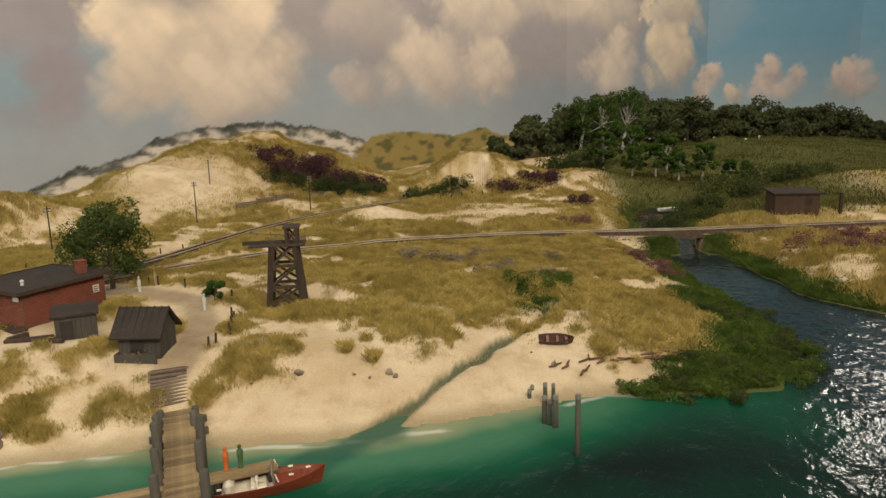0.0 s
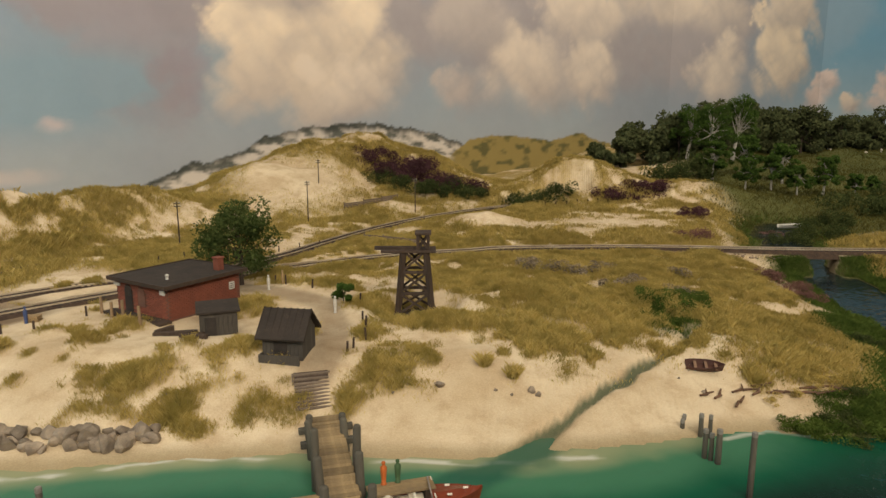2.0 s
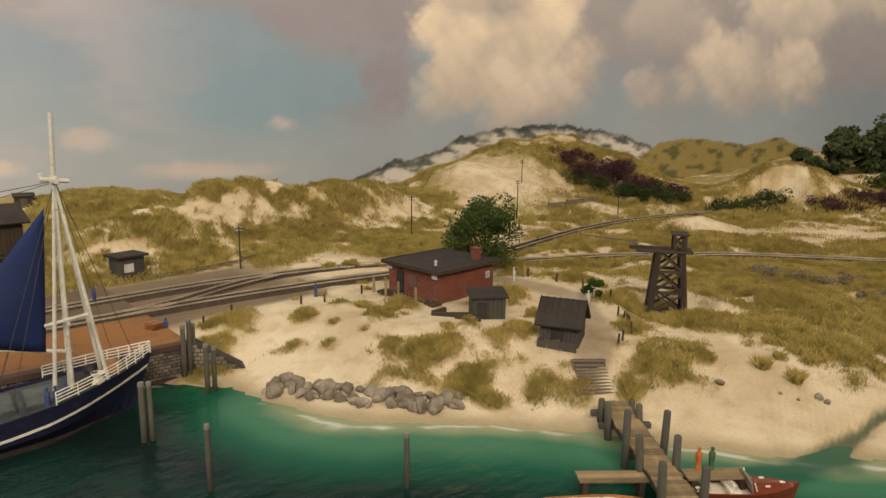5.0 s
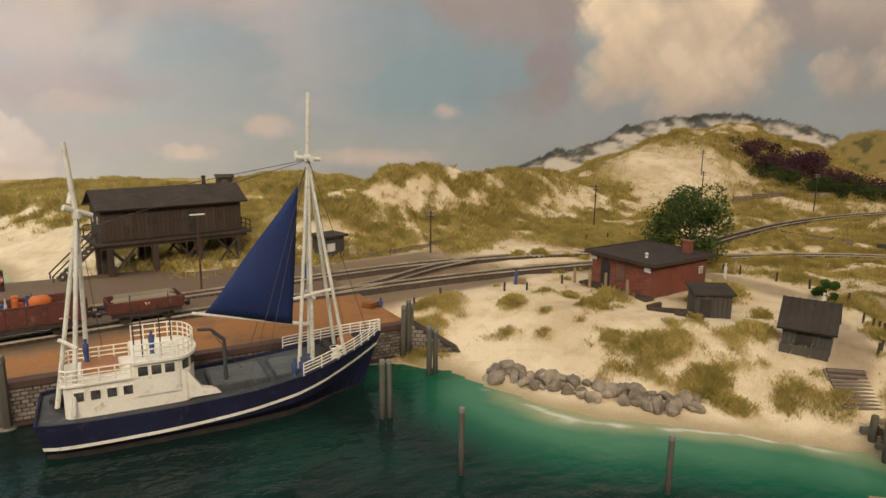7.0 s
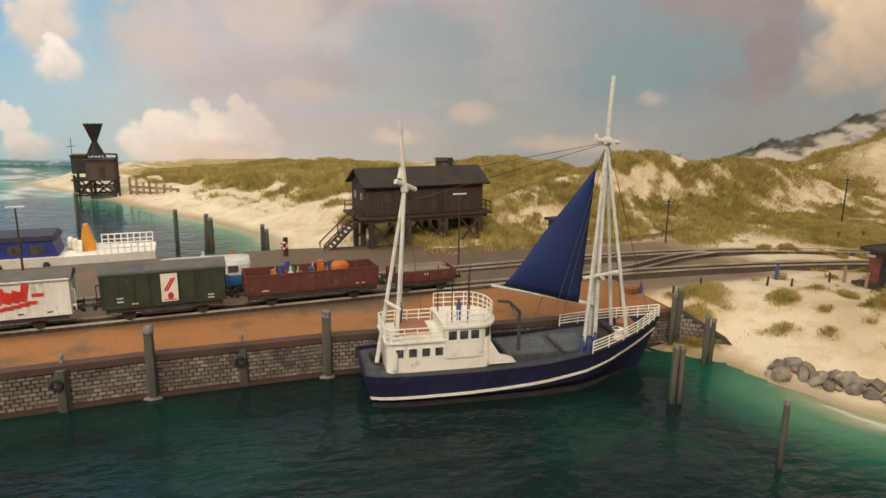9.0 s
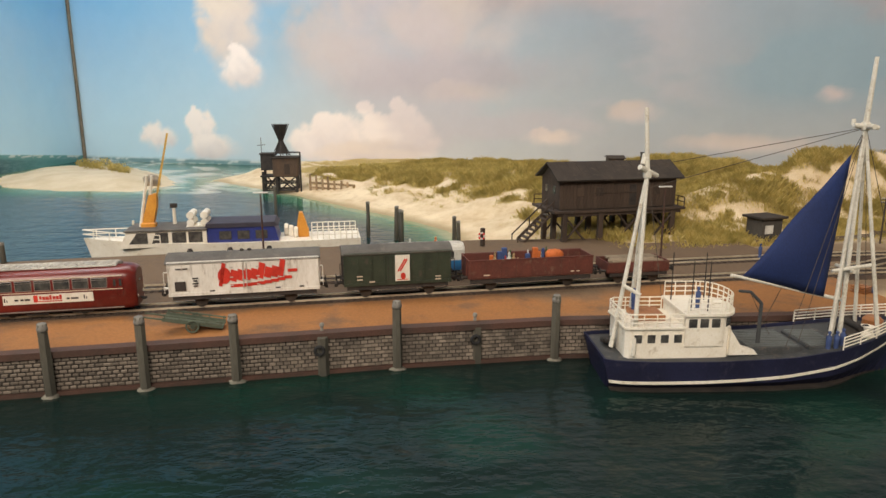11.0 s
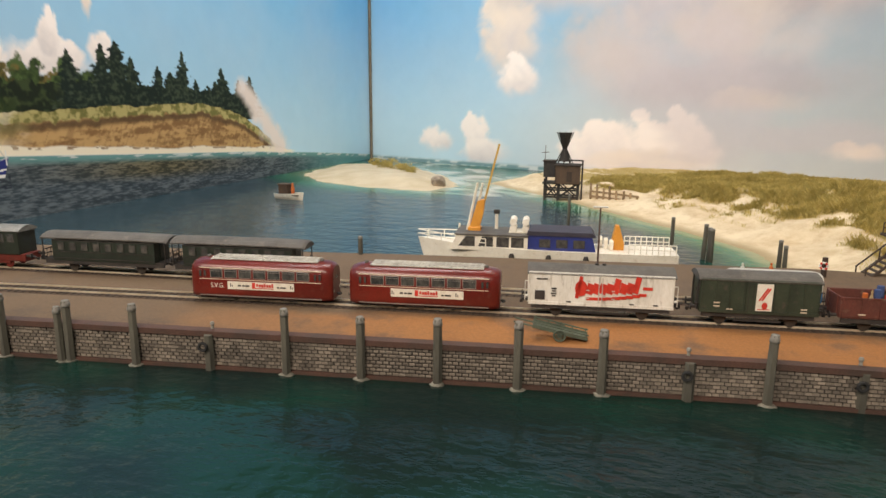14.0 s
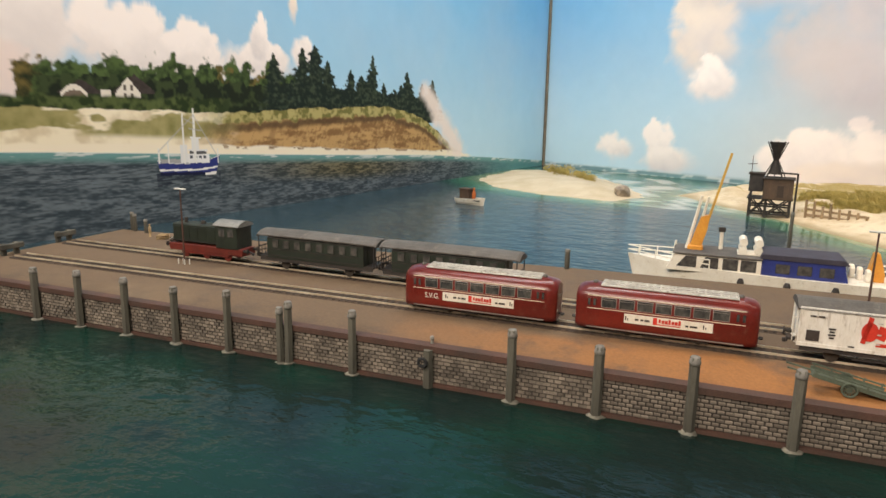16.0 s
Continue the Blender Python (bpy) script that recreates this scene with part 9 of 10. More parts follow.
def board_fence(pts, tall, label):
    t = thing("board_fence", Matrix.Identity(4), label, "fence")
    for (x0, y0), (x1, y1) in zip(pts, pts[1:]):
        z = (ground_at(x0, y0) + ground_at(x1, y1)) / 2
        n = math.hypot(x1 - x0, y1 - y0) * 1000
        m = Matrix.Translation(((x0 + x1) / 2, (y0 + y1) / 2, z)) @ Matrix.Rotation(math.atan2(y1 - y0, x1 - x0), 4, "Z")
        for k in range(3):
            b = bmesh.new()
            box(b, 0, 0, 2 + k * tall / 3, n, 1.0, tall / 3 - 0.6)
            mpart("board", b, STEPWOOD, t, m=m)
        b = bmesh.new()
        box(b, -n / 2, 0, tall / 2, 1.8, 1.8, tall + 5)
        mpart("post", b, STEPWOOD, t, m=m)


board_fence([(-0.46, 1.53), (-0.425, 1.58), (-0.39, 1.63), (-0.36, 1.69)], 13, "low weathered board fence beside the branch track")
board_fence([(-0.33, 1.20), (-0.29, 1.185), (-0.25, 1.17), (-0.22, 1.16)], 9, "low board edging along the track")

board_fence([(-0.875, 0.60), (-0.85, 0.66), (-0.827, 0.71), (-0.805, 0.79), (-0.783, 0.87), (-0.765, 0.93)], 6, "low weathered board edging on the far side of the yard")

# buffer stops at the pier's end
for u, v in ((-0.93, 0.096), (-0.945, 0.190)):
    t = thing("buffer_stop", quay(u, v, PIER_TOP), "heavy timber buffer stop at the track end", "buffer stop", "buffer stops")
    for y in (-9, 9):
        b = bmesh.new()
        box(b, 0, y, 7, 6, 6, 18, 0.6)
        mpart("post", b, POST, t)
    b = bmesh.new()
    box(b, 4, 0, 12, 5, 34, 7, 0.8)
    mpart("buffer_beam", b, POST, t)

# hand cart on the quay
CARTGREEN = material("cart_green", (0.095, 0.115, 0.08), (0.07, 0.085, 0.06), rough=0.8, scale=70.0)


def cart():
    t = thing("hand_cart", quay(0.036, 0.030, PIER_TOP, 178) , "grey green two wheeled hand cart tipped on the quay", "cart")
    tip = Matrix.Translation((0, 0, 0.0075)) @ Matrix.Rotation(radians(-11), 4, "Y")
    b = bmesh.new()
    box(b, 0, 0, 0, 50, 17, 1.4, 0.2)
    for y in (-8, 8):
        box(b, 0, y, 4.5, 50, 0.9, 1.3)
        box(b, 0, y, 1.6, 50, 1.0, 2.0)
        for x in (-23, -11, 0, 11, 23):
            box(b, x, y, 3, 1.2, 1.2, 5)
        box(b, 33, y * 0.7, 0, 18, 1.2, 1.2)
    mpart("bed", b, CARTGREEN, t, m=tip)
    for y in (-10, 10):
        b = bmesh.new()
        tyre(b, Matrix.Translation((0, y, 6)), 5.0, 0.9)
        for k in range(6):
            a = k * math.pi / 6
            beam(b, (5 * math.cos(a), y, 6 + 5 * math.sin(a)), (-5 * math.cos(a), y, 6 - 5 * math.sin(a)), 0.6)
        mpart("wheel", b, CARTGREEN, t)
    b = bmesh.new()
    rod(b, (0, -10, 6), (0, 10, 6), 0.8, n=6)
    mpart("axle", b, IRON, t)


cart()

# lifebuoy on its post, pallets, small pegs
t = thing("lifebuoy_stand", pose(-1.072, 0.272, PIER_TOP), "red and white lifebuoy on a dark post", "lifebuoy")
b = bmesh.new()
box(b, 0, 0, 12, 5, 5, 26, 0.4)
mpart("post", b, DARKWOOD, t)
b = bmesh.new()
tyre(b, Matrix.Translation((3, -4, 15)) @ Matrix.Rotation(radians(40), 4, "Z"), 4.0, 1.3)
mpart("ring", b, SIGN, t, "white ring with red bands")
b = bmesh.new()
for k in range(4):
    a = math.pi / 4 + k * math.pi / 2
    box(b, 0, 0, 0, 2.4, 3.0, 3.0, 0.3, Matrix.Translation((3, -4, 15)) @ Matrix.Rotation(radians(40), 4, "Z") @ Matrix.Rotation(a, 4, "Y") @ Matrix.Translation((4.0, 0, 0)))
mpart("ring_band", b, SIGNRED, t)
for k, (u, v, mat, lab) in enumerate(((0.705, 0.006, CRATE[3], "dark blue"), (0.898, -0.004, CRATE[3], "dark blue"), (1.128, -0.150, CRATE[1], "pale"), (0.30, 0.290, CRATE[0], "orange"), (0.265, 0.285, CRATE[1], "pale"), (0.69, 0.165, CRATE[3], "dark blue"), (-0.86, 0.27, CRATE[4], "tan"))):
    p = qpoint(u, v)
    z = PIER_TOP if u < 0.7 else max(ground_at(p.x, p.y), 0.0335)
    if u > 1.0 or u > 0.7:
        z = ground_at(p.x, p.y)
    figure("figurine", pose(p.x, p.y, z), mat, lab + " peg figurine standing by the harbour", 20)
figure("figurine", pose(-0.245, 0.716, ground_at(-0.245, 0.716)), CRATE[1], "pale peg figurine on the sandy path", 20)
figure("figurine", pose(-0.352, 0.832, ground_at(-0.352, 0.832)), CRATE[4], "tan peg figurine on the sandy path", 20)
for k, (u, v, turn, mat) in enumerate(((0.695, 0.012, 20, ORANGEWOOD), (0.908, 0.0, 40, CRATE[4]), (-0.83, 0.265, 15, CRATE[4]), (-0.80, 0.262, -8, BLACK))):
    p = qpoint(u, v)
    z = PIER_TOP if u < 0.73 else ground_at(p.x, p.y)
    t = thing("pallet_stack", quay(u, v, z, turn), "small stack of timber pallets and crates on the pier", "pallets", "pallet stacks")
    for n in range(3):
        b = bmesh.new()
        for j in range(4):
            box(b, 0, -6 + j * 4, 1.2 + n * 2.6, 15 - n, 2.8, 0.8)
        for x in (-6, 0, 6):
            box(b, x, 0, 0.4 + n * 2.6, 2, 14, 0.9)
        mpart("pallet", b, mat, t)

# bridge over the creek and hut beyond
STEEL = material("bridge_steel", (0.10, 0.06, 0.045), (0.07, 0.045, 0.035), rough=0.7, scale=50.0)
t = thing("rail_bridge", pose(0.475, 1.221, 0, 0, 0, 3), "low rusty girder bridge over the creek", "bridge", kind="structure")
for y in (-15, 15):
    b = bmesh.new()
    box(b, 0, y, 31, 150, 2, 7)
    for k in range(11):
        box(b, -72 + k * 14.4, y - 1 if y < 0 else y + 1, 31, 1.4, 1.6, 7)
    mpart("girder", b, STEEL, t)
for x in (-70, 72):
    b = bmesh.new()
    box(b, x, 0, 12, 26, 46, 38, 1.2)
    mpart("abutment", b, BROWNSTONE if False else STONE, t, "rough stone abutment")
b = bmesh.new()
box(b, 0, 0, 34.3, 146, 27, 1.4)
mpart("deck", b, SLEEPER, t)

t = thing("brown_hut", pose(0.775, 1.395, ground_at(0.775, 1.395) - 0.002, 0, 0, -4), "small brown timber hut beyond the track", "hut")
b = bmesh.new()
box(b, 0, 0, 21, 88, 50, 48)
mpart("core", b, HUTBROWN, t)
for side in (-1, 1):
    board_wall(t, -45, 45, side * 26, -4, 46, 6, HUTBROWN)
    board_wall(t, -26, 26, side * 45, -4, 46, 6, HUTBROWN, axis="y")
b = bmesh.new()
prism(b, [(-32, 44), (32, 50), (32, 53), (-32, 47)], "x", -51, 51)
mpart("roof", b, TARROOF, t)
for x in (-22, 22):
    b = bmesh.new()
    box(b, x, -26.8, 28, 16, 0.9, 13)
    mpart("shutter", b, DARKWOOD, t)
t = thing("hut_post", on_ground(0.862, 1.365), "dark upright post beside the brown hut", "post")
b = bmesh.new()
box(b, 0, 0, 20, 6, 6, 50, 0.6)
mpart("shaft", b, DARKWOOD, t)
t = thing("signal_shack", quay(0.775, 0.272, ground_at(*qp(0.775, 0.272)) - 0.001, 8), "small pale grey shack with flat dark roof", "shack")
b = bmesh.new()
box(b, 0, 0, 17, 36, 30, 36, 0.5)
mpart("wall", b, DARKGREY, t)
b = bmesh.new()
box(b, 0, 0, 36.4, 46, 40, 3.4, 0.6)
mpart("roof", b, TARROOF, t)
b = bmesh.new()
box(b, -6, -15.4, 20, 14, 0.8, 12)
mpart("window", b, SIGN, t)
t = thing("grey_punt", pose(0.615, 1.70, 0.004, 0, 0, 10), "small pale punt on the creek pool", "boat")
small_hull(t, 60, 9, 8, CARWHITE, label="pale grey hull")
# sheep in the meadow, each a plain rounded body on four legs
for k, (x, y) in enumerate(((1.13, 3.08), (1.20, 3.10), (1.26, 3.07), (1.33, 3.10), (1.40, 3.06), (1.47, 3.08))):
    b = bmesh.new()
    lathe(b, [(4, -14), (8, -11), (9, 0), (8, 11), (4, 14)], 8, Matrix.Translation((0, 0, 18)) @ Matrix.Rotation(radians(90), 4, "Y"))
    for dx, dy in ((-9, -4), (-9, 4), (9, -4), (9, 4)):
        rod(b, (dx, dy, -3), (dx, dy, 14), 1.8, n=5)
    ob = mpart("meadow_sheep", b, UPHOLSTERY)
    ob.matrix_basis = on_ground(x, y, k * 50) @ Matrix.Diagonal((0.5, 0.5, 0.5, 1))
    tagged(ob, "pale rounded sheep on short legs in the meadow", "bale", "bales in the meadow")

# ---- plants ----
def blade_material(name, root, tip, hue=0.5, lift=1.0):
    m = bpy.data.materials.new(name)
    m.use_nodes = True
    t = m.node_tree
    shader = t.nodes["Principled BSDF"]
    rnd = t.nodes.new("ShaderNodeNewGeometry").outputs["Random Per Island"]
    coords = t.nodes.new("ShaderNodeTexCoord").outputs["Object"]
    patch = ramp_node(t, noise_node(t, coords, 13.0, 4.0), [(0.42, (0, 0, 0)), (0.62, (1, 1, 1))])
    colour = mix_node(t, rnd, root, tip)
    colour = mix_node(t, math_node(t, "MULTIPLY", patch, hue), colour, tuple(c * 0.62 for c in root))
    dab = ramp_node(t, noise_node(t, coords, 52.0, 3.0), [(0.44, (0, 0, 0)), (0.66, (1, 1, 1))])
    colour = mix_node(t, math_node(t, "MULTIPLY", dab, 0.6), colour, (root[0] * 0.52, root[1] * 0.60, root[2] * 0.6))
    t.links.new(colour, shader.inputs["Base Color"])
    shader.inputs["Roughness"].default_value = 0.85
    shader.inputs["Specular IOR Level"].default_value = 0.08
    # fine fibres catch the light from above like a pile of felt
    up = t.nodes.new("ShaderNodeVectorMath")
    up.operation = "MULTIPLY_ADD"
    geometry = t.nodes.new("ShaderNodeNewGeometry")
    t.links.new(geometry.outputs["Normal"], up.inputs[0])
    up.inputs[1].default_value, up.inputs[2].default_value = (0.45, 0.45, 0.45), (0, 0, lift)
    unit = t.nodes.new("ShaderNodeVectorMath")
    unit.operation = "NORMALIZE"
    t.links.new(up.outputs[0], unit.inputs[0])
    t.links.new(unit.outputs[0], shader.inputs["Normal"])
    glow = t.nodes.new("ShaderNodeBsdfTranslucent")
    t.links.new(colour, glow.inputs["Color"])
    both = t.nodes.new("ShaderNodeMixShader")
    both.inputs[0].default_value = 0.35
    t.links.new(shader.outputs[0], both.inputs[1])
    t.links.new(glow.outputs[0], both.inputs[2])
    t.links.new(both.outputs[0], t.nodes["Material Output"].inputs["Surface"])
    return m


def scatter(count, box_, weight, seed):
    """Random places, kept where weight is high."""
    r = np.random.RandomState(seed)
    x, y = r.uniform(box_[0], box_[1], count), r.uniform(box_[2], box_[3], count)
    k = r.uniform(0, 1, count) < weight(x, y)
    return x[k], y[k]


def blades(name, x, y, z, tall, wide, lean, mat, seed, label, category):
    """A field of single blades, each one narrow bent leaf."""
    r = np.random.RandomState(seed)
    n = len(x)
    a, h = r.uniform(0, 2 * math.pi, n), tall * r.uniform(0.5, 1.15, n)
    dx, dy = np.cos(a), np.sin(a)
    la = r.uniform(0, 2 * math.pi, n)
    lx, ly = np.cos(la) * h * lean * r.uniform(0.2, 1, n), np.sin(la) * h * lean * r.uniform(0.2, 1, n)
    w = wide * r.uniform(0.6, 1.3, n)
    v = np.zeros((n, 4, 3))
    v[:, 0] = np.stack([x - dx * w, y - dy * w, z - 0.0006], 1)
    v[:, 1] = np.stack([x + dx * w, y + dy * w, z - 0.0006], 1)
    v[:, 2] = np.stack([x + lx * 0.4 + dx * w * 0.8, y + ly * 0.4 + dy * w * 0.8, z + h * 0.6], 1)
    v[:, 3] = np.stack([x + lx, y + ly, z + h], 1)
    i = np.arange(n)[:, None] * 4
    faces = np.concatenate([i + [0, 1, 2], i + [0, 2, 3]])
    me = bpy.data.meshes.new(name)
    me.vertices.add(n * 4)
    me.vertices.foreach_set("co", v.ravel())
    me.loops.add(len(faces) * 3)
    me.loops.foreach_set("vertex_index", faces.ravel())
    me.polygons.add(len(faces))
    me.polygons.foreach_set("loop_start", np.arange(len(faces)) * 3)
    me.polygons.foreach_set("loop_total", np.full(len(faces), 3))
    me.materials.append(mat)
    me.update()
    return tagged(new(name, me), label, category, kind="stuff")


DUNEGRASS = blade_material("dune_grass", (0.52, 0.385, 0.095), (0.74, 0.58, 0.21), 0.55)
MARSHGRASS = blade_material("marsh_reed", (0.075, 0.125, 0.022), (0.17, 0.23, 0.05), 0.6)
HEATHER = blade_material("heather", (0.10, 0.045, 0.055), (0.17, 0.085, 0.09), 0.5)
MEADOW = blade_material("meadow_grass", (0.135, 0.128, 0.034), (0.18, 0.165, 0.048), 0.7)
SHRUB = blade_material("low_shrub", (0.06, 0.085, 0.028), (0.12, 0.14, 0.045), 0.4)


def on_grid(field, x, y):
    """Reads a field of the ground mesh between its points."""
    i, j = np.clip(np.searchsorted(gx, x) - 1, 0, len(gx) - 2), np.clip(np.searchsorted(gy, y) - 1, 0, len(gy) - 2)
    a, b = (x - gx[i]) / (gx[i + 1] - gx[i]), (y - gy[j]) / (gy[j + 1] - gy[j])
    return (field[j, i] * (1 - a) + field[j, i + 1] * a) * (1 - b) + (field[j + 1, i] * (1 - a) + field[j + 1, i + 1] * a) * b


COVERS = (grass_c, marsh_c, heather_c)


def visible(x, y):
    return behind_wall(x, y) < -0.01


def grow(name, count, box_, which, tall, wide, lean, mat, seed, label, category, power=1.3):
    def weight(x, y):
        return np.clip(on_grid(COVERS[which], x, y), 0, 1) ** power * visible(x, y)
    x, y = scatter(count, box_, weight, seed)
    z = on_grid(GZ, x, y)
    k = z > 0.0005
    x, y, z = x[k], y[k], z[k]
    thick = np.clip(on_grid(COVERS[which], x, y), 0, 1) * (0.55 + 0.9 * fbm(x, y, 45.0, 2, 19))
    return blades(name, x, y, z, tall * (0.35 + 0.8 * thick), wide, lean, mat, seed + 1, label, category)


grow("dune_grass", 1900000, (-0.70, 0.45, 0.40, 1.25), 0, 0.0074, 0.00015, 0.85, DUNEGRASS, 201, "dry yellow green dune grass on the sand", "grass")
grow("dune_grass", 900000, (-1.25, 0.7, 0.6, 2.4), 0, 0.010, 0.00045, 0.8, DUNEGRASS, 203, "dry yellow green grass over the high dunes", "grass")
grow("dune_grass", 260000, (-2.2, -0.8, 0.36, 1.1), 0, 0.0125, 0.0006, 0.9, DUNEGRASS, 205, "dry grass on the spit dunes", "grass")
grow("dune_grass", 60000, (0.45, 1.9, 0.6, 2.2), 0, 0.0085, 0.0006, 0.9, DUNEGRASS, 206, "dry grass along the far bank", "grass")
grow("marsh_grass", 420000, (0.08, 0.62, 0.48, 1.25), 1, 0.0052, 0.00026, 1.3, MARSHGRASS, 217, "dense green marsh grass on the creek mouth", "grass")
grow("marsh_grass", 190000, (0.08, 1.7, 0.42, 2.0), 1, 0.0075, 0.0005, 1.0, MARSHGRASS, 207, "dense green marsh grass beside the creek", "grass")
grow("heather", 110000, (-0.7, 0.6, 1.5, 2.3), 2, 0.011, 0.0011, 0.9, HEATHER, 209, "dark purple heather on the dune slope", "heather")


def meadow_field():
    def weight(x, y):
        return heath_green(x, y) * np.where(y < 2.2, 1.0, 0.55)
    x, y = scatter(330000, (0.3, 3.2, 1.3, 4.0), weight, 211)
    z = on_grid(GZ, x, y)
    blades("meadow_grass", x, y, z, 0.009, 0.0008, 1.1, MEADOW, 212, "olive green meadow grass on the far hill", "grass")


meadow_field()


def tuft(x, y, r, tall, n, seed, mat=DUNEGRASS):
    q = np.random.RandomState(seed)
    d, a = r * np.sqrt(q.uniform(0, 1, n)), q.uniform(0, 2 * math.pi, n)
    return x + d * np.cos(a), y + d * np.sin(a)


txy = [tuft(*c, 231 + k) for k, c in enumerate([(-0.062, 0.585, 0.006, 0, 260), (-0.035, 0.572, 0.006, 0, 260)])]
tx, ty = np.concatenate([p[0] for p in txy]), np.concatenate([p[1] for p in txy])
blades("grass_tufts", tx, ty, land_height(tx, ty), 0.0105, 0.00035, 0.95, DUNEGRASS, 251, "single dry grass tufts standing in the sand", "grass")


def leaf_cloud(centres, radii, per, size, seed):
    """Many small leaves in several clumps: places and turns of small quads."""
    q = np.random.RandomState(seed)
    out = []
    for (cx, cy, cz), r in zip(centres, radii):
        d = q.normal(0, 1, (per, 3))
        d /= np.linalg.norm(d, axis=1)[:, None]
        d *= (q.uniform(0.25, 1, per) ** 0.45 * r)[:, None] * np.array([1, 1, 0.8])
        out.append(np.array([cx, cy, cz]) + d)
    p = np.concatenate(out)
    n = len(p)
    a, b = q.normal(0, 1, (n, 3)), q.normal(0, 1, (n, 3))
    a /= np.linalg.norm(a, axis=1)[:, None]
    b -= (b * a).sum(1)[:, None] * a
    b /= np.linalg.norm(b, axis=1)[:, None]
    s = size * q.uniform(0.6, 1.3, n)[:, None]
    v = np.stack([p - a * s, p + b * s * 0.55, p + a * s, p - b * s * 0.55], 1).reshape(-1, 3)
    f = np.arange(n * 4).reshape(n, 4)
    return v, f


def quad_mesh(name, v, f, mat):
    me = bpy.data.meshes.new(name)
    me.vertices.add(len(v))
    me.vertices.foreach_set("co", np.asarray(v, float).ravel())
    me.loops.add(f.size)
    me.loops.foreach_set("vertex_index", f.ravel())
    me.polygons.add(len(f))
    me.polygons.foreach_set("loop_start", np.arange(len(f)) * f.shape[1])
    me.polygons.foreach_set("loop_total", np.full(len(f), f.shape[1]))
    me.materials.append(mat)
    me.update()
    me.validate()
    return me


LEAF = blade_material("tree_leaf", (0.07, 0.11, 0.030), (0.17, 0.21, 0.065), 0.4)
BIRCHLEAF = blade_material("birch_leaf", (0.055, 0.11, 0.02), (0.13, 0.21, 0.045), 0.5)
DARKLEAF = blade_material("wood_leaf", (0.10, 0.125, 0.055), (0.20, 0.22, 0.095), 0.5)
BARK = material("brown_bark", (0.075, 0.055, 0.04), (0.05, 0.038, 0.03), rough=0.9, scale=80.0)
WHITEBARK = material("birch_bark", (0.52, 0.50, 0.45), (0.34, 0.32, 0.28), rough=0.8, scale=120.0, stretch=(1, 1, 0.4), dirt=(0.10, 0.09, 0.08))


def tree(x, y, tall, spread, seed, leaf, bark, label, clumps=16, per=260, leaf_size=0.0022, trunk=0.4, lean=0.0, group="", ground=None, lump=1.0):
    rr = random.Random(seed)
    z0 = ground_at(x, y) if ground is None else ground
    t = thing("tree", pose(x, y, z0, 0, 0, rr.uniform(0, 360)), label, "tree", group)
    b = bmesh.new()
    r = tall * 0.032
    knee = Vector((lean * tall * 0.4, 0, tall * trunk))
    lathe_pts = [Vector((0, 0, -0.004)), Vector((lean * tall * 0.15, 0, tall * trunk * 0.5)), knee, Vector((lean * tall * 0.55, 0, tall * 0.75))]
    for p, q_, r1, r2 in zip(lathe_pts, lathe_pts[1:], (r, r * 0.8, r * 0.65), (r * 0.8, r * 0.65, r * 0.25)):
        rod(b, p, q_, r1, r2, 7)
    centres, radii = [], []
    for k in range(clumps):
        a, h = rr.uniform(0, 2 * math.pi), rr.uniform(trunk * 0.9, 0.92)
        reach = spread * (0.35 + 0.65 * rr.random()) * (1 - 0.55 * max(0, (h - 0.55) / 0.45))
        c = Vector((math.cos(a) * reach + lean * tall * 0.5, math.sin(a) * reach, tall * h))
        centres.append(tuple(c))
        radii.append(spread * rr.uniform(0.28, 0.46) * lump)
        if k % 2 == 0:
            rod(b, knee.lerp(lathe_pts[-1], rr.uniform(0, 0.8)), c, r * 0.32, r * 0.1, 5)
    part("trunk", b, bark, t)
    v, f = leaf_cloud(centres, radii, per, leaf_size, seed)
    crown = new("crown", quad_mesh("crown", v, f, leaf))
    crown.parent = t
    crown["label"] = "crown of many small leaves"
    return t


tree(-0.415, 0.842, 0.114, 0.050, 5, LEAF, BARK, "leafy green broad tree beside the brick station", 40, 270, 0.0021, 0.24)
tree(-0.244, 0.748, 0.024, 0.014, 6, BIRCHLEAF, BARK, "small bright green bush beside the sandy path", 12, 160, 0.0016, 0.25)
for k, (x, y, tall) in enumerate(((0.62, 2.08, 0.085), (0.70, 2.10, 0.095), (0.76, 2.06, 0.08), (0.84, 2.08, 0.10), (0.92, 2.06, 0.06), (0.56, 2.22, 0.11), (0.66, 2.26, 0.12), (0.78, 2.24, 0.11), (0.60, 2.40, 0.17), (0.68, 2.44, 0.19), (0.53, 2.46, 0.17), (0.99, 2.12, 0.05))):
    tree(x, y, tall * 1.2, tall * 0.42, 300 + k, BIRCHLEAF, WHITEBARK, "slender birch with pale trunk and light green leaves", 44, 120, 0.0030, 0.34, 0.15 * math.sin(k * 3), "birches below the wood", lump=0.62)
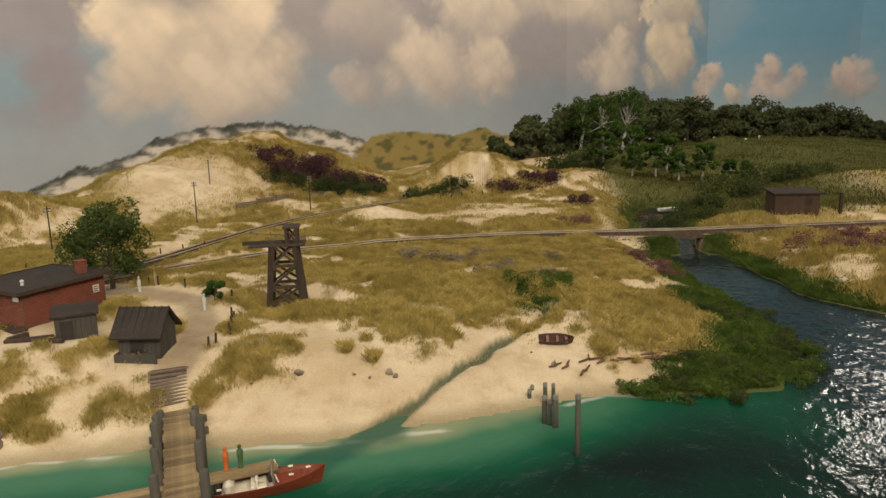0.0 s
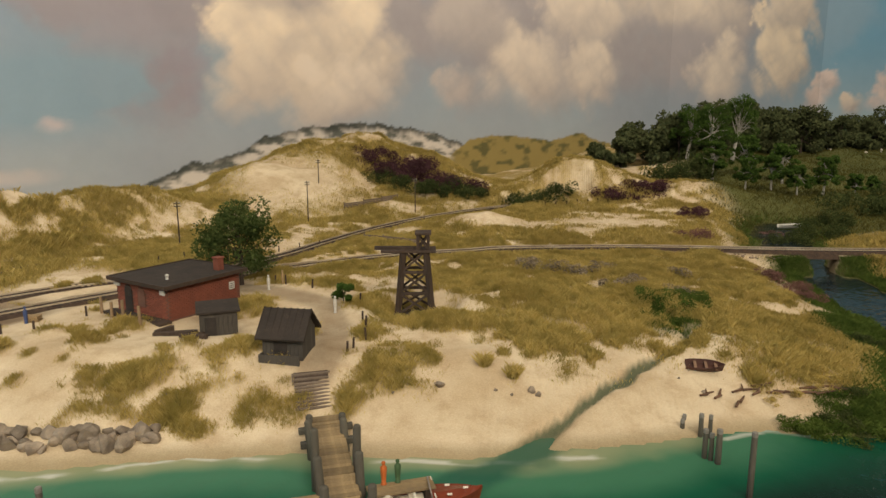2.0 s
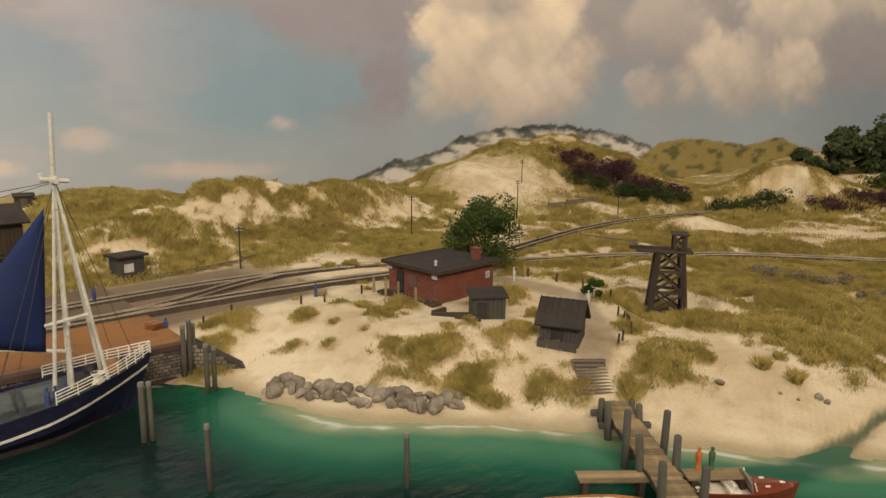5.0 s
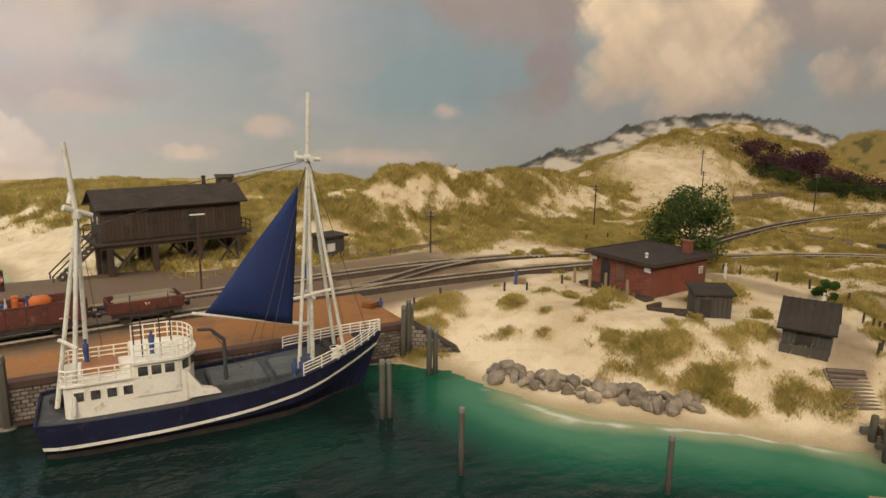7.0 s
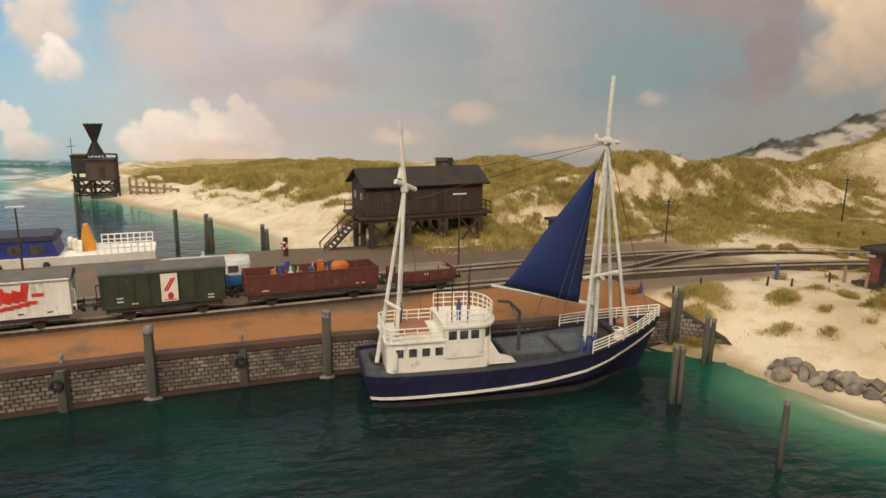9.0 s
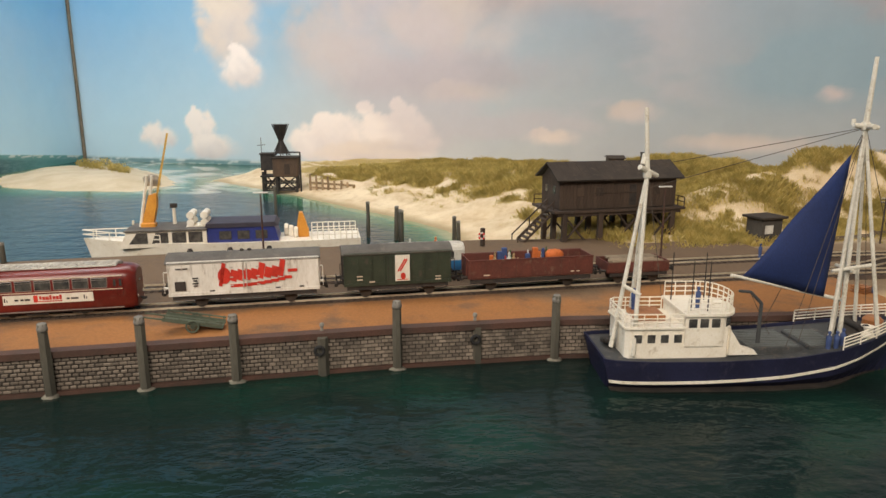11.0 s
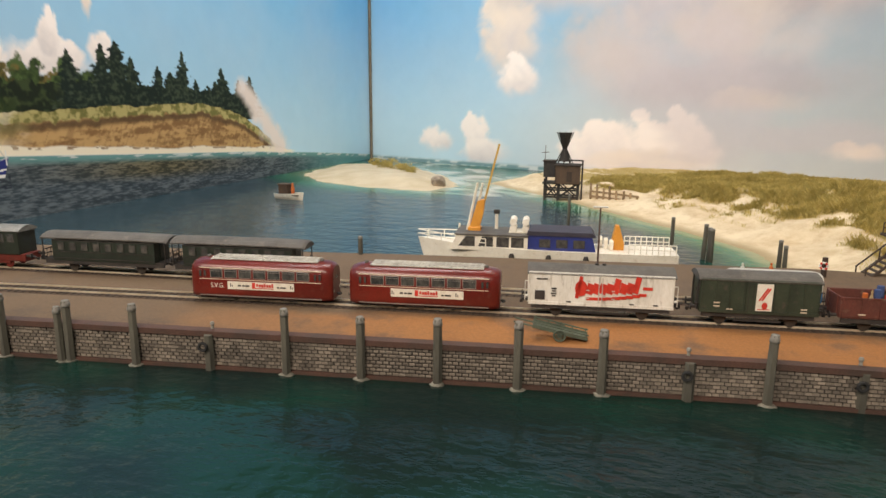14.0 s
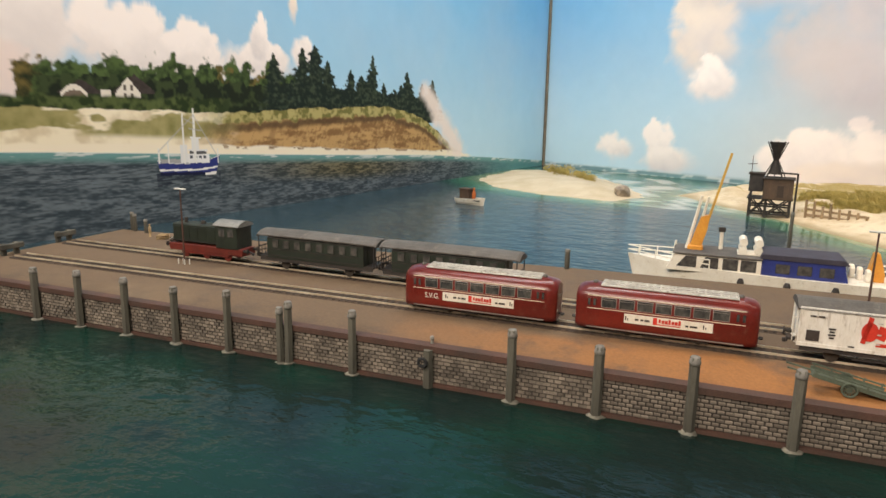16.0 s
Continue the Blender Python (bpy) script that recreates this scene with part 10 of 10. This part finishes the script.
# dark wood along the backdrop
rr = random.Random(77)
k = 0
for row in range(3):
    x = 0.22
    while x < 3.3:
        s = x + rr.uniform(-0.04, 0.04)
        base = np.interp(s, [0.2, 0.6, 1.0, 1.6, 2.2, 3.3], [2.42, 2.62, 3.0, 3.30, 3.45, 3.3]) + row * 0.10
        tall = np.interp(s, [0.2, 0.45, 0.8, 1.4, 2.0, 2.6, 3.3], [0.085, 0.15, 0.19, 0.19, 0.18, 0.145, 0.10]) * rr.uniform(0.75, 1.12)
        if behind_wall(s, base) < -0.06 or s > 0.7:
            tree(s, base, tall, tall * rr.uniform(0.40, 0.55), 400 + k, DARKLEAF, BARK, "dark broadleaf tree in the wood on the hill", 20, 120, 0.0075, 0.12, 0, "trees of the dark wood")
            k += 1
        x += rr.uniform(0.085, 0.125) * (1 + 0.2 * row)


def shrub(x, y, r, tall, seed, mat, label, group="shrubs", per=300):
    q = random.Random(seed)
    centres = [(q.uniform(-r, r), q.uniform(-r, r), tall * q.uniform(0.2, 0.8)) for _ in range(9)]
    v, f = leaf_cloud(centres, [r * q.uniform(0.35, 0.6) for _ in centres], per, r * 0.05 * (300 / per) ** 0.5, seed)
    v[:, 2] = np.maximum(v[:, 2], -0.002)
    ob = new("shrub", quad_mesh("shrub", v, f, mat))
    ob.matrix_basis = on_ground(x, y, q.uniform(0, 360))
    return tagged(ob, label, "shrub", group)


for k, (x, y, r, tall) in enumerate(((0.02, 1.80, 0.05, 0.030), (-0.04, 1.80, 0.05, 0.028), (0.07, 1.82, 0.04, 0.026), (-0.44, 1.80, 0.04, 0.03), (-0.40, 1.78, 0.04, 0.03), (-0.27, 1.81, 0.05, 0.035), (-0.22, 1.80, 0.04, 0.03), (-0.33, 1.79, 0.045, 0.032), (-0.17, 1.82, 0.045, 0.03), (0.62, 1.55, 0.05, 0.03), (0.68, 1.62, 0.05, 0.03), (0.55, 1.5, 0.04, 0.025), (0.80, 1.75, 0.07, 0.03), (1.0, 1.9, 0.08, 0.035), (1.15, 2.0, 0.08, 0.03), (0.45, 2.2, 0.08, 0.05), (0.52, 2.3, 0.08, 0.06))):
    shrub(x, y, r, tall, 600 + k, SHRUB, "low dark green shrub on the dune")
for k, (x, y, r, tall) in enumerate(((0.19, 1.85, 0.04, 0.022), (0.31, 1.94, 0.05, 0.026), (0.37, 1.63, 0.03, 0.022), (-0.44, 1.87, 0.05, 0.03), (-0.38, 1.88, 0.055, 0.03), (-0.31, 1.87, 0.055, 0.03), (-0.25, 1.86, 0.05, 0.028), (-0.46, 1.92, 0.05, 0.03), (-0.20, 1.88, 0.045, 0.028), (-0.34, 1.93, 0.05, 0.03), (-0.41, 1.83, 0.045, 0.028))):
    shrub(x, y, r, tall, 640 + k, HEATHER, "dark purple heather bush on the slope", "heather bushes")
BLOOM = blade_material("pale_bloom", (0.11, 0.085, 0.045), (0.66, 0.55, 0.42), 0.2)
PINK = blade_material("pink_heath", (0.20, 0.10, 0.085), (0.33, 0.18, 0.15), 0.3)
for k, (x, y, r) in enumerate(((-0.02, 0.99, 0.022), (0.03, 0.975, 0.024), (0.10, 0.88, 0.022), (0.125, 0.92, 0.018), (0.17, 0.855, 0.020), (0.20, 0.98, 0.016), (0.06, 0.945, 0.02), (0.085, 0.99, 0.016))):
    shrub(x, y, r, 0.012, 660 + k, BLOOM, "low pale flowering bush in the dune grass", "pale bushes")
for k, (x, y, r) in enumerate(((0.33, 1.02, 0.02), (0.355, 0.97, 0.018), (0.36, 0.93, 0.02), (0.64, 1.05, 0.04), (0.72, 1.08, 0.04), (0.80, 1.06, 0.035), (0.70, 1.0, 0.03), (0.55, 1.62, 0.03), (0.30, 1.32, 0.03))):
    shrub(x, y, r, 0.010, 680 + k, PINK, "low pinkish heath bush in the grass", "pink heath bushes")
for k in range(150):
    x, y = 0.14 + 0.30 * rr.random(), 0.53 + 0.26 * rr.random()
    d = side_of(SHORE, np.array([x]), np.array([y]))[0]
    if -0.010 < d < 0.085 and x > np.interp(y, [0.53, 0.62, 0.68, 0.79], [0.17, 0.26, 0.30, 0.32]) + 0.03 * rr.random():
        shrub(x, y, 0.012 * rr.uniform(0.6, 1.4), 0.010, 800 + k, SHRUB if k % 3 == 0 else MARSHGRASS, "clump of dark green marsh plants by the water", "marsh clumps", per=150)
for k, (x, y, r) in enumerate(((0.267, 0.643, 0.014), (0.255, 0.652, 0.010), (0.245, 0.625, 0.007), (0.20, 0.585, 0.006), (0.225, 0.60, 0.006))):
    shrub(x, y, r, 0.011, 960 + k, DUNEGRASS, "heap of dry tan brushwood at the beach's end", "dry brush heaps", per=150)
for k, (x, y, r) in enumerate(((-2.80, 0.02, 0.05), (-2.72, 0.05, 0.035), (-2.62, 0.06, 0.025), (-2.90, 0.0, 0.04))):
    ob = shrub(x, y, r, 0.022, 980 + k, DUNEGRASS, "low dry grass tuft on the sandbank", "sandbank tufts", per=150)
    ob.matrix_basis = pose(x, y, 0.010, 0, 0, 50 * k)
ob = part("sea_rock", rock_mesh(0.030, 77), ROCK)
ob.matrix_basis = pose(-2.35, 0.09, 0.012, 0, 0, 30)
tagged(ob, "grey rock at the end of the sandbank", "rock")
for k, (x, y, r) in enumerate(((0.145, 0.775, 0.025), (0.165, 0.80, 0.022), (0.125, 0.80, 0.02), (0.18, 0.83, 0.018), (0.14, 0.74, 0.014))):
    shrub(x, y, r, 0.012, 740 + k, MARSHGRASS, "dark green plants along the dry creek", "marsh clumps")

# ---- the quay wall's stones, last ----
def wall_stones():
    line = [Vector((u, v, 0)) for u, v in FRONT]
    lengths = [(c - a).length for a, c in zip(line, line[1:])]
    total = sum(lengths)
    bm_ = bmesh.new()
    box(bm_, 0, 0, 0, 0.0052, 0.0022, 0.0025, 0.0004)
    first = part("stone", bm_, STONE, None)
    rest_v, rest_f = [], []
    unit = np.array([(sx * 0.0026, sy * 0.0011, sz * 0.00125) for sx in (-1, 1) for sy in (-1, 1) for sz in (-1, 1)])
    cube = [(0, 1, 3, 2), (4, 6, 7, 5), (0, 4, 5, 1), (2, 3, 7, 6), (0, 2, 6, 4), (1, 5, 7, 3)]
    r_ = random.Random(4)
    count = 0
    core = bpy.data.objects["wall_core"]
    for row in range(8):
        z = 0.0050 + row * 0.00345
        s = 0.002 + (0.003 if row % 2 else 0)
        while s < total - 0.004:
            k, acc = 0, s
            while acc > lengths[k]:
                acc -= lengths[k]
                k += 1
            a, c = line[k], line[k + 1]
            d = (c - a) / lengths[k]
            p = a + d * acc
            turn = math.atan2(d.y, d.x)
            out = r_.uniform(-0.0004, 0.0003)
            wide, high = r_.uniform(0.82, 1.12), r_.uniform(0.85, 1.05)
            m = Matrix.Translation((p.x + d.y * -out, p.y + out, z)) @ Matrix.Rotation(turn, 4, "Z") @ Matrix.Diagonal((wide, 1, high, 1))
            if -0.135 < p.x < 0.10 and count < 300:
                if count == 0:
                    first.parent, first.matrix_basis = core, m
                else:
                    share("stone", first, core, m)
                count += 1
            else:
                n = len(rest_v) * 8
                rest_v.append([tuple(m @ Vector(v)) for v in unit])
                rest_f += [tuple(n + i for i in f) for f in cube]
            s += 0.0060
    me = mesh_from("stones", [v for g in rest_v for v in g], rest_f, STONE_FAR)
    ob = new("stones", me)
    ob.parent = core
    tagged(ob, kind="stuff")


STONE_FAR = STONE.copy()
STONE_FAR.name = "quay_stone_row"
tree_ = STONE_FAR.node_tree
geo = tree_.nodes.new("ShaderNodeNewGeometry")
for ln in list(tree_.links):
    if ln.from_node.bl_idname == "ShaderNodeObjectInfo":
        to = ln.to_socket
        tree_.links.remove(ln)
        tree_.links.new(geo.outputs["Random Per Island"], to)
wall_stones()
